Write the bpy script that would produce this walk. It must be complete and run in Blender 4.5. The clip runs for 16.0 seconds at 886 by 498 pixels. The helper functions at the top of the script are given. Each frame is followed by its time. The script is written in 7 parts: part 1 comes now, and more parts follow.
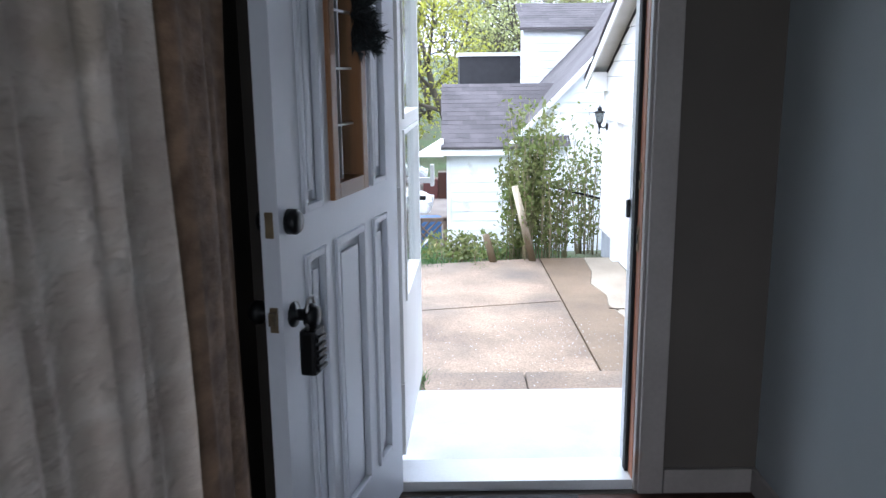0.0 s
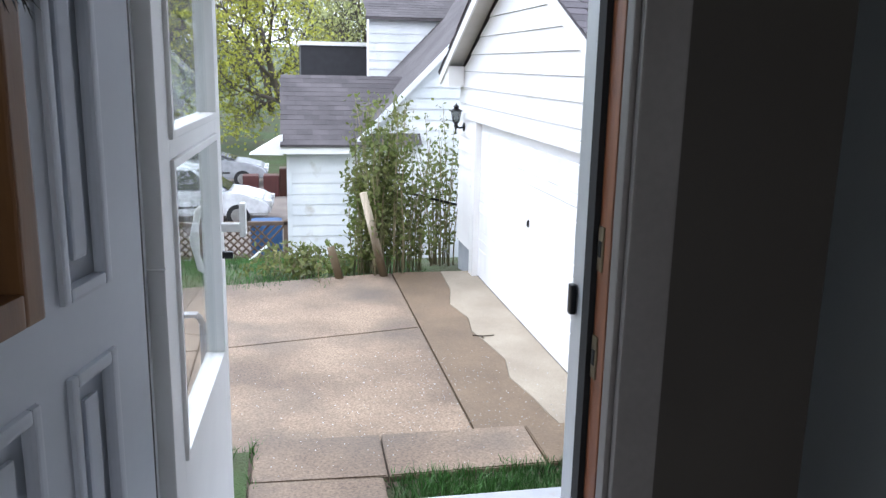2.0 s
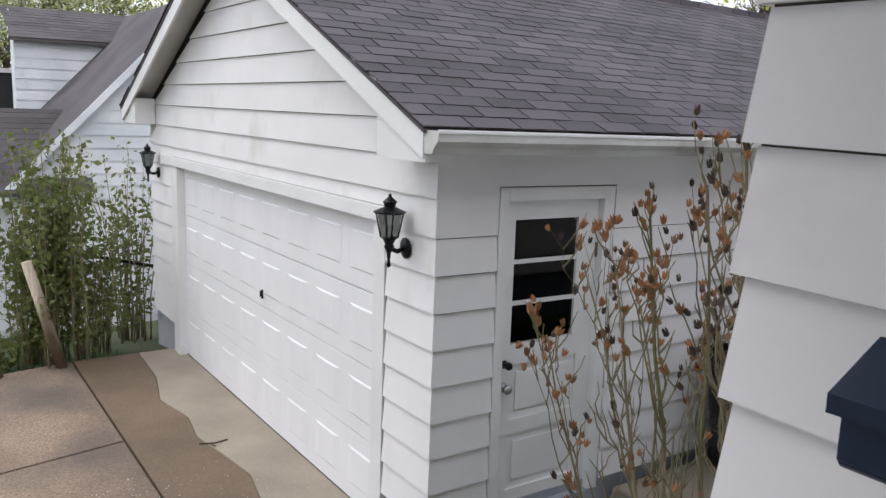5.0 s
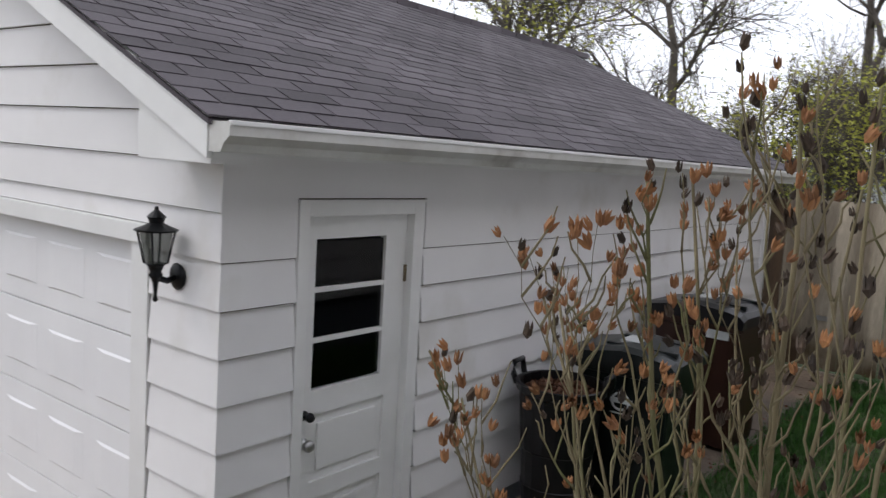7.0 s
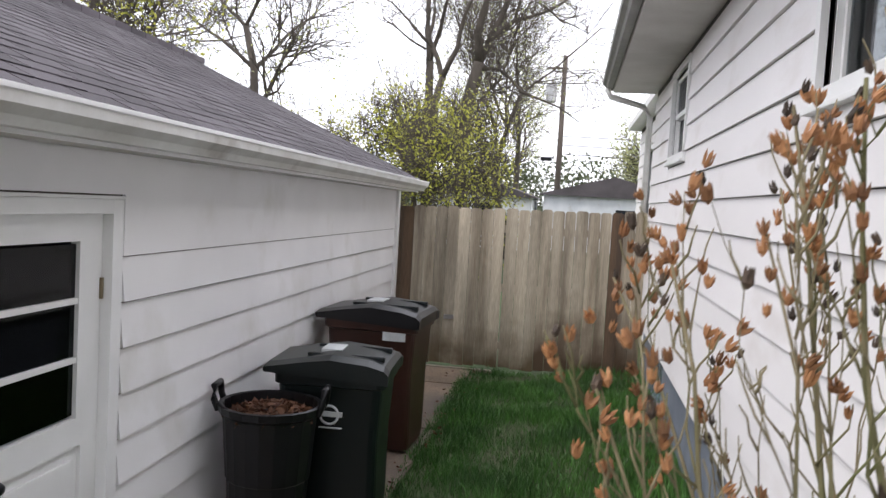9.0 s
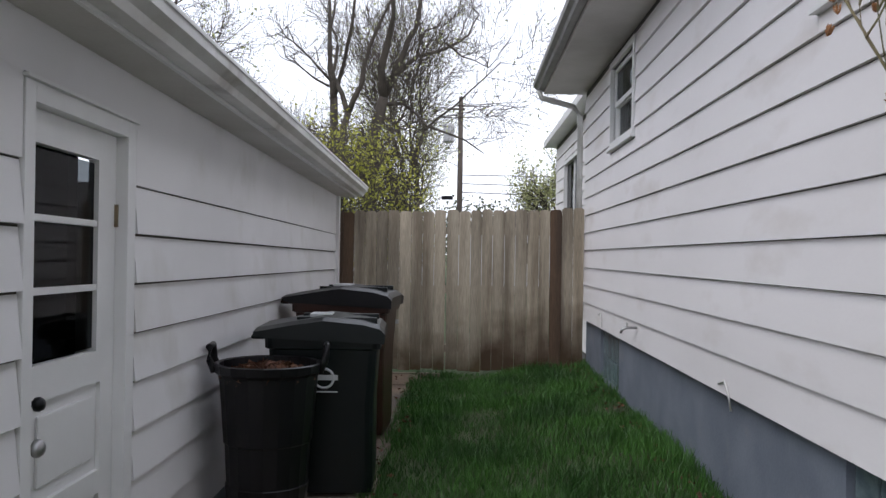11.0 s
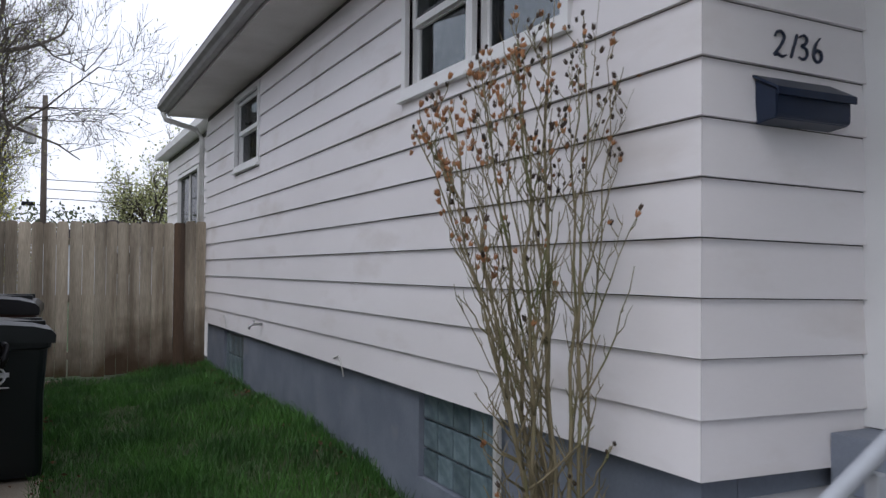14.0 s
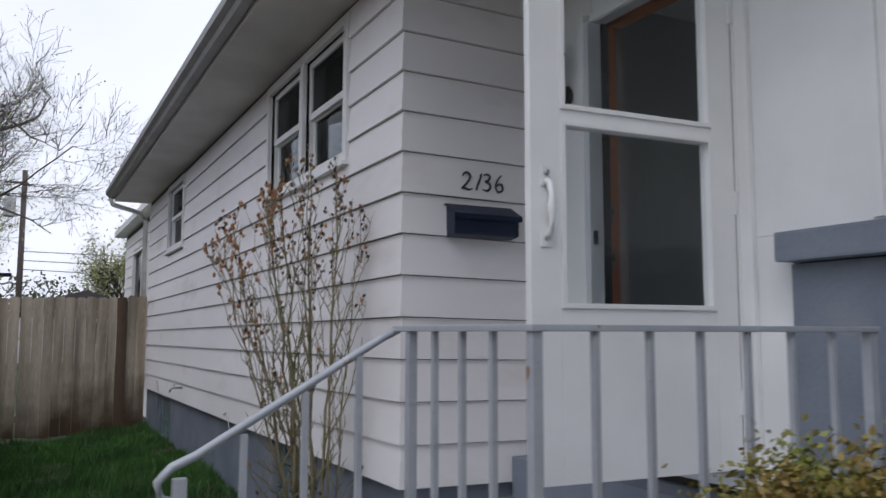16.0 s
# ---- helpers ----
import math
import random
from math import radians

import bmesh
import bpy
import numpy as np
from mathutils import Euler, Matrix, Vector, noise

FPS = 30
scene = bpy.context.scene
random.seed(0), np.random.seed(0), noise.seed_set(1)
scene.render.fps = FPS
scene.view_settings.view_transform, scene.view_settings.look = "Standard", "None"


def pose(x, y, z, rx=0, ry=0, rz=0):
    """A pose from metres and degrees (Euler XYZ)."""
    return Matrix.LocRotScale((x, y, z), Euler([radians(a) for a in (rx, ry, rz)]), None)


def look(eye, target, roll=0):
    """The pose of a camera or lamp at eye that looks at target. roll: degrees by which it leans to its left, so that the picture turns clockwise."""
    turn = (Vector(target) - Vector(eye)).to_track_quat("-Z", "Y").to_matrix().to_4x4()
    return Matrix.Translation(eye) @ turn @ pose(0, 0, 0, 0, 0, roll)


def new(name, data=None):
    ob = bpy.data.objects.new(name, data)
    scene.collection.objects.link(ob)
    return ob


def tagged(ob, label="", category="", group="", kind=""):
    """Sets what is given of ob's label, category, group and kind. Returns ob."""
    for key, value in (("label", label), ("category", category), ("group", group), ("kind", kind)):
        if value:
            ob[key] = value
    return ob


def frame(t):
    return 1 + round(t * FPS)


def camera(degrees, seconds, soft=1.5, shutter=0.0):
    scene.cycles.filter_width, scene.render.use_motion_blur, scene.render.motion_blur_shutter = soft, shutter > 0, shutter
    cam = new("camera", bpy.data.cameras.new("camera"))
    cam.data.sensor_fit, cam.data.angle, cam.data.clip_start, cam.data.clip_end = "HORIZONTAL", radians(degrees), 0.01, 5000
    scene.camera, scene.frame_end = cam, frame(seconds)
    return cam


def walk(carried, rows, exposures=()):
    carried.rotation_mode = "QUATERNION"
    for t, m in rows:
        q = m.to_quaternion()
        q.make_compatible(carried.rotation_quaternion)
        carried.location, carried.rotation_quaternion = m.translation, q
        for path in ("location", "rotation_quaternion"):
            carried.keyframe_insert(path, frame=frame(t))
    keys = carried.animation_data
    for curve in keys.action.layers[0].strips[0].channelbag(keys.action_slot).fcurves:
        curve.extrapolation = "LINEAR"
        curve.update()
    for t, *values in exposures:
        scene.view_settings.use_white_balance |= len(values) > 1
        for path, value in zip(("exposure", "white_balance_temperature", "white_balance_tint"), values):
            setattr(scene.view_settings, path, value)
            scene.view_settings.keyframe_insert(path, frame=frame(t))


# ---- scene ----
cam = camera(56.8, 16.0, 1.4, 0.2)
PATH = [
    (0, (1.667, 0.705, 1.697), (1.673, 2.66, 1.278), -0.6),
    (0.5, (1.776, 0.971, 1.712), (1.845, 2.921, 1.271), 1.0),
    (1, (1.719, 1.345, 1.689), (2.048, 3.275, 1.283), 1.2),
    (1.5, (1.694, 1.718, 1.671), (2.145, 3.624, 1.267), 0.0),
    (2, (1.752, 2.041, 1.688), (2.13, 3.956, 1.253), 1.2),
    (2.5, (1.707, 2.384, 1.68), (2.307, 4.212, 1.134), 1.8),
    (3, (1.705, 2.725, 1.636), (2.423, 4.479, 0.996), 1.1),
    (3.5, (1.754, 3.012, 1.653), (2.572, 4.736, 1.053), 1.4),
    (4, (1.761, 3.305, 1.686), (2.762, 4.989, 1.285), 1.4),
    (4.2, (1.758, 3.372, 1.691), (2.796, 5.039, 1.312), 1.6),
    (6.3, (1.903, 4.106, 1.64), (3.181, 5.626, 1.403), 2.7),
    (6.5, (1.974, 4.189, 1.611), (3.327, 5.643, 1.377), 3.1),
    (7, (2.055, 4.39, 1.538), (3.609, 5.625, 1.294), 3.4),
    (7.5, (2.066, 4.633, 1.514), (3.808, 5.58, 1.252), 2.1),
    (8, (2.042, 4.873, 1.493), (3.865, 5.638, 1.193), 3.3),
    (8.5, (2.105, 5.021, 1.457), (4.016, 5.543, 1.18), 3.3),
    (9, (2.11, 5.261, 1.343), (4.082, 5.57, 1.214), 3.3),
    (9.5, (2.053, 5.467, 1.129), (4.034, 5.683, 0.954), 1.7),
    (9.7, (2.026, 5.512, 1.023), (4.014, 5.728, 0.987), 2.2),
    (11.8, (2.059, 6.212, 0.733), (4.052, 6.042, 0.709), -0.3),
    (12, (2.025, 6.346, 0.733), (3.989, 5.971, 0.774), -0.2),
    (12.5, (1.779, 6.457, 0.806), (3.614, 5.663, 0.827), -1.9),
    (13, (1.496, 6.458, 0.794), (3.304, 5.605, 0.84), -1.6),
    (13.5, (1.103, 6.379, 0.744), (2.922, 5.554, 0.831), 0.7),
    (14, (0.79, 6.386, 0.736), (2.583, 5.5, 0.777), 0.5),
    (14.5, (0.335, 6.368, 0.75), (2.137, 5.51, 0.887), -0.2),
    (15, (-0.027, 6.226, 0.746), (1.793, 5.412, 0.911), 0.0),
    (15.5, (-0.356, 6.189, 0.776), (1.453, 5.344, 0.888), 0.6),
    (16, (-0.752, 6.034, 0.763), (1.018, 5.126, 0.966), 0.1),
]
EXPOSURES = [(0, 1.85, 5700, 10), (1.5, 1.6, 5800, 10), (2.5, 0.85, 6150, 10), (3.0, 0.5, 6350, 10), (3.5, 0.4, 6150, 10), (4.0, 0.35, 6300, 11), (6.5, 0.12, 6500, 12), (7.0, 0.04, 6550, 12), (7.5, 0.4, 6650, 13), (8.5, 0.65, 6700, 13), (9.0, 0.7, 6650, 13), (9.5, 0.42, 6550, 13), (11.8, 0.0, 6350, 13), (12.5, -0.13, 6350, 13), (14.5, -0.3, 6200, 14), (16.0, -0.4, 6200, 14)]
walk(cam, [(t, look(eye, target, roll)) for t, eye, target, roll in PATH], EXPOSURES)

# ---- light ----
world = bpy.data.worlds.new("overcast_sky")
scene.world = world
world.use_nodes = True
wn, wl = world.node_tree.nodes, world.node_tree.links
wn.clear()
sky = wn.new("ShaderNodeTexSky")
sky.sky_type, sky.sun_disc = "NISHITA", False
sky.sun_elevation, sky.sun_rotation = radians(38), radians(200)
sky.air_density, sky.dust_density, sky.ozone_density = 1.0, 4.0, 1.0
coord = wn.new("ShaderNodeTexCoord")
cloud = wn.new("ShaderNodeTexNoise")
cloud.inputs["Scale"].default_value, cloud.inputs["Detail"].default_value = 1.3, 4
ramp = wn.new("ShaderNodeValToRGB")
ramp.color_ramp.elements[0].position, ramp.color_ramp.elements[1].position = 0.3, 0.75
ramp.color_ramp.elements[0].color, ramp.color_ramp.elements[1].color = (7.6, 8.0, 9.0, 1), (10.4, 10.7, 11.3, 1)
wl.new(coord.outputs["Generated"], cloud.inputs["Vector"])
wl.new(cloud.outputs["Fac"], ramp.inputs["Fac"])
blend = wn.new("ShaderNodeMix")
blend.data_type = "RGBA"
blend.inputs[0].default_value = 0.88
wl.new(sky.outputs[0], blend.inputs[6])
wl.new(ramp.outputs[0], blend.inputs[7])
back = wn.new("ShaderNodeBackground")
back.inputs["Strength"].default_value = 0.15
wl.new(blend.outputs[2], back.inputs["Color"])
wout = wn.new("ShaderNodeOutputWorld")
wl.new(back.outputs[0], wout.inputs[0])
sun = new("sun", bpy.data.lights.new("sun", "SUN"))
sun.data.energy, sun.data.angle, sun.data.color = 0.9, radians(30), (1.0, 0.97, 0.92)
sun.matrix_world = look((-20, 30, 40), (3, 6, 0))


# ---- materials ----
def mat(name, c1, c2=None, rough=0.6, metal=0.0, scale=6.0, fine=80.0, bump=0.15, dist=0.004, grain=0.10, stretch=(1, 1, 1),
        rand=0.0, spots=None, spot_at=(0.62, 0.72), spot_scale=2.0, trans=0.0):
    m = bpy.data.materials.new(name)
    m.use_nodes = True
    n, l = m.node_tree.nodes, m.node_tree.links
    b = n["Principled BSDF"]
    tc, mp = n.new("ShaderNodeTexCoord"), n.new("ShaderNodeMapping")
    mp.inputs["Scale"].default_value = stretch
    l.new(tc.outputs["Object"], mp.inputs["Vector"])
    big, small = n.new("ShaderNodeTexNoise"), n.new("ShaderNodeTexNoise")
    big.inputs["Scale"].default_value, big.inputs["Detail"].default_value = scale, 5
    small.inputs["Scale"].default_value, small.inputs["Detail"].default_value = fine, 3
    l.new(mp.outputs[0], big.inputs["Vector"])
    l.new(mp.outputs[0], small.inputs["Vector"])
    r = n.new("ShaderNodeValToRGB")
    r.color_ramp.elements[0].position, r.color_ramp.elements[1].position = 0.35, 0.65
    c2 = c2 or tuple(v * 0.8 for v in c1)
    r.color_ramp.elements[0].color, r.color_ramp.elements[1].color = (*c2, 1), (*c1, 1)
    l.new(big.outputs["Fac"], r.inputs["Fac"])
    out = r.outputs[0]

    def mix(kind, fac, a, bb):
        x = n.new("ShaderNodeMix")
        x.data_type, x.blend_type = "RGBA", kind
        if isinstance(fac, float):
            x.inputs[0].default_value = fac
        else:
            l.new(fac, x.inputs[0])
        l.new(a, x.inputs[6])
        if isinstance(bb, tuple):
            x.inputs[7].default_value = (*bb, 1)
        else:
            l.new(bb, x.inputs[7])
        return x.outputs[2]

    out = mix("OVERLAY", grain, out, small.outputs["Fac"])
    if spots:
        sp, sr = n.new("ShaderNodeTexNoise"), n.new("ShaderNodeValToRGB")
        sp.inputs["Scale"].default_value, sp.inputs["Detail"].default_value = spot_scale, 6
        l.new(mp.outputs[0], sp.inputs["Vector"])
        sr.color_ramp.elements[0].position, sr.color_ramp.elements[1].position = spot_at
        l.new(sp.outputs["Fac"], sr.inputs["Fac"])
        out = mix("MIX", sr.outputs[0], out, spots)
    if rand:
        oi, hs = n.new("ShaderNodeObjectInfo"), n.new("ShaderNodeHueSaturation")
        mr = n.new("ShaderNodeMapRange")
        mr.inputs["To Min"].default_value, mr.inputs["To Max"].default_value = 1 - rand, 1 + rand
        l.new(oi.outputs["Random"], mr.inputs[0])
        l.new(mr.outputs[0], hs.inputs["Value"])
        l.new(out, hs.inputs["Color"])
        out = hs.outputs[0]
    l.new(out, b.inputs["Base Color"])
    b.inputs["Roughness"].default_value, b.inputs["Metallic"].default_value = rough, metal
    if trans:
        b.inputs["Transmission Weight"].default_value = trans
    if bump:
        bp = n.new("ShaderNodeBump")
        bp.inputs["Strength"].default_value, bp.inputs["Distance"].default_value = bump, dist
        l.new(small.outputs["Fac"], bp.inputs["Height"])
        l.new(bp.outputs[0], b.inputs["Normal"])
    return m


def island(m, amount):
    """Varies the colour of each loose piece of a joined mesh."""
    n, l = m.node_tree.nodes, m.node_tree.links
    b = n["Principled BSDF"]
    src = b.inputs["Base Color"].links[0].from_socket
    g, hs, mr = n.new("ShaderNodeNewGeometry"), n.new("ShaderNodeHueSaturation"), n.new("ShaderNodeMapRange")
    mr.inputs["To Min"].default_value, mr.inputs["To Max"].default_value = 1 - amount, 1 + amount
    l.new(g.outputs["Random Per Island"], mr.inputs[0])
    l.new(mr.outputs[0], hs.inputs["Value"])
    l.new(src, hs.inputs["Color"])
    l.new(hs.outputs[0], b.inputs["Base Color"])
    return m


def glass(name, tint, rough=0.02, opaque=0.0):
    m = bpy.data.materials.new(name)
    m.use_nodes = True
    n, l = m.node_tree.nodes, m.node_tree.links
    n.clear()
    o, ms, tr, gl, fr = (n.new("ShaderNode" + k) for k in ("OutputMaterial", "MixShader", "BsdfTransparent", "BsdfGlossy", "LayerWeight"))
    tr.inputs[0].default_value = (*tint, 1)
    gl.inputs["Roughness"].default_value = rough
    fr.inputs[0].default_value = 0.5
    pw, ma = n.new("ShaderNodeMath"), n.new("ShaderNodeMath")
    pw.operation, ma.operation = "POWER", "MULTIPLY_ADD"
    pw.inputs[1].default_value, ma.inputs[1].default_value, ma.inputs[2].default_value = 5.0, 0.45, 0.022
    l.new(fr.outputs["Facing"], pw.inputs[0])
    l.new(pw.outputs[0], ma.inputs[0])
    l.new(ma.outputs[0], ms.inputs[0])
    l.new(tr.outputs[0], ms.inputs[1])
    l.new(gl.outputs[0], ms.inputs[2])
    l.new(ms.outputs[0], o.inputs[0])
    return m


M_SIDING = mat("white_siding_paint", (0.80, 0.79, 0.79), (0.74, 0.73, 0.73), 0.55, scale=1.6, fine=160, bump=0.08, dist=0.001, grain=0.05, rand=0.02, spots=(0.58, 0.56, 0.51), spot_at=(0.58, 0.88), spot_scale=1.9)
M_SHAKE = mat("house_siding_paint", (0.80, 0.775, 0.775), (0.745, 0.72, 0.715), 0.6, scale=1.2, fine=70, bump=0.15, dist=0.0015, grain=0.05, stretch=(0.5, 0.5, 1.3), rand=0.025, spots=(0.55, 0.50, 0.45), spot_at=(0.56, 0.88), spot_scale=2.2)
M_TRIM = mat("white_trim_paint", (0.80, 0.80, 0.79), (0.74, 0.74, 0.73), 0.45, scale=3, fine=120, bump=0.05, dist=0.001, grain=0.05)
# Dark like felt; the lap shadows in the gaps are put into it.
M_SHEATH = mat("lap_shadow_sheathing", (0.10, 0.095, 0.09), None, 0.9)
M_GDOOR = mat("garage_door_paint", (0.82, 0.82, 0.83), (0.78, 0.78, 0.79), 0.4, scale=2, fine=90, bump=0.06, dist=0.001, grain=0.03)
M_OLD = mat("weathered_white_siding", (0.72, 0.74, 0.76), (0.58, 0.61, 0.64), 0.7, scale=1.5, fine=60, bump=0.2, rand=0.05, spots=(0.40, 0.38, 0.34), spot_at=(0.62, 0.8), spot_scale=2.5)
M_GREY = mat("grey_foundation_paint", (0.20, 0.225, 0.27), (0.15, 0.17, 0.21), 0.7, scale=2.5, fine=55, bump=0.4, dist=0.004, spots=(0.26, 0.26, 0.26), spot_at=(0.6, 0.85), spot_scale=3)
M_LGREY = mat("pale_grey_block_paint", (0.36, 0.38, 0.41), (0.28, 0.30, 0.33), 0.7, scale=3, fine=55, bump=0.4)
M_PORCH = mat("pale_painted_concrete", (0.40, 0.415, 0.44), (0.32, 0.33, 0.35), 0.6, scale=4, fine=90, bump=0.3, dist=0.003, spots=(0.30, 0.28, 0.26), spot_at=(0.62, 0.75), spot_scale=3.5)
M_CONC = mat("driveway_concrete", (0.275, 0.203, 0.143), (0.155, 0.112, 0.08), 0.85, scale=1.1, fine=60, bump=0.8, dist=0.006, grain=0.85, spots=(0.10, 0.082, 0.068), spot_at=(0.48, 0.74), spot_scale=0.9)
M_WET = mat("stained_concrete", (0.18, 0.125, 0.078), (0.12, 0.084, 0.052), 0.7, scale=1.2, fine=70, bump=0.6, dist=0.005, grain=0.5)
M_PALE = mat("pale_apron_concrete", (0.36, 0.31, 0.24), (0.28, 0.235, 0.18), 0.85, scale=1.5, fine=130, bump=0.6, dist=0.005, grain=0.4, spots=(0.27, 0.22, 0.17), spot_at=(0.58, 0.8), spot_scale=1.6)
M_SOIL = mat("dark_soil", (0.085, 0.06, 0.04), (0.05, 0.035, 0.025), 0.95, scale=12, fine=120, bump=0.8, dist=0.01)
M_GROUND = mat("lawn_soil", (0.05, 0.085, 0.025), (0.06, 0.06, 0.03), 0.95, scale=0.8, fine=60, bump=0.9, dist=0.03, grain=0.5)
M_GRASS = island(mat("grass_blades", (0.06, 0.172, 0.026), (0.028, 0.088, 0.015), 0.55, scale=1.5, fine=30, bump=0), 0.35)
M_ROOF = island(mat("asphalt_shingles", (0.085, 0.075, 0.085), (0.06, 0.052, 0.06), 0.9, scale=1.2, fine=220, bump=0.5, dist=0.002, grain=0.4, rand=0.28), 0.28)
M_ROOF2 = island(mat("brown_shingles", (0.09, 0.080, 0.085), (0.06, 0.053, 0.057), 0.9, scale=1.2, fine=220, bump=0.5, dist=0.002, grain=0.4), 0.2)
M_BLACK = mat("black_metal", (0.012, 0.013, 0.015), None, 0.4, 0.6, bump=0.1)
# Near-black colour that carries the shade of unlit rooms behind panes.
M_DARKVOID = mat("unlit_room_dark", (0.05, 0.05, 0.055), None, 0.9)
M_NAVY = mat("navy_enamel", (0.012, 0.024, 0.055), (0.009, 0.018, 0.042), 0.4, 0.2, scale=5, fine=150, bump=0.05, dist=0.001)
M_NUM = mat("blue_black_number_paint", (0.02, 0.03, 0.06), None, 0.45, 0.1)
M_RAIL = mat("grey_rail_paint", (0.42, 0.44, 0.47), (0.36, 0.38, 0.41), 0.45, 0.2, scale=6, fine=60, bump=0.2, dist=0.001, spots=(0.24, 0.13, 0.075), spot_at=(0.655, 0.70), spot_scale=14)
M_GUT = mat("gutter_aluminium", (0.70, 0.70, 0.68), (0.58, 0.57, 0.54), 0.4, 0.15, scale=4, fine=60, bump=0.05, spots=(0.30, 0.28, 0.25), spot_at=(0.6, 0.8), spot_scale=3)
M_DGUT = mat("grey_gutter", (0.26, 0.255, 0.245), (0.20, 0.195, 0.19), 0.45, 0.2, scale=4, fine=60, bump=0.05)
M_SOFF = mat("soffit_paint", (0.62, 0.60, 0.57), (0.52, 0.50, 0.47), 0.6, scale=2, fine=60, bump=0.1)
M_FENCE = mat("weathered_cedar", (0.45, 0.39, 0.30), (0.20, 0.165, 0.12), 0.85, scale=3, fine=60, bump=0.5, dist=0.003, grain=0.5, stretch=(2, 2, 0.15), rand=0.22, spots=(0.11, 0.085, 0.07), spot_at=(0.58, 0.75), spot_scale=2.2)
M_FENCES = mat("foot_stained_cedar", (0.45, 0.39, 0.30), (0.20, 0.165, 0.12), 0.85, scale=3, fine=60, bump=0.5, dist=0.003, grain=0.5, stretch=(2, 2, 0.15), rand=0.22, spots=(0.11, 0.085, 0.07), spot_at=(0.58, 0.75), spot_scale=2.2)


def foot_stain(m, z0, z1, colour):
    """Brown water stain that rises unevenly from the foot of upright boards."""
    n, l = m.node_tree.nodes, m.node_tree.links
    b = n["Principled BSDF"]
    src = b.inputs["Base Color"].links[0].from_socket
    tc, sp, no, ad, mr, mx = (n.new("ShaderNode" + k) for k in ("TexCoord", "SeparateXYZ", "TexNoise", "Math", "MapRange", "Mix"))
    no.inputs["Scale"].default_value, no.inputs["Detail"].default_value = 3.5, 4
    l.new(tc.outputs["Object"], sp.inputs[0])
    l.new(tc.outputs["Object"], no.inputs["Vector"])
    ad.operation = "MULTIPLY_ADD"
    ad.inputs[1].default_value = 0.9
    l.new(no.outputs["Fac"], ad.inputs[0])
    l.new(sp.outputs["Z"], ad.inputs[2])
    mr.inputs["From Min"].default_value, mr.inputs["From Max"].default_value = z1 + 0.45, z0 + 0.45
    l.new(ad.outputs[0], mr.inputs[0])
    mx.data_type = "RGBA"
    mx.inputs[7].default_value = (*colour, 1)
    l.new(mr.outputs[0], mx.inputs[0])
    l.new(src, mx.inputs[6])
    l.new(mx.outputs[2], b.inputs["Base Color"])


foot_stain(M_FENCES, -0.55, 0.2, (0.07, 0.042, 0.022))
foot_stain(M_FENCE, -0.7, -0.15, (0.10, 0.07, 0.035))
M_FENCED = mat("damp_stained_cedar", (0.12, 0.075, 0.045), (0.06, 0.04, 0.028), 0.85, scale=3, fine=60, bump=0.5, dist=0.003, grain=0.5, stretch=(2, 2, 0.15), rand=0.2)
M_BIN_BK = mat("dark_green_black_plastic", (0.004, 0.0075, 0.008), None, 0.45, scale=3, fine=200, bump=0.15, dist=0.001)
M_BIN_BR = mat("brown_plastic", (0.045, 0.018, 0.012), (0.035, 0.014, 0.01), 0.45, scale=3, fine=200, bump=0.15, dist=0.001)
M_BIN_CH = mat("charcoal_plastic", (0.006, 0.0055, 0.007), None, 0.5, scale=3, fine=200, bump=0.15, dist=0.001)
for m_ in (M_BIN_BK, M_BIN_BR, M_BIN_CH):
    m_.node_tree.nodes["Principled BSDF"].inputs["Specular IOR Level"].default_value = 0.35
    m_.node_tree.nodes["Principled BSDF"].inputs["Roughness"].default_value = 0.36
M_DECAL = mat("white_decal", (0.6, 0.62, 0.62), None, 0.5, bump=0)
M_LEAVES = island(mat("dead_leaves", (0.16, 0.075, 0.04), (0.09, 0.04, 0.025), 0.9, scale=8, bump=0.2), 0.4)
M_BARK = mat("grey_green_bark", (0.27, 0.225, 0.135), (0.16, 0.135, 0.075), 0.85, scale=9, fine=90, bump=0.5, dist=0.002, stretch=(1, 1, 0.4), spots=(0.12, 0.13, 0.045), spot_at=(0.5, 0.7), spot_scale=6)
M_TREEBARK = mat("tree_bark", (0.10, 0.085, 0.07), (0.06, 0.05, 0.042), 0.9, scale=4, fine=40, bump=0.7, dist=0.01, stretch=(1, 1, 0.3))
M_POD = mat("dried_seed_pod", (0.40, 0.19, 0.075), (0.22, 0.095, 0.04), 0.7, scale=30, fine=150, bump=0.3, dist=0.001, rand=0.5)
M_PODD = mat("dark_seed_pod", (0.085, 0.055, 0.035), (0.05, 0.035, 0.025), 0.75, scale=30, fine=150, bump=0.3, dist=0.001, rand=0.4)
M_LEAF_Y = island(mat("spring_leaves_yellow_green", (0.46, 0.46, 0.08), (0.32, 0.34, 0.055), 0.6, scale=2, bump=0), 0.35)
M_LEAF_G = island(mat("spring_leaves_green", (0.30, 0.34, 0.09), (0.20, 0.24, 0.06), 0.6, scale=2, bump=0), 0.35)
M_LEAF_P = island(mat("pale_blossom_leaves", (0.48, 0.50, 0.24), (0.36, 0.40, 0.18), 0.6, scale=2, bump=0), 0.3)
M_LEAF_D = island(mat("far_wood_leaves", (0.08, 0.10, 0.045), (0.05, 0.065, 0.03), 0.7, scale=1, bump=0), 0.35)
M_SHRUB = island(mat("shrub_leaves", (0.17, 0.20, 0.03), (0.22, 0.13, 0.03), 0.5, scale=7, bump=0), 0.4)
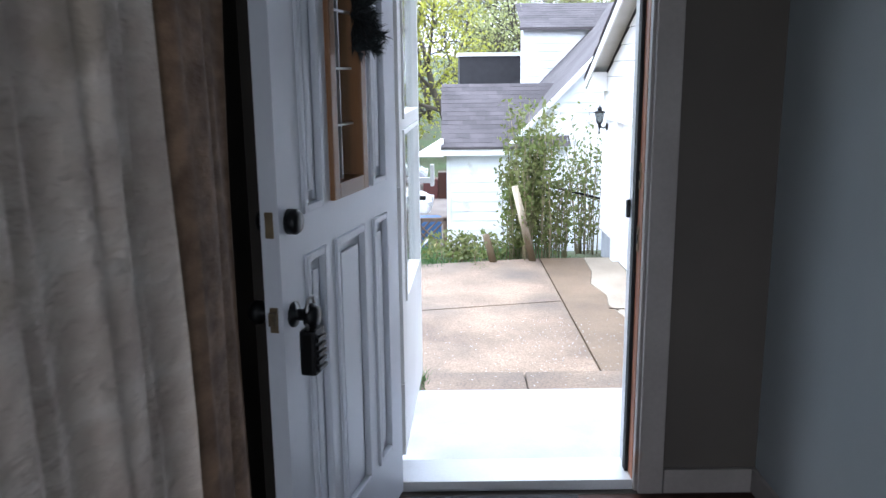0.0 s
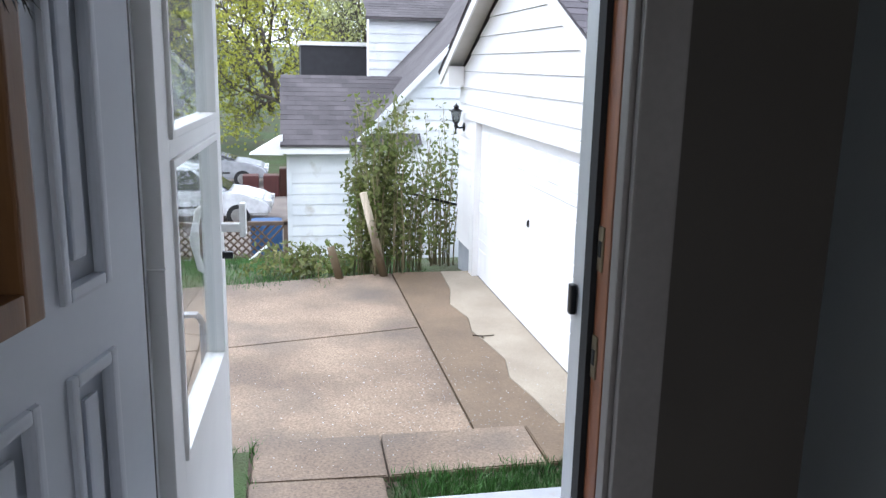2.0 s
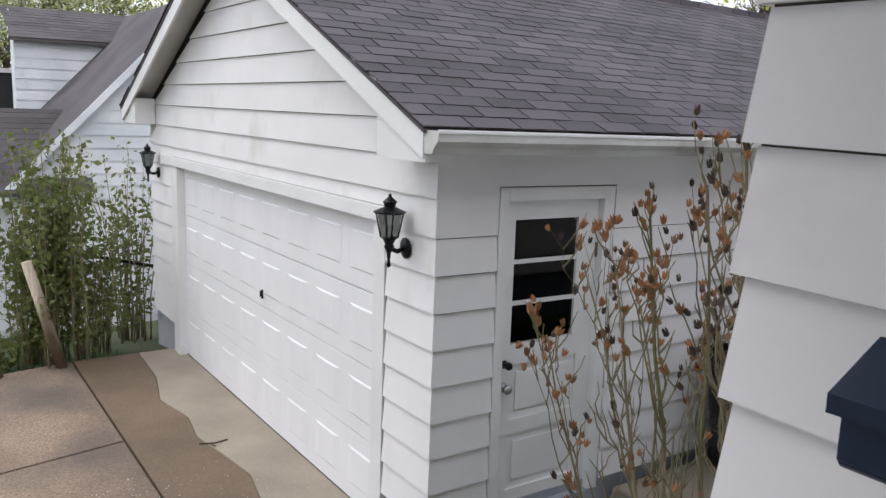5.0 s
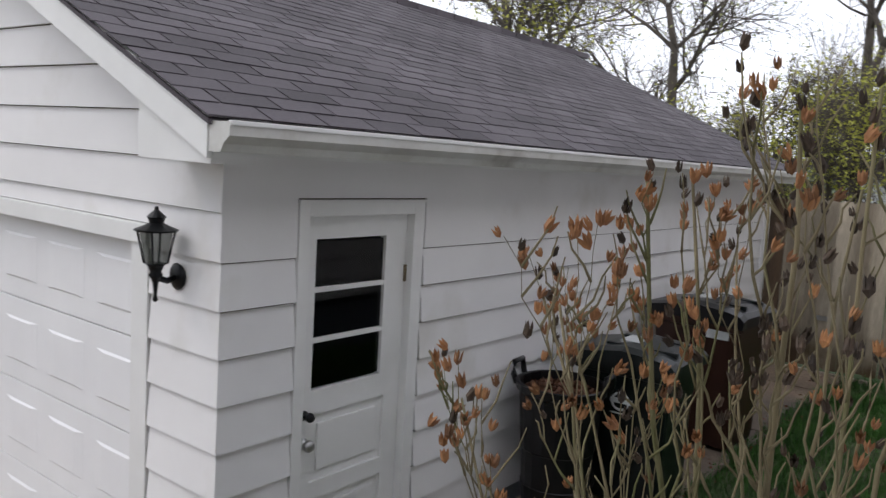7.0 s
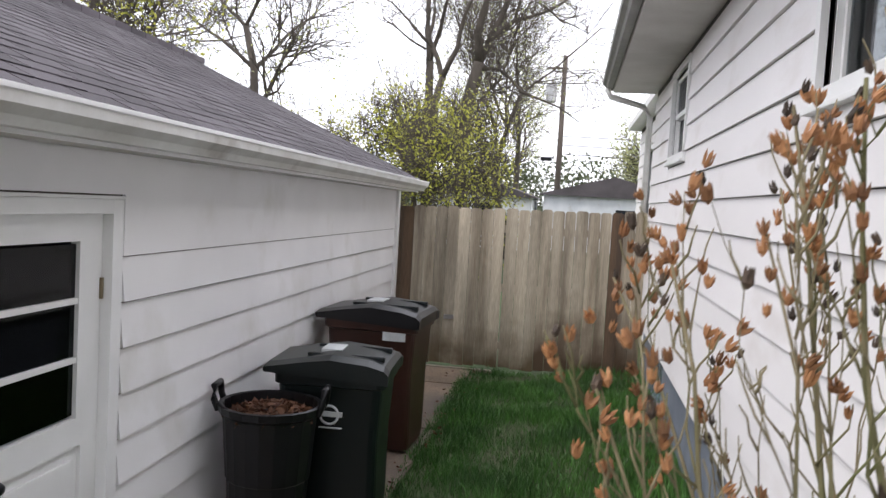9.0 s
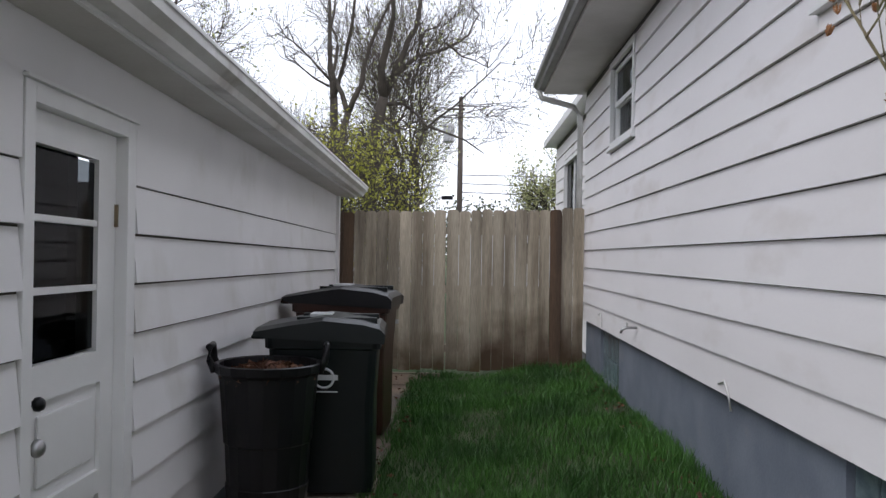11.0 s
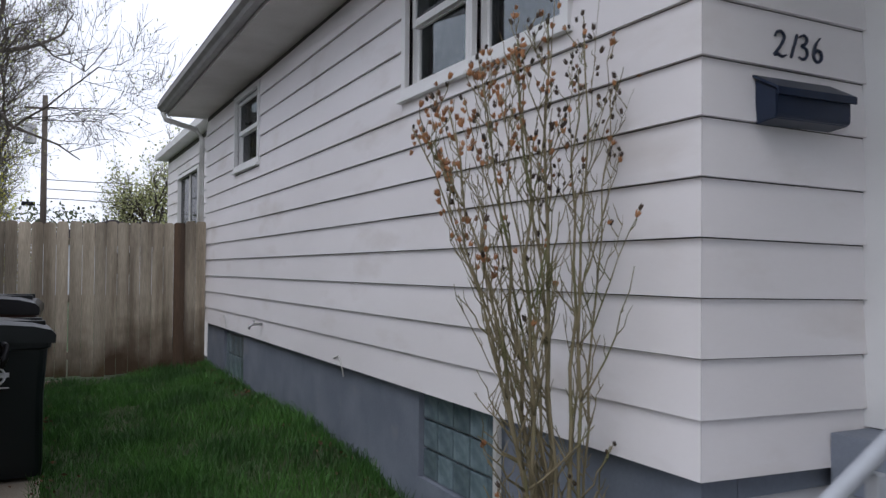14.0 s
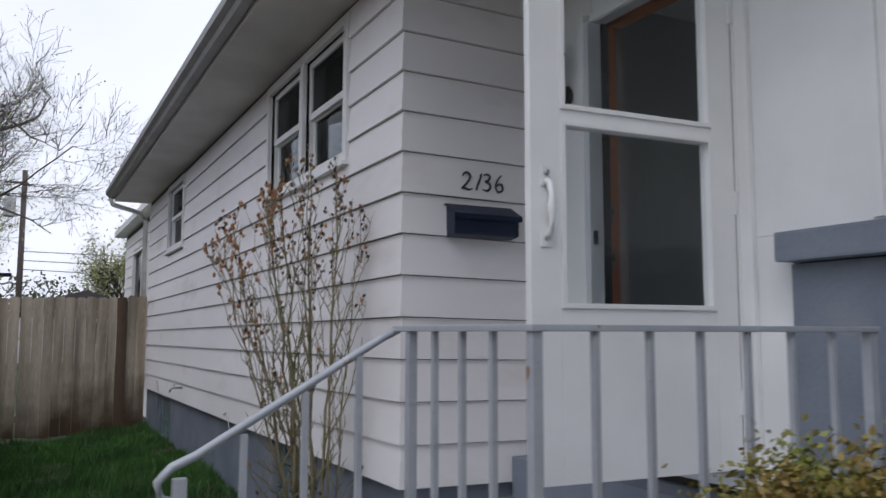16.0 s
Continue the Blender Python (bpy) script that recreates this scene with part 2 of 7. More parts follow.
M_VINE = island(mat("vine_leaves", (0.11, 0.15, 0.035), (0.16, 0.17, 0.06), 0.6, scale=2, bump=0), 0.35)


def translucent(m, amount=0.45):
    """Lets light pass through thin leaves."""
    n, l = m.node_tree.nodes, m.node_tree.links
    b, o = n["Principled BSDF"], n["Material Output"]
    tr, mx = n.new("ShaderNodeBsdfTranslucent"), n.new("ShaderNodeMixShader")
    l.new(b.inputs["Base Color"].links[0].from_socket, tr.inputs["Color"])
    mx.inputs[0].default_value = amount
    l.new(b.outputs[0], mx.inputs[1])
    l.new(tr.outputs[0], mx.inputs[2])
    l.new(mx.outputs[0], o.inputs["Surface"])


for m_ in (M_LEAF_Y, M_LEAF_G, M_LEAF_P, M_VINE):
    translucent(m_)
M_DOOR = mat("grey_white_door_paint", (0.60, 0.635, 0.70), (0.55, 0.585, 0.65), 0.35, scale=2, fine=70, bump=0.08, dist=0.001, grain=0.04)
M_WOODTRIM = mat("varnished_oak_trim", (0.25, 0.12, 0.045), (0.16, 0.075, 0.03), 0.4, scale=3, fine=50, bump=0.2, dist=0.001, stretch=(6, 6, 0.6))
M_JAMB = mat("bare_orange_wood", (0.40, 0.13, 0.035), (0.20, 0.07, 0.03), 0.5, scale=3, fine=60, bump=0.3, dist=0.001, grain=0.3, stretch=(6, 6, 0.4), spots=(0.5, 0.46, 0.42), spot_at=(0.74, 0.78), spot_scale=3)
M_WALLB = mat("blue_grey_wall_paint", (0.25, 0.27, 0.275), (0.22, 0.24, 0.245), 0.6, scale=2, fine=150, bump=0.1, dist=0.001, grain=0.04)
# The room's shade is put into this wall colour, darker than its paint.
M_WALL = mat("shaded_interior_wall", (0.065, 0.056, 0.046), (0.054, 0.046, 0.038), 0.7, scale=2, fine=150, bump=0.1, dist=0.001, grain=0.04)
M_INTRIM = mat("interior_casing_paint", (0.24, 0.22, 0.21), (0.20, 0.18, 0.17), 0.5, scale=3, fine=60, bump=0.1, dist=0.001, spots=(0.22, 0.12, 0.07), spot_at=(0.74, 0.78), spot_scale=2.2)
M_CEIL = mat("ceiling_paint", (0.6, 0.6, 0.58), None, 0.8)
M_FLOOR = mat("dark_wood_floor", (0.085, 0.04, 0.03), (0.05, 0.025, 0.02), 0.3, scale=4, fine=60, bump=0.2, dist=0.001, stretch=(3, 0.4, 1), rand=0.3)
M_MAT = mat("dark_door_mat", (0.035, 0.037, 0.04), None, 0.95, scale=10, fine=250, bump=0.9, dist=0.004)
M_CURT = mat("beige_patterned_curtain", (0.68, 0.60, 0.53), (0.53, 0.45, 0.39), 0.9, scale=6, fine=14, bump=1.0, dist=0.02, grain=0.3, stretch=(1, 1, 1.9), spots=(0.46, 0.39, 0.32), spot_at=(0.58, 0.66), spot_scale=4)
M_CURTB = mat("brown_patterned_curtain", (0.24, 0.155, 0.10), (0.14, 0.088, 0.058), 0.9, scale=14, fine=26, bump=0.7, dist=0.008, grain=0.3, stretch=(1, 1, 1.5))
M_BRASS = mat("worn_brass", (0.24, 0.19, 0.12), (0.14, 0.11, 0.07), 0.5, 0.6, scale=20, fine=90, bump=0.1, dist=0.0005)
M_STEEL = mat("brushed_metal", (0.45, 0.45, 0.45), None, 0.35, 0.9, bump=0.05)
M_ALU = mat("storm_frame_paint", (0.62, 0.64, 0.66), (0.56, 0.58, 0.60), 0.4, 0.15, scale=4, fine=90, bump=0.05, dist=0.001, spots=(0.36, 0.36, 0.36), spot_at=(0.7, 0.78), spot_scale=6)
M_GASKET = mat("black_gasket", (0.01, 0.01, 0.011), None, 0.8)
M_WREATH = island(mat("dark_wreath_fibre", (0.02, 0.028, 0.03), (0.012, 0.015, 0.018), 0.8, bump=0), 0.5)
M_CARW = mat("white_car_paint", (0.70, 0.72, 0.75), None, 0.2, bump=0, grain=0.0)
M_CARD = mat("silver_car_paint", (0.42, 0.44, 0.47), None, 0.25, 0.3, bump=0, grain=0.0)
M_TYRE = mat("tyre_rubber", (0.015, 0.015, 0.016), None, 0.8)
M_CARGLASS = mat("tinted_car_glass", (0.02, 0.025, 0.03), None, 0.08, bump=0, grain=0.0)
M_MAROON = mat("maroon_plastic", (0.075, 0.02, 0.018), None, 0.5)
M_LATT = mat("brown_lattice_wood", (0.13, 0.09, 0.065), (0.09, 0.06, 0.045), 0.85)
M_BLUE = mat("blue_tarp", (0.03, 0.09, 0.22), None, 0.6)
M_YEL = mat("yellowed_stick_paint", (0.42, 0.36, 0.16), None, 0.7)
M_POLE = mat("utility_pole_wood", (0.11, 0.09, 0.075), None, 0.9, scale=4, fine=40, bump=0.4, stretch=(1, 1, 0.2))
M_STONE = mat("brown_edging_stone", (0.17, 0.12, 0.09), (0.10, 0.07, 0.055), 0.9, scale=7, fine=60, bump=0.8, dist=0.006)
M_ASPH = mat("grey_gravel_lot", (0.17, 0.145, 0.125), (0.12, 0.10, 0.09), 0.95, scale=1, fine=20, bump=0.6)
M_BLKWALL = mat("dark_grey_barn_wall", (0.03, 0.03, 0.035), None, 0.8)
G_CLEAR = glass("window_glass", (0.93, 0.95, 0.95))
G_DARK = glass("dim_window_glass", (0.35, 0.37, 0.38))
G_LAMP = glass("smoky_lantern_glass", (0.45, 0.46, 0.45), 0.1)
M_BLOCK = mat("glass_block", (0.20, 0.26, 0.28), (0.12, 0.165, 0.185), 0.12, scale=9, fine=40, bump=0.5, dist=0.01, rand=0.25)
# Lap shadow and grime between the garage boards, both put into this dark colour.
M_LAPSHADE = mat("lap_shadow_and_grime", (0.10, 0.085, 0.07), (0.05, 0.043, 0.036), 0.9, scale=5)
M_MORTAR = mat("glass_block_mortar", (0.34, 0.35, 0.36), None, 0.9)


# ---- builders ----
def obj(name, verts, faces, material=None, parent=None, label="", smooth=False):
    me = bpy.data.meshes.new(name)
    me.from_pydata([tuple(v) for v in verts], [], faces)
    me.update()
    if smooth:
        me.shade_smooth()
    ob = new(name, me)
    if material:
        me.materials.append(material)
    if parent:
        ob.parent = parent
    return tagged(ob, label)


def part(name, bm, material, parent=None, label="", smooth=False):
    me = bpy.data.meshes.new(name)
    bmesh.ops.recalc_face_normals(bm, faces=bm.faces)
    bm.to_mesh(me)
    bm.free()
    if smooth:
        me.shade_smooth()
    me.materials.append(material)
    ob = new(name, me)
    if parent:
        ob.parent = parent
    return tagged(ob, label)


def thing(name, at, label, category, group="", kind="", rz=0.0):
    e = new(name)
    e.empty_display_size = 0.1
    e.matrix_basis = pose(*at, 0, 0, rz)
    return tagged(e, label, category, group, kind)


def box(bm, a, b, bevel=0.0):
    """A box from corner a to corner b in bm, with bevelled edges."""
    r = bmesh.ops.create_cube(bm, size=1.0)
    vs = r["verts"]
    c = [(a[i] + b[i]) / 2 for i in range(3)]
    s = [abs(b[i] - a[i]) for i in range(3)]
    for v in vs:
        v.co = Vector([c[i] + v.co[i] * s[i] for i in range(3)])
    if bevel:
        es = {e for v in vs for e in v.link_edges}
        bmesh.ops.bevel(bm, geom=list(es), offset=bevel, segments=2, affect="EDGES", profile=0.7)
    return vs


def boxes(name, parts_, material, parent=None, label="", bevel=0.0, smooth=False):
    bm = bmesh.new()
    for a, b in parts_:
        box(bm, a, b, bevel)
    return part(name, bm, material, parent, label, smooth)


def lathe(bm, profile, segs=16, m=Matrix.Identity(4)):
    """Turns a profile of (radius, z) about z."""
    rings = []
    for r, z in profile:
        rings.append([bm.verts.new(m @ Vector((r * math.cos(2 * math.pi * k / segs), r * math.sin(2 * math.pi * k / segs), z))) for k in range(segs)])
    for p, q in zip(rings, rings[1:]):
        for k in range(segs):
            bm.faces.new((p[k], p[(k + 1) % segs], q[(k + 1) % segs], q[k]))
    bm.faces.new(rings[0][::-1])
    bm.faces.new(rings[-1])


def tube_data(points, radii, sides=6):
    """Vertices and faces of a tapered tube along points."""
    vs, fs = [], []
    up = Vector((0.31, 0.17, 0.93))
    for i, p in enumerate(points):
        d = (Vector(points[min(i + 1, len(points) - 1)]) - Vector(points[max(i - 1, 0)])).normalized()
        a = d.cross(up)
        if a.length < 0.05:
            a = d.cross(Vector((1, 0, 0)))
        a.normalize()
        b = d.cross(a)
        for k in range(sides):
            t = 2 * math.pi * k / sides
            vs.append(Vector(p) + (a * math.cos(t) + b * math.sin(t)) * radii[i])
        if i:
            o = (i - 1) * sides
            for k in range(sides):
                fs.append((o + k, o + (k + 1) % sides, o + sides + (k + 1) % sides, o + sides + k))
    fs.append(tuple(range(sides))[::-1])
    fs.append(tuple(len(vs) - sides + k for k in range(sides)))
    return vs, fs


def tubes(name, lines, material, parent=None, label="", sides=6, smooth=True):
    """One mesh of several tubes: (points, radii)."""
    vs, fs = [], []
    for pts, rad in lines:
        v, f = tube_data(pts, rad if isinstance(rad, (list, tuple)) else [rad] * len(pts), sides)
        o = len(vs)
        vs += v
        fs += [tuple(i + o for i in q) for q in f]
    return obj(name, vs, fs, material, parent, label, smooth)


def clip(poly, a, b, c):
    """The part of a polygon where a*x + b*y + c >= 0."""
    out = []
    for i, p in enumerate(poly):
        q = poly[(i + 1) % len(poly)]
        dp, dq = a * p[0] + b * p[1] + c, a * q[0] + b * q[1] + c
        if dp >= 0:
            out.append(p)
        if (dp >= 0) != (dq >= 0):
            t = dp / (dp - dq)
            out.append((p[0] + (q[0] - p[0]) * t, p[1] + (q[1] - p[1]) * t))
    return out


def siding(parent, origin, along, out, length, zs, material, holes=(), cuts=(), proud=0.018, piece="siding_board", joints=0.0, slope=0.0, gap=0.005, mitre=""):
    """Lapped boards on a wall: along and out are unit vectors, zs the edges of the courses, holes (a0, a1, z0, z1), cuts half planes."""
    along, out, origin = Vector(along), Vector(out), Vector(origin)
    rng = random.Random(len(zs) * 7 + int(length * 10))
    for ci, (z0, z1) in enumerate(zip(zs, zs[1:])):
        ends = {0.0, length}
        if joints:
            x = rng.uniform(0.3, joints)
            while x < length - 0.2:
                ends.add(x)
                x += joints
        for h in holes:
            if h[2] < z1 and h[3] > z0:
                ends |= {max(0, h[0]), min(length, h[1])}
        ends = sorted(ends)
        for a0, a1 in zip(ends, ends[1:]):
            if a1 - a0 < 0.005:
                continue
            mid, bands = (a0 + a1) / 2, [(z0, z1)]
            for h in holes:
                if h[0] <= mid <= h[1]:
                    nb = []
                    for u, v in bands:
                        if h[2] >= v or h[3] <= u:
                            nb.append((u, v))
                        else:
                            if h[2] - u > 0.008:
                                nb.append((u, h[2]))
                            if v - h[3] > 0.008:
                                nb.append((h[3], v))
                    bands = nb
            for u, v in bands:
                v2 = v - gap if abs(v - z1) < 1e-6 else v
                poly = [(a0 + 0.0006, u), (a1 - 0.0006, u), (a1 - 0.0006, v2), (a0 + 0.0006, v2)]
                for c in cuts:
                    poly = clip(poly, *c)
                if len(poly) < 3:
                    continue
                n = len(poly)
                front = []
                for a, z in poly:
                    d = 0.003 + proud * (1 - (z - z0) / (z1 - z0))
                    e = d if "end" in mitre and a > length - 0.001 else (-d if "start" in mitre and a < 0.001 else 0)
                    front.append(origin + along * (a + e) + out * d + Vector((0, 0, z - slope * a)))
                rear = [origin + along * a + Vector((0, 0, z - slope * a)) for a, z in poly]
                fs = [tuple(range(n)), tuple(range(2 * n - 1, n - 1, -1))] + [(i, n + i, n + (i + 1) % n, (i + 1) % n) for i in range(n)]
                obj(piece, front + rear, fs, material, parent)


def wall(name, a, b, holes, axis, material, label=""):
    """A wall box from a to b with through holes (lo, hi, z0, z1) along its axis (0 for x, 1 for y)."""
    us = sorted({a[axis], b[axis], *[h[0] for h in holes], *[h[1] for h in holes]})
    cells = []
    for u0, u1 in zip(us, us[1:]):
        zb = [(a[2], b[2])]
        for h in holes:
            if h[0] < (u0 + u1) / 2 < h[1]:
                zb = [q for u, v in zb for q in ((u, min(v, h[2])), (max(u, h[3]), v)) if q[1] - q[0] > 0.001]
        for z0, z1 in zb:
            p, q = list(a), list(b)
            p[axis], q[axis], p[2], q[2] = u0, u1, z0, z1
            cells.append((p, q))
    ob = boxes(name, cells, material)
    return tagged(ob, label or "plain painted wall of the house", "wall", kind="structure")


def frame_rect(name, a0, a1, z0, z1, w, d0, d1, to, material, parent, bevel=0.003, label=""):
    """A rectangular frame of four bars; to(a, d, z) gives the place."""
    bm = bmesh.new()
    for p, q in (((a0, z0), (a0 + w, z1)), ((a1 - w, z0), (a1, z1)), ((a0 + w, z0), (a1 - w, z0 + w)), ((a0 + w, z1 - w), (a1 - w, z1))):
        box(bm, to(p[0], d0, p[1]), to(q[0], d1, q[1]), bevel)
    return part(name, bm, material, parent, label)


# ---- ground ----
GZ = -0.74


def ground_height(x, y):
    """Height of the land: banked gently against the house, falling beyond the driveway, rising in the far field."""
    h = GZ
    if 4.9 < x < 13 and y < 5.8:
        h += 0.15 * min(1, (x - 4.9) / 1.5) * min(1, (5.8 - y) / 1.3)
    if y > 7.0:
        h -= 0.20 * min(1, (y - 7.0) / 0.15)
    if y > 11.2:
        s = min(1, (y - 11.2) / 12)
        h -= 1.9 * s * s * (3 - 2 * s) + 0.05 * min(1, (y - 11.2) / 6)
    if y > 40:
        h += min(9, (y - 40) * 0.055)
    return h


def build_ground():
    xs = sorted({*np.linspace(-14, 16, 61).round(3), *(-900, -400, -200, -120, -80, -50, -30, -20, 22, 30, 45, 70, 110, 180, 400, 900)})
    ys = sorted({*np.linspace(-6, 44, 101).round(3), 7.0, 7.15, *(-900, -400, -200, -100, -50, -25, -12, 48, 52, 58, 65, 75, 90, 110, 140, 180, 240, 400, 900)})
    vs = [(x, y, ground_height(x, y) + (0.03 * noise.noise(Vector((x * 0.7, y * 0.7, 0))) if y > 12 else 0)) for y in ys for x in xs]
    n = len(xs)
    fs = [(j * n + i, j * n + i + 1, (j + 1) * n + i + 1, (j + 1) * n + i) for j in range(len(ys) - 1) for i in range(n - 1)]
    return tagged(obj("ground", vs, fs, M_GROUND, smooth=True), "uneven lawn and soil round the houses", "ground", kind="structure")


ground = build_ground()


def slab(name, corners, z1, material, label, thick=0.12, bevel=0.012, category="pavement", parent=None):
    bm = bmesh.new()
    top = [bm.verts.new((x, y, z1)) for x, y in corners]
    f = bm.faces.new(top)
    r = bmesh.ops.extrude_face_region(bm, geom=[f])
    for v in r["geom"]:
        if isinstance(v, bmesh.types.BMVert):
            v.co.z -= thick
    bmesh.ops.recalc_face_normals(bm, faces=bm.faces)
    es = [e for e in bm.edges if all(abs(v.co.z - z1) < 1e-5 for v in e.verts)]
    bmesh.ops.bevel(bm, geom=es, offset=bevel, segments=2, affect="EDGES")
    ob = part(name, bm, material, parent)
    return tagged(ob, label, "" if parent else category, kind="" if parent else "structure")


# driveway slabs, with open joints between them
drive = thing("driveway", (0, 0, 0), "worn brown concrete driveway in slabs before the garage", "driveway", kind="structure")
DZ = GZ - 0.165
WAVE = [(7.05, 3.80), (7.63, 3.72), (8.0, 3.69), (8.43, 3.62), (8.86, 3.70), (9.28, 3.65), (9.71, 3.58), (10.14, 3.64), (10.67, 3.55), (11.3, 3.68), (12.15, 3.72)]
slab("slab", [(0.95, 7.05), (3.075, 7.05), (3.075, 9.885), (0.95, 9.45)], DZ, M_CONC, "", parent=drive, bevel=0.008)
slab("slab", [(0.95, 9.465), (3.075, 9.90), (3.075, 12.15), (0.95, 11.75)], DZ, M_CONC, "", parent=drive, bevel=0.008)
slab("slab", [(-2.9, 7.05), (0.938, 7.05), (0.938, 9.45), (-2.9, 9.28)], DZ, M_CONC, "", parent=drive, bevel=0.008)
slab("slab", [(-2.9, 9.30), (0.938, 9.47), (0.938, 11.75), (-2.9, 11.2)], DZ, M_CONC, "", parent=drive, bevel=0.008)
slab("slab", [(-13, 7.05), (-2.915, 7.05), (-2.915, 11.1), (-13, 11.1)], DZ, M_CONC, "", parent=drive)
slab("slab", [(3.09, 7.05), *[(x - 0.004, y) for y, x in WAVE], (3.09, 12.15)], DZ, M_WET, "damp dark-brown stained concrete slab", bevel=0.003, parent=drive)
slab("slab", [*[(x, y) for y, x in WAVE], (4.16, 12.15), (4.16, 7.05)][::-1], DZ, M_PALE, "pale dry concrete strip before the door", bevel=0.003, parent=drive)

walkway = thing("walkway", (0, 0, 0), "cracked concrete walkway from the porch steps to the garage side", "walkway", kind="structure")
WZ = GZ + 0.045
slab("slab", [(1.53, 6.51), (2.324, 6.48), (2.334, 7.045), (1.53, 7.045)], WZ, M_CONC, "", parent=walkway, bevel=0.008)
slab("slab", [(2.336, 6.48), (3.318, 6.50), (3.328, 7.045), (2.346, 7.045)], WZ, M_CONC, "", parent=walkway, bevel=0.008)
slab("slab", [(3.335, 6.50), (4.4, 6.46), (4.4, 6.72), (4.05, 6.75), (3.85, 7.0), (3.7, 7.045), (3.335, 7.045)], WZ, M_WET, "damp dark concrete walkway slab", parent=walkway, bevel=0.008)
slab("slab", [(1.52, 5.55), (2.29, 5.55), (2.29, 6.44), (1.52, 6.48)], WZ + 0.015, M_CONC, "", parent=walkway, bevel=0.008)
slab("slab", [(3.70, 7.048), (3.85, 7.00), (4.05, 6.755), (4.41, 6.725), (5.5, 6.73), (5.5, 7.15), (4.1, 7.15), (3.74, 7.06)], WZ - 0.10, M_PALE, "pale dry concrete by the side door", parent=walkway, bevel=0.01)
slab("slab", [(4.42, 6.40), (5.5, 6.38), (5.5, 6.725), (4.42, 6.72)], WZ, M_WET, "", parent=walkway, bevel=0.008)
for u0, u1 in ((5.52, 7.3), (7.32, 9.1), (9.12, 10.9), (10.92, 11.8)):
    slab("slab", [(u0, 6.37), (u1, 6.34), (u1, 7.15), (u0, 7.15)], WZ - 0.01, M_PALE if u0 < 6 else M_CONC, "", parent=walkway, bevel=0.008)
tagged(obj("soil_strip", [(x, y, GZ + 0.006) for x, y in ((1.50, 6.40), (4.04, 6.44), (4.04, 6.74), (3.66, 7.03), (1.50, 7.03))], [(0, 1, 2, 3, 4)], M_SOIL), "dark soil showing at the joints", "soil", kind="structure")

# ---- house ----
HX, HY, DY = 2.86, 4.40, 3.60
EXPO = 0.203
HB = 1.45 - 7 * EXPO
SOF = 2.66
HOUSE_END = 11.86
courses = [HB + k * EXPO for k in range(14)]
courses = [z for z in courses if z < SOF] + [SOF]
BIGW = (3.60, 5.35, 1.74, 2.62)
SMLW = (8.96, 10.12, 1.76, 2.60)
BLK = (4.22, 5.18, -0.50, 0.02)
BLK2 = (9.76, 10.80, -0.56, -0.06)

house_wall = wall("wall_long_side", (HX, HY - 0.16, HB), (HOUSE_END, HY, SOF + 0.2),
                  [(3.66, 4.44, 1.80, 2.56), (4.51, 5.29, 1.80, 2.56), (9.02, 10.06, 1.82, 2.54)], 0, M_SHEATH, "long lapped white siding wall of the house")
siding(house_wall, (HX, HY, 0), (1, 0, 0), (0, 1, 0), HOUSE_END - HX, courses, M_SHAKE,
       [(BIGW[0] - HX, BIGW[1] - HX, *BIGW[2:]), (SMLW[0] - HX, SMLW[1] - HX, *SMLW[2:])], slope=0.006, mitre="start")
mail_wall = wall("wall_beside_entry", (HX, 3.44, HB), (HX + 0.16, HY - 0.163, SOF + 0.2), [], 1, M_SHEATH, "lapped white siding wall with the mailbox")
siding(mail_wall, (HX, HY + 0.0, 0), (0, -1, 0), (-1, 0, 0), HY - 3.555, courses, M_SHAKE, slope=0.018, mitre="start")
foundation = wall("foundation_wall", (HX + 0.035, HY - 0.2, -1.2), (HOUSE_END, HY - 0.035, HB - 0.003), [(BLK[0], BLK[1], BLK[2], BLK[3] - 0.005), (BLK2[0], BLK2[1], BLK2[2], BLK2[3])], 0, M_GREY, "grey painted foundation wall under the siding")
wall("foundation_wall_entry", (HX + 0.035, 3.4, -1.2), (HX + 0.2, HY - 0.203, HB - 0.003), [], 1, M_GREY, "grey painted foundation wall beside the porch")


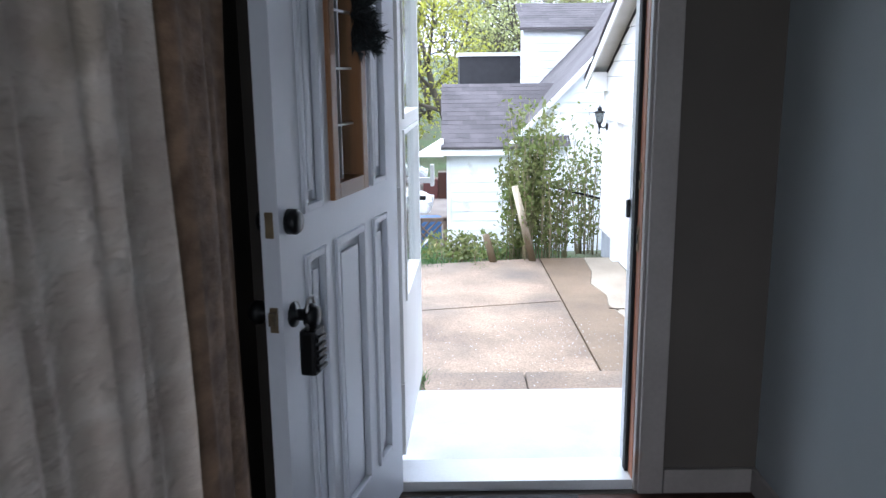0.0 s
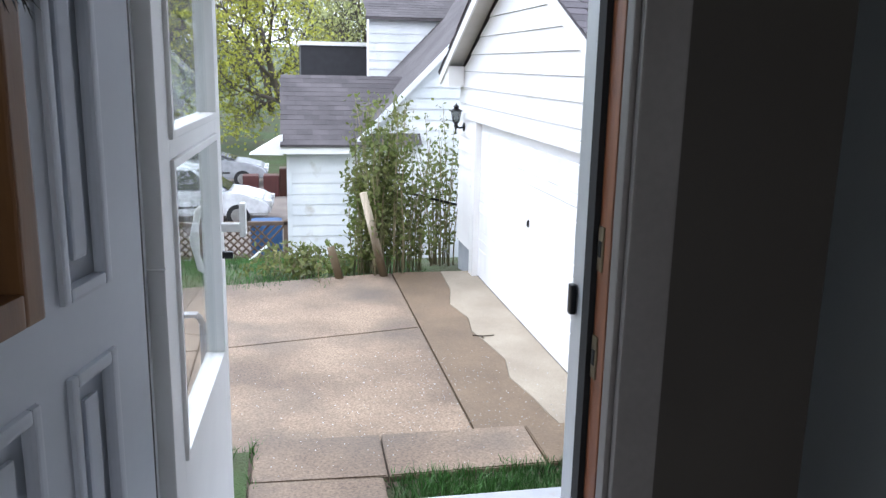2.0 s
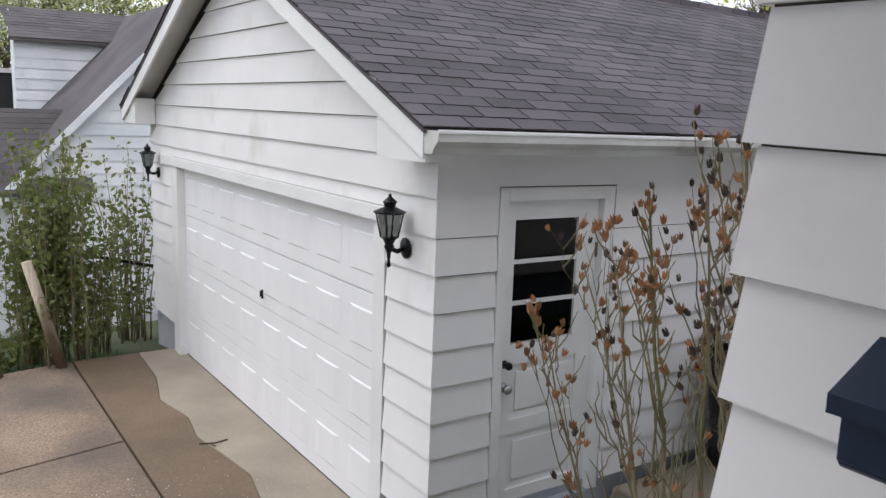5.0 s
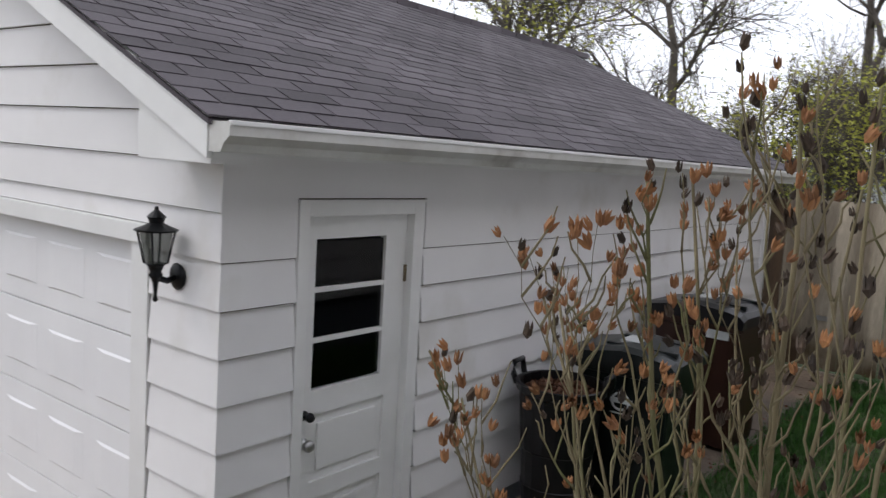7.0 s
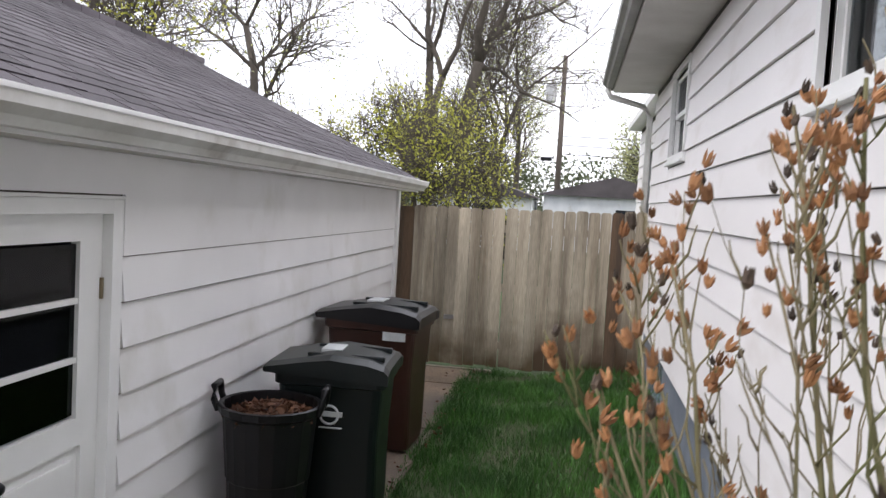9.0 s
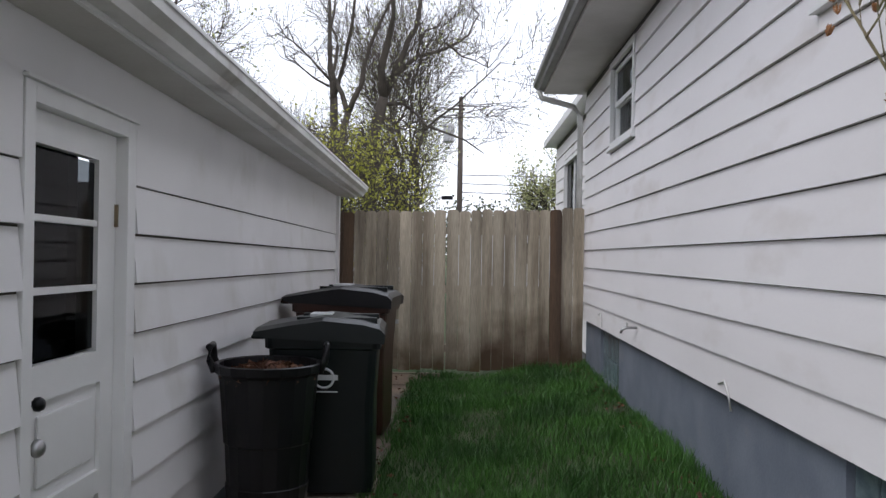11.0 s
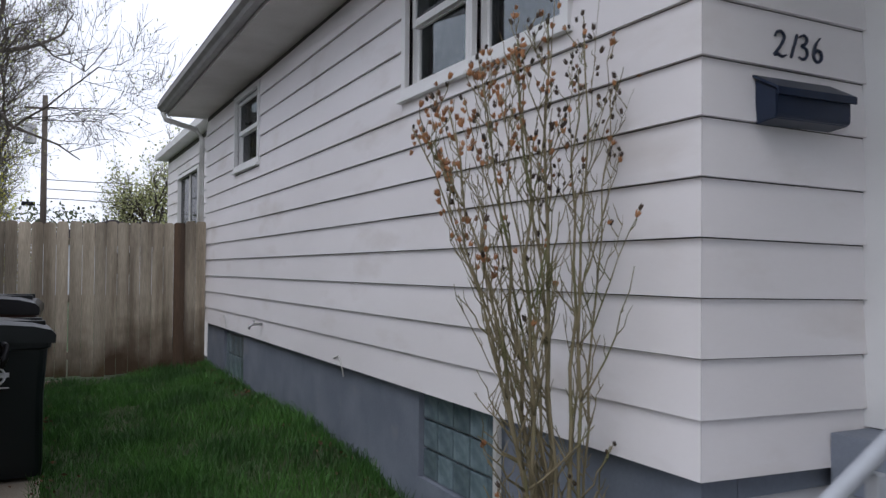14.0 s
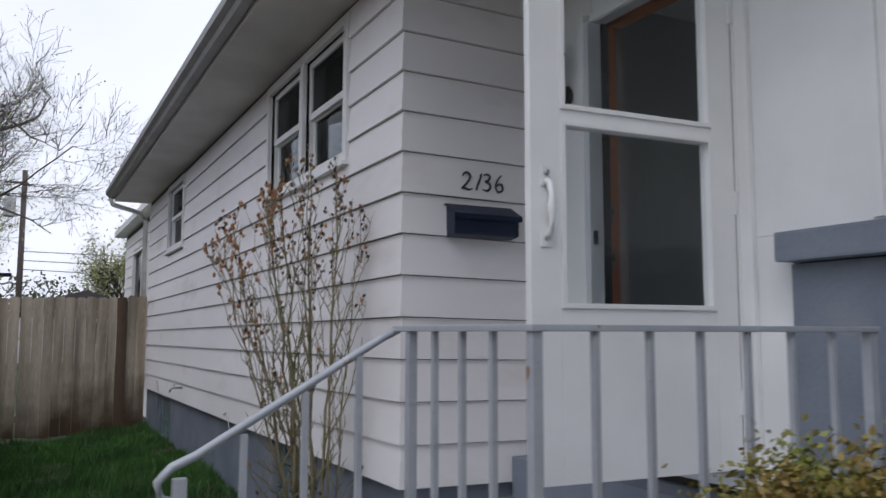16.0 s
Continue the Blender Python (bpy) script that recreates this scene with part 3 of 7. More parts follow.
def double_hung(x0, x1, z0, z1, label, group="", cl=0.06, cr=0.06):
    """A white double-hung window in the long wall with casing, sill, two sashes and their panes."""
    t = thing("window", ((x0 + x1) / 2, HY, z0), label, "window", group, "structure")
    cx = (x0 + x1) / 2

    def to(a, d, z):
        return (a - cx, d, z - z0)
    boxes("casing", [(to(x0 - cl, -0.02, z0 - 0.06), to(x0, 0.03, z1 + 0.06)), (to(x1, -0.02, z0 - 0.06), to(x1 + cr, 0.03, z1 + 0.06)), (to(x0, -0.02, z1), to(x1, 0.03, z1 + 0.06)), (to(x0, -0.02, z0 - 0.06), to(x1, 0.03, z0))], M_TRIM, t, "", 0.003)
    frame_rect("jamb_liner", x0 + 0.002, x1 - 0.002, z0 + 0.002, z1 - 0.002, 0.016, -0.12, -0.021, to, M_TRIM, t)
    boxes("window_sill", [(to(x0 - cl + 0.001 - 0.02 * (cl > 0.05), -0.02, z0 - 0.085), to(x1 + cr - 0.001 + 0.02 * (cr > 0.05), 0.055, z0 - 0.062))], M_TRIM, t, "worn white sill with a dark edge", 0.004)
    zm = (z0 + z1) / 2
    for nm, a, b, d in (("upper_sash", zm - 0.015, z1, -0.045), ("lower_sash", z0, zm + 0.02, -0.075)):
        s = frame_rect(nm, x0, x1, a, b, 0.045, d, d + 0.028, to, M_TRIM, t)
        g = boxes("pane", [(to(x0 + 0.04, d + 0.01, a + 0.04), to(x1 - 0.04, d + 0.015, b - 0.04))], G_DARK, s)
        g.visible_shadow = False
    return t


double_hung(3.66, 4.44, 1.80, 2.56, "white double-hung window with dark panes in lapped siding", "paired side windows", cr=0.034)
double_hung(4.51, 5.29, 1.80, 2.56, "white double-hung window with dark panes in lapped siding", "paired side windows", cl=0.034)
double_hung(9.02, 10.06, 1.82, 2.54, "small white double-hung window under the eave")
# a dark sheet stands in for the unlit room behind the side windows
tagged(boxes("inner_partition", [((2.9, 2.4, 0.2), (12.1, 2.5, 2.7))], M_DARKVOID), "added dark sheet standing for the unlit room behind the windows", "wall", kind="structure")


def block_window(x0, x1, z0, z1, nx, nz, label):
    t = thing("glass_block_window", (x0, HY - 0.1, z0), label, "basement window", kind="structure")
    boxes("mortar", [((0, -0.03, 0), (x1 - x0, 0.0, z1 - z0 - 0.006))], M_MORTAR, t)
    w, h = (x1 - x0) / nx, (z1 - z0 - 0.01) / nz
    bm = bmesh.new()
    box(bm, (0.006, 0.0, 0.006), (w - 0.006, 0.035, h - 0.006), 0.012)
    first = part("glass_block", bm, M_BLOCK, t)
    first.location = (0, 0.002, 0)
    for i in range(nx):
        for j in range(nz):
            if i or j:
                c = first.copy()
                scene.collection.objects.link(c)
                c.location = (i * w, 0.002, j * h)


block_window(BLK[0], BLK[1], BLK[2], BLK[3], 5, 3, "glass block basement window low in the grey foundation")
block_window(BLK2[0], BLK2[1], BLK2[2], BLK2[3], 4, 2, "small glass block basement window in the foundation")
boxes("vent_pipe", [((4.185, 4.385, -0.75), (4.215, 4.42, 0.09))], M_GUT, None, "", 0.008)
tagged(bpy.data.objects["vent_pipe"], "thin white vertical pipe by the basement window", "pipe")

# eave, soffit, roof of the house
tagged(boxes("soffit", [((HX - 0.45, HY + 0.004, SOF), (HOUSE_END + 0.1, 4.90, SOF + 0.02)), ((HX - 1.6, 3.2, SOF), (HX - 0.003, 4.90, SOF + 0.02)), ((-4.0, 3.2, SOF), (HX - 1.603, 4.2, SOF + 0.02))], M_SOFF), "off-white soffit boards under the eave", "soffit", kind="structure")
hg = thing("house_gutter", (0, 0, 0), "grey metal gutter along the house eave", "gutter")


def gutter(parent, x0, x1, y_in, sgn, ztop, material):
    """A K-style gutter along x whose back is at y_in; sgn is the way it faces."""
    prof = [(0, 0), (0, -0.11), (0.07, -0.11), (0.085, -0.08), (0.12, -0.05), (0.125, 0.0), (0.115, 0.0), (0.11, -0.045), (0.075, -0.075), (0.065, -0.10), (0.008, -0.10), (0.008, 0)]
    vs = [(x, y_in + sgn * a, ztop + b) for x in (x0, x1) for a, b in prof]
    n = len(prof)
    fs = [(i, (i + 1) % n, n + (i + 1) % n, n + i) for i in range(n)] + [tuple(range(n))[::-1], tuple(range(n, 2 * n))]
    obj("trough", vs, fs, material, parent)
    capp = [(x, y_in + sgn * a, ztop + b) for x in (x0 - 0.004, x0) for a, b in prof[:6]]
    obj("end_cap", capp, [tuple(range(6)), tuple(range(11, 5, -1))] + [(i, 6 + i, 6 + (i + 1) % 6, (i + 1) % 6) for i in range(6)], material, parent)


gutter(hg, HX - 0.45, HOUSE_END + 0.12, 4.905, 1, SOF + 0.14, M_DGUT)
boxes("fascia", [((HX - 0.45, 4.88, SOF + 0.02), (HOUSE_END + 0.1, 4.902, SOF + 0.15))], M_SOFF, hg)
tubes("downspout", [([(HOUSE_END + 0.02, 4.97, SOF + 0.03), (HOUSE_END + 0.02, 4.93, SOF - 0.06), (HOUSE_END + 0.02, 4.55, SOF - 0.16), (HOUSE_END + 0.02, 4.47, SOF - 0.28), (HOUSE_END + 0.02, 4.47, GZ + 0.1)], 0.035)], M_GUT, hg, "white downspout bent back to the wall", 8)
roof_v = [(HX - 0.5, 5.0, SOF + 0.15), (HOUSE_END + 0.15, 5.0, SOF + 0.15), (HOUSE_END + 0.15, 0.0, SOF + 2.2), (HX - 0.5, 0.0, SOF + 2.2)]
tagged(obj("house_roof", roof_v + [(x, y, z + 0.05) for x, y, z in roof_v], [(0, 3, 2, 1), (4, 5, 6, 7), (0, 1, 5, 4), (1, 2, 6, 5), (2, 3, 7, 6), (3, 0, 4, 7)], M_ROOF), "grey shingled house roof above the eave", "roof", kind="structure")
rv = [(-4.2, 4.35, SOF + 0.15), (HX - 0.503, 4.35, SOF + 0.15), (HX - 0.503, 0.0, SOF + 2.2), (-4.2, 0.0, SOF + 2.2)]
tagged(obj("entry_roof", rv + [(x, y, z + 0.05) for x, y, z in rv], [(0, 3, 2, 1), (4, 5, 6, 7), (0, 1, 5, 4), (1, 2, 6, 5), (2, 3, 7, 6), (3, 0, 4, 7)], M_ROOF), "grey shingled roof above the entry", "roof", kind="structure")

# wall beyond the fence: a low addition with a wide window
AY, AT = 4.16, 2.72
add_w = wall("addition_wall", (12.15, AY - 0.14, -1.0), (17.2, AY, AT), [(13.8, 15.9, 0.95, 2.28)], 0, M_SHEATH, "white siding wall of the low addition")
siding(add_w, (12.15, AY, 0), (1, 0, 0), (0, 1, 0), 5.05, [-0.6 + 0.203 * k for k in range(17)], M_SHAKE, [(1.62, 3.78, 0.92, 2.31)])
tagged(boxes("addition_end_wall", [((11.87, 3.70, -1.0), (12.147, AY, AT)), ((17.2, 0.5, -1), (17.3, AY, AT))], M_TRIM), "white end wall of the addition", "wall", kind="structure")
tagged(boxes("addition_roof", [((12.02, 0.5, AT), (17.5, AY + 0.22, AT + 0.11))], M_TRIM), "thin flat roof edge of the addition", "roof", kind="structure")
aw = thing("sliding_window", (13.8, AY - 0.06, 0.95), "wide dark sliding window in the addition", "window", kind="structure")
frame_rect("window_frame", 0, 2.1, 0, 1.33, 0.06, -0.02, 0.09, lambda a, d, z: (a, d, z), M_TRIM, aw)
boxes("mullion", [((1.02, 0.0, 0.06), (1.08, 0.05, 1.27))], M_TRIM, aw)
for a in (0.06, 1.08):
    boxes("pane", [((a, 0.02, 0.06), (a + 0.96, 0.03, 1.27))], G_DARK, aw)
# Dark sheet in place of the addition's unlit inside.
tagged(boxes("addition_inner_wall", [((12.3, 3.2, 0.2), (17.1, 3.3, 2.6))], M_DARKVOID), "added dark sheet standing for the unlit addition room", "wall", kind="structure")

# entry wall with the door opening
OX0, OX1, OZ0, OZ1 = 1.49, 2.36, 0.23, 2.27
IN_Y = 3.44
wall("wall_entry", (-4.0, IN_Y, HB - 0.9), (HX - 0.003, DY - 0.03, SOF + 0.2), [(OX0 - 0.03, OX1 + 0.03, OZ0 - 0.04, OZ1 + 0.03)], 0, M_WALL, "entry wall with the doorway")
tagged(boxes("entry_cladding", [((OX1 + 0.033, DY - 0.028, 0.15), (HX - 0.004, DY, SOF)), ((OX0 - 0.5, DY - 0.028, OZ1 + 0.035), (OX1 + 0.03, DY, SOF)), ((-4.0, DY - 0.028, 1.12), (OX0 - 0.033, DY + 0.0, SOF)), ((OX0 - 0.232, DY - 0.028, 0.15), (OX0 - 0.033, DY, 1.118))], M_TRIM), "flat white painted cladding beside the door", "cladding", kind="structure")
for x in (-0.2, 0.35, 0.9):
    tagged(boxes("cladding_batten", [((x, DY + 0.001, 1.135), (x + 0.04, DY + 0.014, SOF - 0.005))], M_TRIM), "flat white vertical batten", "trim", kind="structure")
tagged(boxes("entry_base", [((-4.0, DY - 0.028, -1.0), (OX0 - 0.236, DY + 0.02, 1.005))], M_GREY), "smooth grey painted base of the entry wall", "wall base", kind="structure")
tagged(boxes("entry_ledge", [((-4.0, DY - 0.02, 1.01), (OX0 - 0.23, DY + 0.10, 1.115))], M_GREY, bevel=0.01), "grey painted ledge above the wall base", "ledge", kind="structure")
tagged(boxes("threshold_step", [((OX0 - 0.12, DY - 0.025, -0.062), (HX - 0.02, DY + 0.20, 0.145))], M_GREY, bevel=0.008), "grey painted step under the doorway", "step", kind="structure")

dframe = thing("door_frame", (0, 0, 0), "painted door frame of the front doorway", "door frame", kind="structure")
boxes("storm_jamb", [((OX0 - 0.03, DY - 0.05, OZ0), (OX0 + 0.005, DY + 0.02, OZ1)), ((OX1 - 0.005, DY - 0.024, OZ0), (OX1 + 0.03, DY + 0.055, OZ1)), ((OX0 - 0.03, DY - 0.05, OZ1), (OX1 + 0.03, DY + 0.02, OZ1 + 0.03))], M_ALU, dframe, "scuffed pale storm door jamb", 0.003)
boxes("storm_trim", [((OX1 + 0.031, DY + 0.001, OZ0 - 0.08), (OX1 + 0.07, DY + 0.058, OZ1 + 0.05)), ((OX0 - 0.07, DY + 0.001, OZ0 - 0.08), (OX0 - 0.012, DY + 0.025, OZ1 + 0.05)), ((OX0 - 0.012, DY + 0.001, OZ1 + 0.005), (OX1 + 0.01, DY + 0.03, OZ1 + 0.05))], M_TRIM, dframe, "", 0.004)
boxes("weather_strip", [((OX1 - 0.012, DY - 0.064, OZ0), (OX1 + 0.01, DY - 0.026, OZ1)), ((OX0 - 0.01, DY - 0.088, OZ0), (OX0 + 0.012, DY - 0.052, OZ1))], M_GASKET, dframe, "black rubber weather strip")
boxes("jamb", [((OX1 + 0.0, IN_Y + 0.036, OZ0 - 0.03), (OX1 + 0.03, DY - 0.066, OZ1)), ((OX0 - 0.03, IN_Y, OZ0 - 0.03), (OX0 - 0.0, DY - 0.090, OZ1)), ((OX0, IN_Y, OZ1), (OX1, DY - 0.090, OZ1 + 0.03))], M_JAMB, dframe, "bare orange-brown wooden jamb with paint chips", 0.003)
boxes("sill", [((OX0 - 0.02, IN_Y + 0.03, OZ0 - 0.04), (OX1 + 0.02, DY + 0.05, OZ0))], M_ALU, dframe, "pale metal threshold", 0.004)
boxes("casing", [((OX1 + 0.0015, IN_Y, OZ0 - 0.03), (OX1 + 0.03, IN_Y + 0.035, OZ1)), ((OX1 + 0.012, IN_Y - 0.022, 0.2), (OX1 + 0.10, IN_Y - 0.001, OZ1 + 0.1)), ((OX0 - 0.10, IN_Y - 0.022, 0.2), (OX0 - 0.012, IN_Y - 0.001, OZ1 + 0.1)), ((OX0 - 0.012, IN_Y - 0.022, OZ1 + 0.012), (OX1 + 0.012, IN_Y - 0.001, OZ1 + 0.1))], M_INTRIM, dframe, "dull painted inner casing with chips", 0.005)
for nm, z in (("strike_plate", 1.345), ("latch_plate", 1.122)):
    boxes(nm, [((OX1 - 0.003, IN_Y + 0.066, z - 0.045), (OX1 + 0.0, IN_Y + 0.092, z + 0.045))], M_BRASS, dframe, "worn brass strike plate", 0.001)
    boxes("bolt_hole", [((OX1 - 0.005, IN_Y + 0.072, z - 0.016), (OX1 - 0.0032, IN_Y + 0.085, z + 0.016))], M_GASKET, dframe, "dark bolt hole")
boxes("storm_catch", [((OX1 - 0.02, DY + 0.02, 1.18), (OX1 - 0.006, DY + 0.04, 1.245))], M_BLACK, dframe, "small black storm door catch", 0.004)

# porch and steps
porch = thing("porch", (0, 0, 0), "pale painted concrete porch before the front door", "porch", kind="structure")
PZ = -0.065
boxes("porch_floor", [((0.66, DY + 0.022, PZ - 0.10), (2.99, 5.10, PZ))], M_PORCH, porch, "pale painted slab with chips", 0.012)
boxes("porch_base", [((0.70, DY + 0.022, -1.1), (2.95, 5.06, PZ - 0.102))], M_GREY, porch)
for k in range(3):
    boxes("step", [((1.42, 5.0 if k == 0 else 5.1, -1.0), (2.34, 5.10 + 0.23 * (k + 1), PZ - 0.168 * (k + 1)))], M_PORCH, porch, "", 0.012)
for i, (x, y, r) in enumerate(((3.08, 5.15, 20), (3.22, 5.28, 65), (3.12, 5.36, 120))):
    bm = bmesh.new()
    box(bm, (-0.10, -0.07, 0), (0.10, 0.07, 0.13), 0.012)
    for v in bm.verts:
        v.co += Vector((noise.noise(v.co * 9 + Vector((i * 3, 0, 0))),) * 3) * 0.014
    s = part("edging_stone", bm, M_STONE)
    s.matrix_basis = pose(x, y, GZ - 0.01, 0, 0, r)
    tagged(s, "rough brown edging stone in the soil by the porch", "stone", "edging stones")

# porch railing of painted flat bars
rail = thing("porch_railing", (0, 0, 0), "grey painted iron porch railing with rust spots", "railing")
RZ = 0.778
RX0, RX1, RY0 = 0.72, 1.43, 5.06


def bar(name, p, q, w, d, parent=rail, label=""):
    """A flat bar from p to q."""
    p, q = Vector(p), Vector(q)
    bm = bmesh.new()
    box(bm, (-w / 2, -d / 2, 0), (w / 2, d / 2, (q - p).length), 0.003)
    z = (q - p).normalized()
    m = z.to_track_quat("Z", "Y").to_matrix().to_4x4()
    for v in bm.verts:
        v.co = p + m.to_3x3() @ v.co
    return part(name, bm, M_RAIL, parent, label)


boxes("top_rail", [((RX0 - 0.02, RY0 - 0.02, RZ - 0.012), (RX1, RY0 + 0.02, RZ + 0.003)), ((RX0 - 0.02, 3.95, RZ - 0.012), (RX0 + 0.02, RY0 - 0.02, RZ + 0.003))], M_RAIL, rail, "", 0.003)
tubes("sloping_rail", [([(RX1 - 0.01, RY0, RZ - 0.004), (RX1, RY0 + 0.05, RZ - 0.03), (RX1, 5.62, 0.45), (RX1 - 0.003, 5.68, 0.425), (RX1 - 0.006, 5.715, 0.39), (RX1 - 0.006, 5.705, 0.35), (RX1 - 0.006, 5.67, 0.34)], 0.012)], M_RAIL, rail, "sloping hand rail with a curled end", 8)
for x, y, w in ((RX0, RY0, 0.026), (RX1 - 0.09, RY0, 0.026), (RX0, 3.97, 0.03)):
    boxes("post", [((x - w / 2, y - w / 2, PZ), (x + w / 2, y + w / 2, RZ - 0.012))], M_RAIL, rail, "", 0.003)
for x in (0.893, 1.042, 1.193):
    boxes("baluster", [((x - 0.008, RY0 - 0.008, PZ + 0.08), (x + 0.008, RY0 + 0.008, RZ - 0.012))], M_RAIL, rail, "", 0.002)
for k in range(6):
    y = 4.12 + 0.156 * k
    boxes("baluster", [((RX0 - 0.008, y - 0.008, PZ + 0.08), (RX0 + 0.008, y + 0.008, RZ - 0.012))], M_RAIL, rail, "", 0.002)
boxes("bottom_rail", [((RX0, RY0 - 0.012, PZ + 0.07), (RX1 - 0.08, RY0 + 0.012, PZ + 0.085)), ((RX0 - 0.012, 3.99, PZ + 0.07), (RX0 + 0.012, RY0 - 0.013, PZ + 0.085))], M_RAIL, rail, "", 0.003)
for k, y in enumerate((5.18, 5.335, 5.50, 5.66)):
    zt = RZ - 0.03 - (y - 5.11) * 0.63
    zb = PZ - 0.168 * (1 + int((y - 5.1) / 0.23))
    w = 0.034 if k == 3 else 0.018
    boxes("post" if k == 3 else "baluster", [((RX1 - w / 2, y - w / 2, zb), (RX1 + w / 2, y + w / 2, zt - 0.005))], M_RAIL, rail, "", 0.002)

# storm door, standing open
storm = thing("storm_door", (OX0 + 0.018, DY + 0.03, 0.26), "white glazed storm door standing open", "storm door", kind="", rz=87)
SW, SH = 0.90, 2.0


def sto(a, d, z):
    return (a, d, z)


bm = bmesh.new()
for p, q in (((0, 0), (0.11, SH)), ((SW - 0.12, 0), (SW, SH)), ((0.11, SH - 0.11), (SW - 0.12, SH)), ((0.11, 0), (SW - 0.12, 0.585)), ((0.11, 1.235), (SW - 0.12, 1.275))):
    box(bm, (p[0], -0.018, p[1]), (q[0], 0.018, q[1]), 0.003)
part("door_panel", bm, M_TRIM, storm, "white door frame with a solid lower panel")
frame_rect("pane_frame", 0.11, SW - 0.12, 0.585, 1.235, 0.018, -0.026, 0.026, sto, M_TRIM, storm)
frame_rect("pane_frame", 0.11, SW - 0.12, 1.275, SH - 0.11, 0.018, -0.026, 0.026, sto, M_TRIM, storm)
for a, b in ((0.60, 1.22), (1.29, SH - 0.125)):
    g = boxes("pane", [((0.125, -0.003, a), (SW - 0.135, 0.003, b))], G_CLEAR, storm)
    g.visible_shadow = False
HZ = 0.80
tubes("pull_handle", [([(SW - 0.06, 0.02, HZ + 0.02), (SW - 0.06, 0.045, HZ + 0.035), (SW - 0.062, 0.055, HZ + 0.08), (SW - 0.056, 0.06, HZ + 0.12), (SW - 0.062, 0.055, HZ + 0.16), (SW - 0.06, 0.045, HZ + 0.205), (SW - 0.06, 0.02, HZ + 0.22)], [0.011, 0.012, 0.010, 0.016, 0.010, 0.012, 0.011])], M_TRIM, storm, "white curved pull handle", 8)
boxes("handle_plate", [((SW - 0.082, 0.018, HZ - 0.01), (SW - 0.038, 0.024, HZ + 0.04)), ((SW - 0.082, 0.018, HZ + 0.20), (SW - 0.038, 0.024, HZ + 0.27))], M_TRIM, storm, "white handle end plates", 0.004)
bm = bmesh.new()
lathe(bm, [(0.011, 0), (0.011, 0.006), (0.008, 0.008), (0.002, 0.009)], 12, Matrix.Translation((SW - 0.06, 0.024, HZ + 0.245)) @ Matrix.Rotation(radians(-90), 4, "X"))
part("key_cylinder", bm, M_STEEL, storm, "small steel key cylinder", True)
boxes("inner_handle", [((SW - 0.08, -0.075, 0.945), (SW - 0.05, -0.018, 0.97)), ((SW - 0.085, -0.09, 0.93), (SW - 0.04, -0.072, 1.03))], M_TRIM, storm, "white inside push handle", 0.006)
boxes("lock_knob", [((SW - 0.075, -0.05, 0.865), (SW - 0.055, -0.018, 0.885))], M_BLACK, storm, "small dark lock knob", 0.004)
boxes("hinge", [((-0.012, -0.02, z), (0.012, 0.03, z + 0.09)) for z in (0.2, 0.95, 1.7)], M_TRIM, storm, "", 0.003)
boxes("piano_edge", [((-0.035, 0.02, 0.0), (0.0, 0.03, SH))], M_TRIM, storm, "", 0.002)

# front door leaf, opened into the room, its outer face towards the opening
leaf = thing("front_door", (OX0 - 0.008, IN_Y - 0.035, 0.24), "pale grey panelled front door standing open inward", "door", rz=-104)
LW, LH, LT = 0.91, 2.01, 0.044


def leaf_panel(bm, a0, a1, z0, z1):
    """A raised moulding round a sunken field on the face of the door."""
    w, p = 0.02, 0.008
    for q, r in (((a0, z0), (a0 + w, z1)), ((a1 - w, z0), (a1, z1)), ((a0 + w, z0), (a1 - w, z0 + w)), ((a0 + w, z1 - w), (a1 - w, z1))):
        box(bm, (q[0], LT - 0.012, q[1]), (r[0], LT + p, r[1]), 0.006)
    box(bm, (a0 + 0.05, LT - 0.01, z0 + 0.05), (a1 - 0.05, LT - 0.002, z1 - 0.05), 0.006) if a1 - a0 > 0.13 else None


PANELS = [(0.12, 0.26, 0.22, 1.03), (0.335, 0.575, 0.22, 1.03), (0.64, 0.775, 0.22, 1.03), (0.12, 0.26, 1.13, 1.90), (0.64, 0.775, 1.13, 1.90)]
bm = bmesh.new()
cells = [(0, 0, LW, 0.22), (0, 1.03, LW, 1.13), (0, 1.90, LW, LH), (0, 0.22, 0.12, 1.03), (0.26, 0.22, 0.335, 1.03), (0.575, 0.22, 0.64, 1.03), (0.775, 0.22, LW, 1.03),
         (0, 1.13, 0.12, 1.90), (0.26, 1.13, 0.335, 1.90), (0.575, 1.13, 0.64, 1.90), (0.775, 1.13, LW, 1.90), (0.335, 1.13, 0.575, 1.16), (0.335, 1.78, 0.575, 1.90)]
for a, b, c, d in cells:
    box(bm, (a, 0, b), (c, LT, d))
for a0, a1, z0, z1 in PANELS:
    box(bm, (a0, 0.008, z0), (a1, LT - 0.014, z1))
part("door_core", bm, M_DOOR, leaf)
for p_ in PANELS:
    bm = bmesh.new()
    leaf_panel(bm, *p_)
    part("panel_moulding", bm, M_DOOR, leaf)
frame_rect("lite_frame", 0.318, 0.592, 1.135, 1.80, 0.042, -0.006, LT + 0.014, sto, M_WOODTRIM, leaf, 0.005, "varnished wood frame of the small window")
boxes("lite_pane", [((0.355, 0.018, 1.17), (0.555, 0.024, 1.765))], G_CLEAR, leaf)
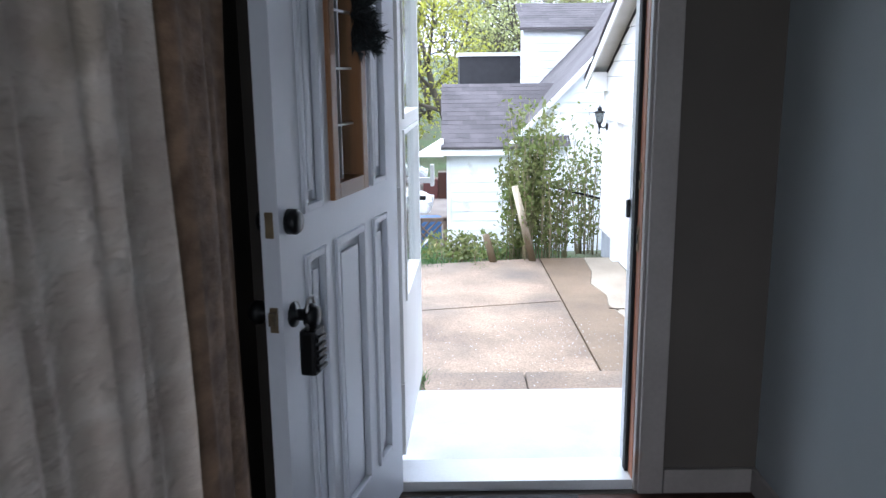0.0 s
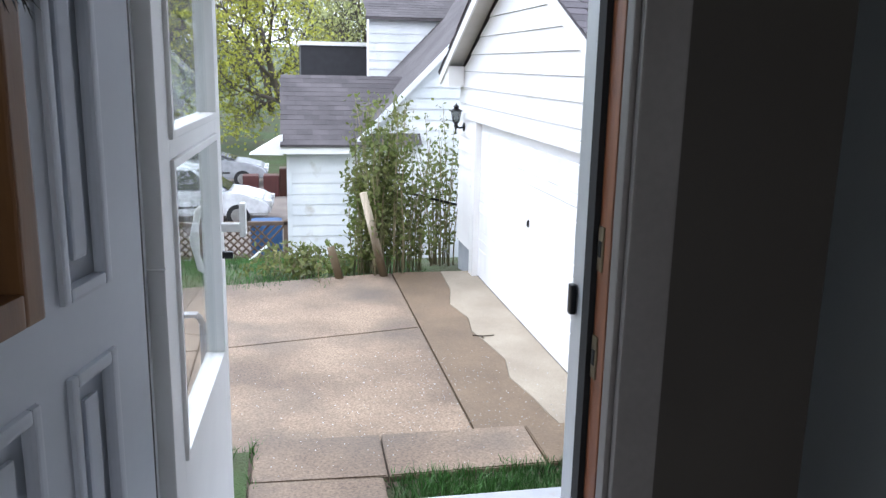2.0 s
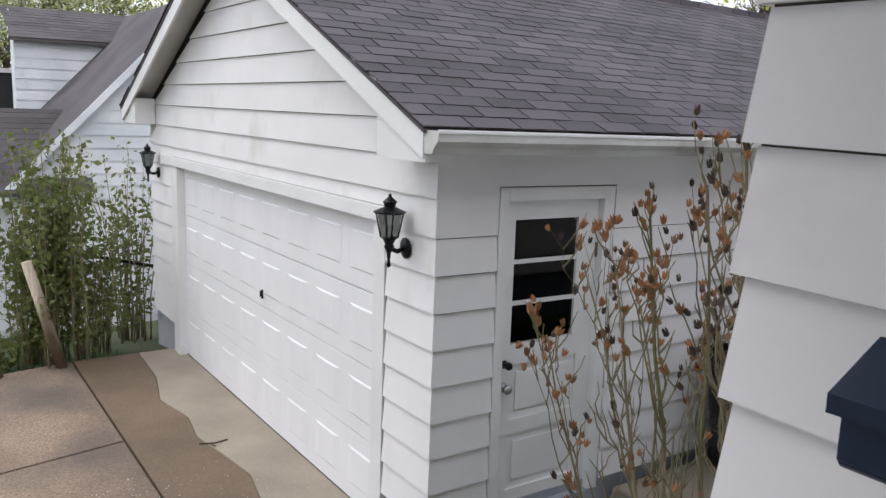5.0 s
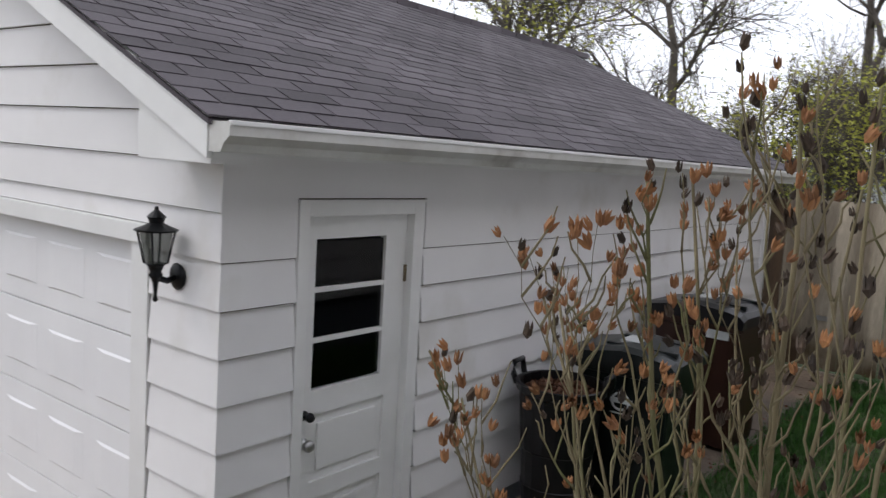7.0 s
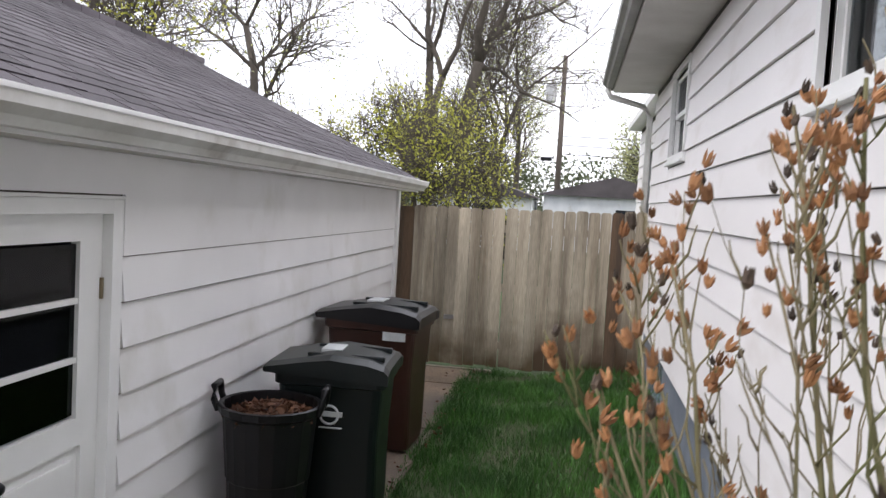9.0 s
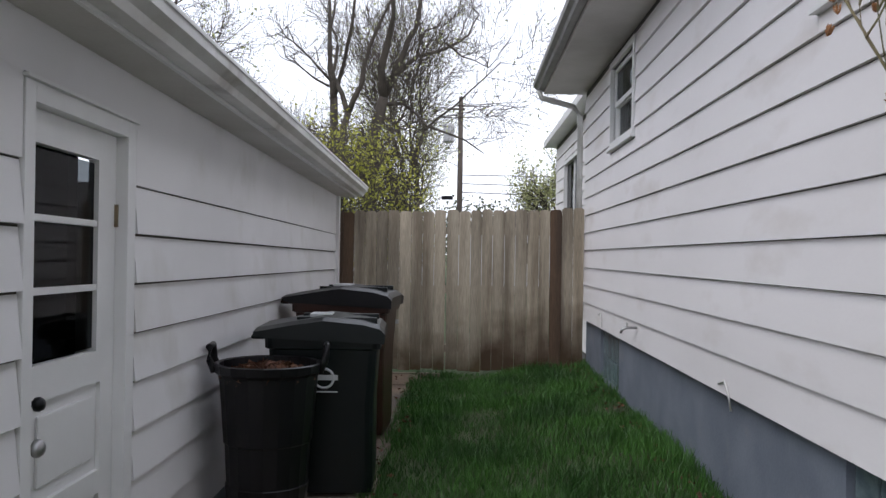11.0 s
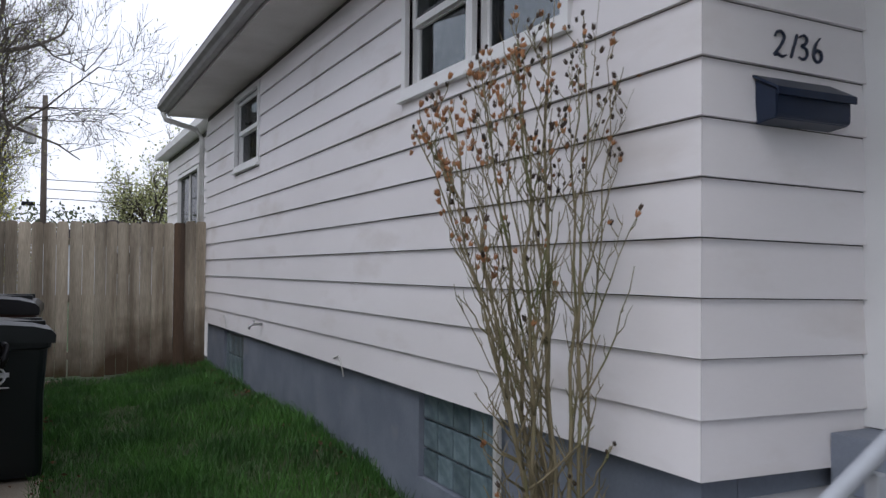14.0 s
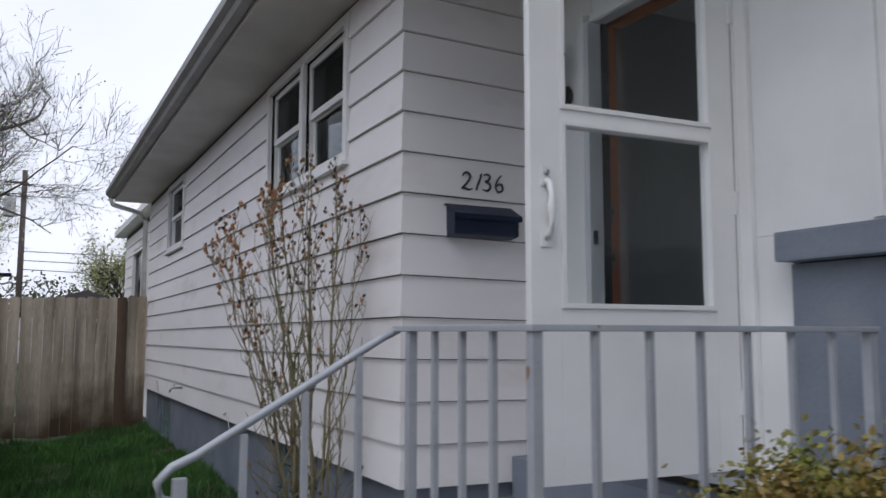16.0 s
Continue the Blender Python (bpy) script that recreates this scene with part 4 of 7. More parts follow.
boxes("muntin", [((0.355, 0.012, 1.17 + k * 0.15), (0.555, 0.03, 1.176 + k * 0.15)) for k in (1, 2, 3)] + [((0.452, 0.012, 1.17), (0.458, 0.03, 1.765))], M_STEEL, leaf, "leaded cross bars")
for nm, z, r, lab in (("deadbolt", 1.127, 0.03, "round dark deadbolt"), ("door_knob", 0.905, 0.028, "dark door knob with a brass neck")):
    bm = bmesh.new()
    for sgn in (1, -1):
        m = Matrix.Translation((LW - 0.055, LT if sgn > 0 else 0, z)) @ Matrix.Rotation(radians(-90 * sgn), 4, "X")
        lathe(bm, [(r * 1.1, 0), (r * 1.1, 0.006), (r * 0.5, 0.01), (r * 0.5, 0.03), (r, 0.036), (r * 1.05, 0.05), (r * 0.8, 0.062), (0.004, 0.064)] if nm == "door_knob" else [(r, 0), (r, 0.02), (r * 0.8, 0.028), (0.004, 0.028)], 16, m)
    part(nm, bm, M_BLACK, leaf, lab, True)
    boxes("edge_plate", [((LW + 0.0002, 0.012, z - 0.03), (LW + 0.003, LT - 0.012, z + 0.03))], M_BRASS, leaf, "brass latch plate on the door edge", 0.001)
boxes("latch_bolt", [((LW, 0.015, 0.895), (LW + 0.018, LT - 0.015, 0.925))], M_BRASS, leaf, "brass latch bolt")
boxes("hinge", [((-0.006, -0.004, z), (0.02, 0.004, z + 0.1)) for z in (0.15, 0.95, 1.75)], M_BRASS, leaf)
lockbox = thing("lock_box", (0, 0, 0), "black key lock box hanging on the door knob", "lock box")
lm = leaf.matrix_basis @ Matrix.Translation((LW - 0.055, LT + 0.045, 0.82))
lockbox.matrix_basis = lm
boxes("case", [((-0.032, -0.02, -0.055), (0.032, 0.02, 0.055))], M_BLACK, lockbox, "", 0.01)
boxes("dial_wheel", [((-0.026, 0.021, -0.045 + k * 0.018), (0.026, 0.027, -0.035 + k * 0.018)) for k in range(5)], M_BLACK, lockbox, "ribbed dial wheels", 0.002)
tubes("shackle", [([(-0.022, 0, 0.05), (-0.022, 0, 0.11), (-0.012, 0, 0.128), (0.012, 0, 0.128), (0.022, 0, 0.11), (0.022, 0, 0.05)], 0.004)], M_STEEL, lockbox, "steel shackle", 8)


def fibre_wreath():
    t = thing("wreath", (0, 0, 0), "dark bushy evergreen swag hanging on the front door", "wreath")
    t.matrix_basis = leaf.matrix_basis @ Matrix.Translation((0.46, LT + 0.04, 1.60))
    rng = random.Random(5)
    sprays = []
    for k in range(26):
        a = rng.uniform(0, 2 * math.pi)
        d = Vector((math.cos(a) * 0.55, rng.uniform(-0.1, 0.5), math.sin(a))).normalized()
        pts = [Vector((0, 0, 0)), d * 0.05, d * 0.085 + Vector((0, 0.01, -0.01))]
        sprays.append((pts, [0.006, 0.004, 0.002]))
    tubes("spray_stems", sprays, M_WREATH, t)["kind"] = "stuff"
    vs, fs = [], []
    for k in range(3200):
        pts = rng.choice(sprays)[0]
        c = pts[0].lerp(pts[2], rng.uniform(0.1, 1.0))
        d = (Vector((rng.gauss(0, 1), abs(rng.gauss(0, 0.8)), rng.gauss(0, 1))).normalized() + (pts[2] - pts[0]).normalized() * 0.6).normalized()
        e = d.cross(Vector((rng.random(), 1, rng.random()))).normalized() * 0.002
        L = rng.uniform(0.02, 0.045)
        o = len(vs)
        vs += [c + e, c - e, c + d * L]
        fs.append((o, o + 1, o + 2))
    obj("needle_tuft", vs, fs, M_WREATH, t)["kind"] = "stuff"


fibre_wreath()

# ---- room inside ----
FZ = 0.20
RX = 2.80
LXW = 1.02
tagged(boxes("floor_base", [((LXW - 0.1, -3.0, FZ - 0.2), (RX, IN_Y, FZ - 0.012))], M_FLOOR), "dark boards under the floor", "floor", kind="structure")
tagged(boxes("ceiling", [((LXW - 0.1, -3.0, 2.62), (RX + 0.1, IN_Y, 2.66))], M_CEIL), "plain white ceiling", "ceiling", kind="structure")
tagged(boxes("wall_right", [((RX, -3.0, FZ - 0.2), (RX + 0.13, IN_Y, 2.62))], M_WALLB), "plain painted wall of the entry room", "wall", kind="structure")
# Unseen opening and fill lamp, added to brighten the right wall.
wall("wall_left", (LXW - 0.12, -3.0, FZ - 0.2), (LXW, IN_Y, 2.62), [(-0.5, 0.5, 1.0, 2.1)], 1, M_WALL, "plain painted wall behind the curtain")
side_fill = new("side_window_daylight", bpy.data.lights.new("side_window_daylight", "AREA"))
side_fill.data.shape, side_fill.data.size, side_fill.data.size_y, side_fill.data.energy, side_fill.data.color = "RECTANGLE", 0.95, 1.05, 4, (0.95, 0.98, 1.0)
side_fill.matrix_world = look((LXW + 0.01, 0.0, 1.55), (2.7, 0.0, 1.5))
# Made-up window behind the camera, with a lamp to lift the curtain and room.
wall("wall_back", (LXW - 0.12, -3.1, FZ - 0.2), (RX + 0.1, -3.0, 2.62), [(1.3, 2.5, 1.0, 2.3)], 0, M_WALL, "unseen plain back wall with an added opening for the fill lamp")
back_fill = new("window_daylight", bpy.data.lights.new("window_daylight", "AREA"))
back_fill.data.shape, back_fill.data.size, back_fill.data.size_y, back_fill.data.energy, back_fill.data.color = "RECTANGLE", 1.15, 1.25, 10, (1.0, 0.96, 0.92)
back_fill.matrix_world = look((1.9, -3.03, 1.65), (1.9, 0, 1.55))
tagged(boxes("baseboard", [((OX1 + 0.105, IN_Y - 0.018, FZ), (RX - 0.018, IN_Y - 0.001, FZ + 0.09)), ((RX - 0.017, -3.0, FZ), (RX - 0.001, IN_Y - 0.001, FZ + 0.09))], M_INTRIM, bevel=0.003), "painted baseboard along the room walls", "baseboard", kind="structure")
mt = boxes("door_mat", [((1.55, 2.90, FZ + 0.001), (2.15, 3.40, FZ + 0.012))], M_MAT, None, "dark grey ribbed mat on the wooden floor", 0.004)
tagged(mt, "", "door mat")


def curtain(name, y0, y1, x, amp, folds, material, label, z0=0.26, z1=2.35, seed=0):
    """A hanging curtain with folds, with thickness."""
    n, m = folds * 12, 14
    vs = []
    for side in (0, 0.004):
        for j in range(m + 1):
            z = z0 + (z1 - z0) * j / m
            for i in range(n + 1):
                u = i / n
                ph = 2 * math.pi * folds * u + 0.5 * math.sin(z * 1.3 + seed)
                k = 1.0 - 0.35 * j / m
                vs.append((x + side + amp * k * math.sin(ph) + 0.01 * math.sin(3.1 * ph + z * 4), y0 + (y1 - y0) * u + 0.012 * math.sin(ph * 2 + z), z))
    w = n + 1
    o = w * (m + 1)
    fs = [(j * w + i, j * w + i + 1, (j + 1) * w + i + 1, (j + 1) * w + i) for j in range(m) for i in range(n)]
    fs += [tuple(o + k for k in f[::-1]) for f in fs]
    fs += [(j * w + e, (j + 1) * w + e, o + (j + 1) * w + e, o + j * w + e) for j in range(m) for e in (0, n)]
    return tagged(obj(name, vs, fs, material, None, "", True), label, "curtain")


curtain("curtain", 1.05, 1.935, 1.25, 0.016, 3, M_CURT, "long beige curtain with a raised leaf pattern")
curtain("curtain", 1.945, 2.32, 1.255, 0.014, 1, M_CURTB, "long brown patterned curtain beside the beige one", seed=2)
crod = thing("curtain_rod", (1.22, 0.6, 2.37), "thin dark curtain rod along the wall", "curtain rod")
tubes("rod", [([(0, 0, 0), (0, 1.85, 0)], 0.012)], M_BLACK, crod, "", 10)
for yb in (0.05, 1.80):
    boxes("bracket", [((-0.2, yb, -0.012), (0, yb + 0.015, 0.012))], M_BLACK, crod)

# ---- mailbox, house numbers, lanterns, tap ----
mb = thing("mailbox", (HX - 0.012, 3.985, 1.235), "dark navy metal wall mailbox under the house number", "mailbox")
bm = bmesh.new()
prof = [(0, 0), (-0.085, 0.01), (-0.095, 0.02), (-0.095, 0.105), (0, 0.155)]
a = [bm.verts.new((x, -0.185, z)) for x, z in prof]
b = [bm.verts.new((x, 0.185, z)) for x, z in prof]
bm.faces.new(a)
bm.faces.new(b[::-1])
for i in range(5):
    bm.faces.new((a[i], b[i], b[(i + 1) % 5], a[(i + 1) % 5]))
bmesh.ops.bevel(bm, geom=list(bm.edges), offset=0.004, segments=2, affect="EDGES")
part("case", bm, M_NAVY, mb)
bm = bmesh.new()
a = [bm.verts.new((x, -0.195, z)) for x, z in ((0, 0.172), (-0.112, 0.112), (-0.112, 0.086), (-0.104, 0.086), (-0.104, 0.107), (0, 0.163))]
b = [bm.verts.new((v.co.x, 0.195, v.co.z)) for v in a]
bm.faces.new(a)
bm.faces.new(b[::-1])
for i in range(6):
    bm.faces.new((a[i], b[i], b[(i + 1) % 6], a[(i + 1) % 6]))
part("lid", bm, M_NAVY, mb, "folded navy lid")


def digit(ch, y, z, h):
    """A script-like metal numeral from strokes, on the wall that faces -x."""
    strokes = {
        "2": [[(0.05, 0.78), (0.15, 0.95), (0.38, 1.0), (0.55, 0.85), (0.52, 0.65), (0.3, 0.35), (0.02, 0.04), (0.2, 0.08), (0.45, 0.0), (0.68, 0.08)]],
        "1": [[(0.38, 1.0), (0.3, 0.7), (0.14, 0.3), (0.05, 0.0)]],
        "3": [[(0.08, 0.9), (0.3, 1.0), (0.5, 0.88), (0.42, 0.66), (0.22, 0.56), (0.46, 0.45), (0.52, 0.22), (0.32, 0.02), (0.04, 0.08)]],
        "6": [[(0.42, 1.0), (0.2, 0.75), (0.06, 0.4), (0.1, 0.1), (0.3, 0.0), (0.5, 0.15), (0.48, 0.4), (0.28, 0.48), (0.1, 0.32)]],
    }[ch]
    t = thing("house_number", (HX - 0.014, y, z), "dark script metal house numeral " + ch + " on white siding", "house number", "house number numerals")
    for s in strokes:
        pts = [Vector((-0.006, -u * h, v * h)) for u, v in s]
        fine = []
        for i in range(len(pts) - 1):
            p0, p1, p2, p3 = pts[max(i - 1, 0)], pts[i], pts[i + 1], pts[min(i + 2, len(pts) - 1)]
            for k in range(5):
                u = k / 5
                fine.append(0.5 * ((2 * p1) + (-p0 + p2) * u + (2 * p0 - 5 * p1 + 4 * p2 - p3) * u * u + (-p0 + 3 * p1 - 3 * p2 + p3) * u ** 3))
        fine.append(pts[-1])
        n = len(fine)
        tubes("stroke", [(fine, [0.0058 if 0.1 < i / n < 0.9 else 0.004 for i in range(n)])], M_NUM, t, "", 8)
    return t


for ch, y in (("2", 4.085), ("1", 4.005), ("3", 3.965), ("6", 3.89)):
    digit(ch, y, 1.485, 0.088)


def lantern(at, rz, label):
    """A black carriage lantern with a back plate, arm, glazed cage, roof and tail. It looks along its own -x."""
    t = thing("wall_lantern", at, label, "wall lantern", "carriage lanterns", rz=rz)
    bm = bmesh.new()
    lathe(bm, [(0.03, -0.001), (0.055, 0.004), (0.06, 0.012), (0.045, 0.02), (0.02, 0.026)], 12, Matrix.Translation((0, 0, 0.10)) @ Matrix.Rotation(radians(-90), 4, "Y"))
    part("back_plate", bm, M_BLACK, t, "", True)
    tubes("arm", [([(-0.02, 0, 0.10), (-0.06, 0, 0.085), (-0.10, 0, 0.10), (-0.115, 0, 0.13)], [0.012, 0.014, 0.014, 0.016])], M_BLACK, t, "", 8)
    c = Matrix.Translation((-0.115, 0, 0))
    bm = bmesh.new()
    lathe(bm, [(0.004, 0.0), (0.012, 0.01), (0.007, 0.03), (0.012, 0.08), (0.022, 0.105), (0.03, 0.115), (0.022, 0.128), (0.034, 0.155), (0.048, 0.165)], 12, c)
    part("tail", bm, M_BLACK, t, "tapered lower finial", True)
    bm = bmesh.new()
    for k in range(4):
        d = math.pi / 2 * k + math.pi / 4
        v, f = tube_data([(-0.115 + 0.048 * math.cos(d), 0.048 * math.sin(d), 0.165), (-0.115 + 0.078 * math.cos(d), 0.078 * math.sin(d), 0.305)], [0.005, 0.005], 5)
        vv = [bm.verts.new(q) for q in v]
        for q in f:
            bm.faces.new([vv[i] for i in q])
    part("cage", bm, M_BLACK, t)
    bm = bmesh.new()
    lathe(bm, [(0.044, 0.168), (0.070, 0.302)], 4, c @ Matrix.Rotation(radians(45), 4, "Z"))
    g = part("lamp_glass", bm, G_LAMP, t, "smoky grey lantern glass")
    g.visible_shadow = False
    bm = bmesh.new()
    lathe(bm, [(0.088, 0.30), (0.090, 0.308), (0.05, 0.325), (0.03, 0.335), (0.034, 0.352), (0.040, 0.36), (0.022, 0.378), (0.008, 0.39), (0.010, 0.398), (0.003, 0.405)], 12, c)
    part("roof", bm, M_BLACK, t, "stepped black lantern roof", False)
    return t


lantern((4.09 - 0.012, 7.435, 0.825), 0, "black carriage wall lantern beside the garage door")
lantern((4.09 - 0.012, 12.55, 0.825), 0, "black carriage wall lantern beside the garage door")
lantern((2.60, DY + 0.0, 1.86), -90, "black carriage wall lantern beside the front door")

tap = thing("garden_tap", (8.76, HY + 0.012, 0.149), "small weathered metal garden tap on the siding", "tap")
tubes("spout", [([(0, 0, 0), (0, 0.09, 0.0), (0, 0.12, -0.015), (0, 0.13, -0.045)], 0.012)], M_STEEL, tap, "", 8)
tubes("handwheel", [([(-0.03, 0.08, 0.035), (0.03, 0.08, 0.035)], 0.007), ([(0, 0.08, 0), (0, 0.08, 0.035)], 0.006)], M_STEEL, tap, "", 6)
for x, z in ((6.35, 0.06), (10.4, 0.12)):
    w = tubes("loose_wire", [([(x, HY + 0.02, z - 0.12), (x + 0.03, HY + 0.03, z - 0.03), (x + 0.1, HY + 0.025, z + 0.02), (x + 0.22, HY + 0.02, z - 0.01)], 0.006)], M_GUT, None, "", 6)
    tagged(w, "thin pale cable end hanging from the siding", "cable")

# ---- garage ----
GX, GY, GYE, GXE = 4.09, 7.16, 12.88, 11.62
GB = -0.61
GR = (GY + GYE) / 2
PITCH = 0.455
EAVE_Y, EAVE_Z = 6.93, 1.60
RIDGE_Z = EAVE_Z + (GR - EAVE_Y) * PITCH
gc = [GB + 0.204 * k for k in range(22)]
DY0, DY1, DTOP = 7.80, 11.88, 1.04
g_front = wall("garage_front_wall", (GX, GY, GB), (GX + 0.12, GYE, 1.5), [(DY0, DY1, -1.0, DTOP)], 1, M_LAPSHADE, "white lapped front wall of the garage")
siding(g_front, (GX, GYE, 0), (0, -1, 0), (-1, 0, 0), GYE - GY, gc, M_SIDING, [(GYE - DY1 - 0.20, GYE - DY0 + 0.14, -1.0, DTOP + 0.09)],
       [(PITCH, -1, 1.5 + 0.06), (-PITCH, -1, 1.5 + 0.06 + PITCH * (GYE - GY))], mitre="end")
gab = [(GX + 0.002, GY, 1.503), (GX + 0.002, GYE, 1.503), (GX + 0.002, GR, 1.5 + PITCH * (GYE - GY) / 2)]
tagged(obj("garage_gable", gab + [(x + 0.1, y, z) for x, y, z in gab], [(0, 1, 2), (5, 4, 3), (0, 3, 4, 1), (1, 4, 5, 2), (2, 5, 3, 0)], M_LAPSHADE), "white gable of the garage", "wall", kind="structure")
SD = (4.56, 5.30, -0.66, 1.20)
g_side = wall("garage_side_wall", (GX + 0.122, GY, GB), (GXE, GY + 0.12, 1.5), [(SD[0] - 0.02, SD[1] + 0.02, -1.0, SD[3] + 0.02)], 0, M_LAPSHADE, "white lapped side wall of the garage")
siding(g_side, (GX, GY, 0), (1, 0, 0), (0, -1, 0), GXE - GX, [z for z in gc if z < 1.1], M_SIDING, [(SD[0] - GX - 0.07, SD[1] - GX + 0.10, -1.0, SD[3] + 0.08)], mitre="start", gap=0.010, proud=0.022)
wall("garage_foundation", (GX + 0.02, GY + 0.02, -1.3), (GX + 0.14, GYE, GB - 0.002), [(DY0, DY1, -0.925, 0)], 1, M_LGREY, "pale grey painted block base of the garage front")
wall("garage_side_foundation", (GX + 0.142, GY + 0.02, -1.3), (GXE, GY + 0.118, GB - 0.002), [], 0, M_LGREY, "pale grey painted block base of the garage")
wall("garage_far_wall", (GX + 0.13, GYE - 0.1, GB), (GXE, GYE, 1.5), [], 0, M_SIDING, "white far wall of the garage")
wall("garage_back_wall", (GXE - 0.1, GY + 0.13, GB), (GXE, GYE - 0.11, 1.5), [], 1, M_SIDING, "white back wall of the garage")
boxes("corner_trim", [((GXE - 0.02, GY - 0.03, GB - 0.1), (GXE + 0.06, GY + 0.05, 1.46))], M_TRIM)
tagged(bpy.data.objects["corner_trim"], "white corner board at the garage end", "trim", kind="structure")
tagged(boxes("garage_floor", [((GX + 0.12, GY + 0.12, -0.9), (GXE, GYE, -0.70))], M_CONC), "plain concrete garage floor", "floor", kind="structure")
# Added dark sheets give the garage inside its gloom by colour.
tagged(boxes("garage_partition", [((6.0, GY + 0.6, -0.7), (6.1, GYE - 0.2, 1.5)), ((GX + 0.2, GY + 2.2, -0.7), (5.99, GY + 2.3, 1.5))], M_DARKVOID), "added dark sheets standing for the unlit garage inside", "wall", kind="structure")
tagged(boxes("garage_door_jambs", [((GX - 0.02, DY0 - 0.13, -0.92), (GX + 0.05, DY0 + 0.004, DTOP - 0.002)), ((GX - 0.02, DY1 - 0.006, -0.92), (GX + 0.124, DY1 + 0.19, DTOP - 0.002)), ((GX - 0.035, DY0 - 0.13, DTOP - 0.004), (GX + 0.02, DY1 + 0.55, DTOP + 0.085))], M_TRIM, bevel=0.005), "wide white boards round the garage door", "trim", kind="structure")

gd = thing("garage_door", (GX + 0.055, DY0, -0.90), "white sectional garage door with raised panels, closed", "garage door")
SEC_H = (DTOP + 0.90) / 4
for r in range(4):
    bm = bmesh.new()
    z0 = r * SEC_H + 0.004
    box(bm, (0, 0.003, z0), (0.04, DY1 - DY0 - 0.003, z0 + SEC_H - 0.007), 0.003)
    sec = part("door_section", bm, M_GDOOR, gd)
    pw = (DY1 - DY0) / 8
    for c in range(8):
        y0, y1 = c * pw + 0.06, (c + 1) * pw - 0.06
        za, zb = z0 + 0.11, z0 + SEC_H - 0.12
        o = [(-0.001, y0, za), (-0.001, y1, za), (-0.001, y1, zb), (-0.001, y0, zb)]
        i = [(-0.009, y0 + 0.08, za + 0.012), (-0.009, y1 - 0.08, za + 0.012), (-0.009, y1 - 0.08, zb - 0.012), (-0.009, y0 + 0.08, zb - 0.012)]
        obj("raised_panel", o + i, [(3, 2, 1, 0)[::-1], (4, 5, 6, 7)[::-1]] + [(k, (k + 1) % 4, 4 + (k + 1) % 4, 4 + k)[::-1] for k in range(4)], M_GDOOR, sec)
boxes("door_handle", [((-0.022, 1.94, 1.04), (-0.006, 1.945, 1.115)), ((-0.022, 1.97, 1.05), (-0.006, 1.975, 1.10)), ((-0.018, 1.945, 1.08), (-0.012, 1.97, 1.086))], M_BLACK, gd, "dark T handle", 0.001)
boxes("bottom_seal", [((0.0, 0.0, -0.006), (0.03, DY1 - DY0, 0.003))], M_GASKET, gd)

sd = thing("side_door", (SD[0], GY + 0.03, SD[2]), "white side door with three dark panes, closed", "door", kind="structure")
SWD, SHT = SD[1] - SD[0], SD[3] - SD[2]
gl = (0.09, 0.58, 1.02, 1.75)
bm = bmesh.new()
for a, b in (((0, 0), (SWD, 0.12)), ((0, 0.12), (0.10, gl[2])), ((SWD - 0.12, 0.12), (SWD, gl[2])), ((0.10, 0.47), (SWD - 0.12, 0.56)), ((0.10, 0.90), (SWD - 0.12, gl[2])), ((0, gl[2]), (gl[0], SHT)), ((gl[1], gl[2]), (SWD, SHT)), ((gl[0], gl[3]), (gl[1], SHT))):
    box(bm, (a[0], 0, a[1]), (b[0], 0.04, b[1]), 0.0)
part("door_core", bm, M_TRIM, sd)
for z0, z1 in ((0.12, 0.47), (0.56, 0.90)):
    bm = bmesh.new()
    box(bm, (0.101, 0.016, z0 + 0.001), (SWD - 0.121, 0.035, z1 - 0.001))
    box(bm, (0.15, 0.006, z0 + 0.05), (SWD - 0.17, 0.016, z1 - 0.05), 0.008)
    part("sunk_panel", bm, M_TRIM, sd)
for k in (1, 2):
    z = gl[2] + k * (gl[3] - gl[2]) / 3
    boxes("glazing_bar", [((gl[0], 0.004, z - 0.012), (gl[1], 0.034, z + 0.012))], M_TRIM, sd, "", 0.003)
for k in range(3):
    z = gl[2] + k * (gl[3] - gl[2]) / 3
    boxes("pane", [((gl[0] + 0.001, 0.018, z + 0.013), (gl[1] - 0.001, 0.022, z + (gl[3] - gl[2]) / 3 - 0.013))], G_DARK, sd)
for nm, z, r in (("deadbolt", 0.91, 0.024), ("door_knob", 0.77, 0.03)):
    bm = bmesh.new()
    lathe(bm, [(r, 0), (r, 0.006), (r * 0.45, 0.012), (r * 0.45, 0.03), (r * 0.95, 0.036), (r, 0.05), (r * 0.7, 0.062), (0.003, 0.064)], 14, Matrix.Translation((0.05, 0, z)) @ Matrix.Rotation(radians(90), 4, "X"))
    part(nm, bm, M_BLACK if nm == "deadbolt" else M_STEEL, sd, "tarnished metal " + nm.replace("_", " "), True)
boxes("door_casing", [((-0.065, -0.05, -0.06), (-0.001, 0.05, SHT + 0.065)), ((SWD + 0.001, -0.05, -0.06), (SWD + 0.085, 0.05, SHT + 0.065)), ((-0.001, -0.05, SHT + 0.002), (SWD + 0.001, 0.05, SHT + 0.065))], M_TRIM, sd, "", 0.004)
boxes("drip_cap", [((-0.075, -0.065, SHT + 0.066), (SWD + 0.095, 0.0, SHT + 0.078))], M_TRIM, sd, "", 0.002)
boxes("door_hinge", [((SWD - 0.012, -0.012, z), (SWD + 0.02, 0.0, z + 0.09)) for z in (1.5,)], M_BRASS, sd, "worn hinge")
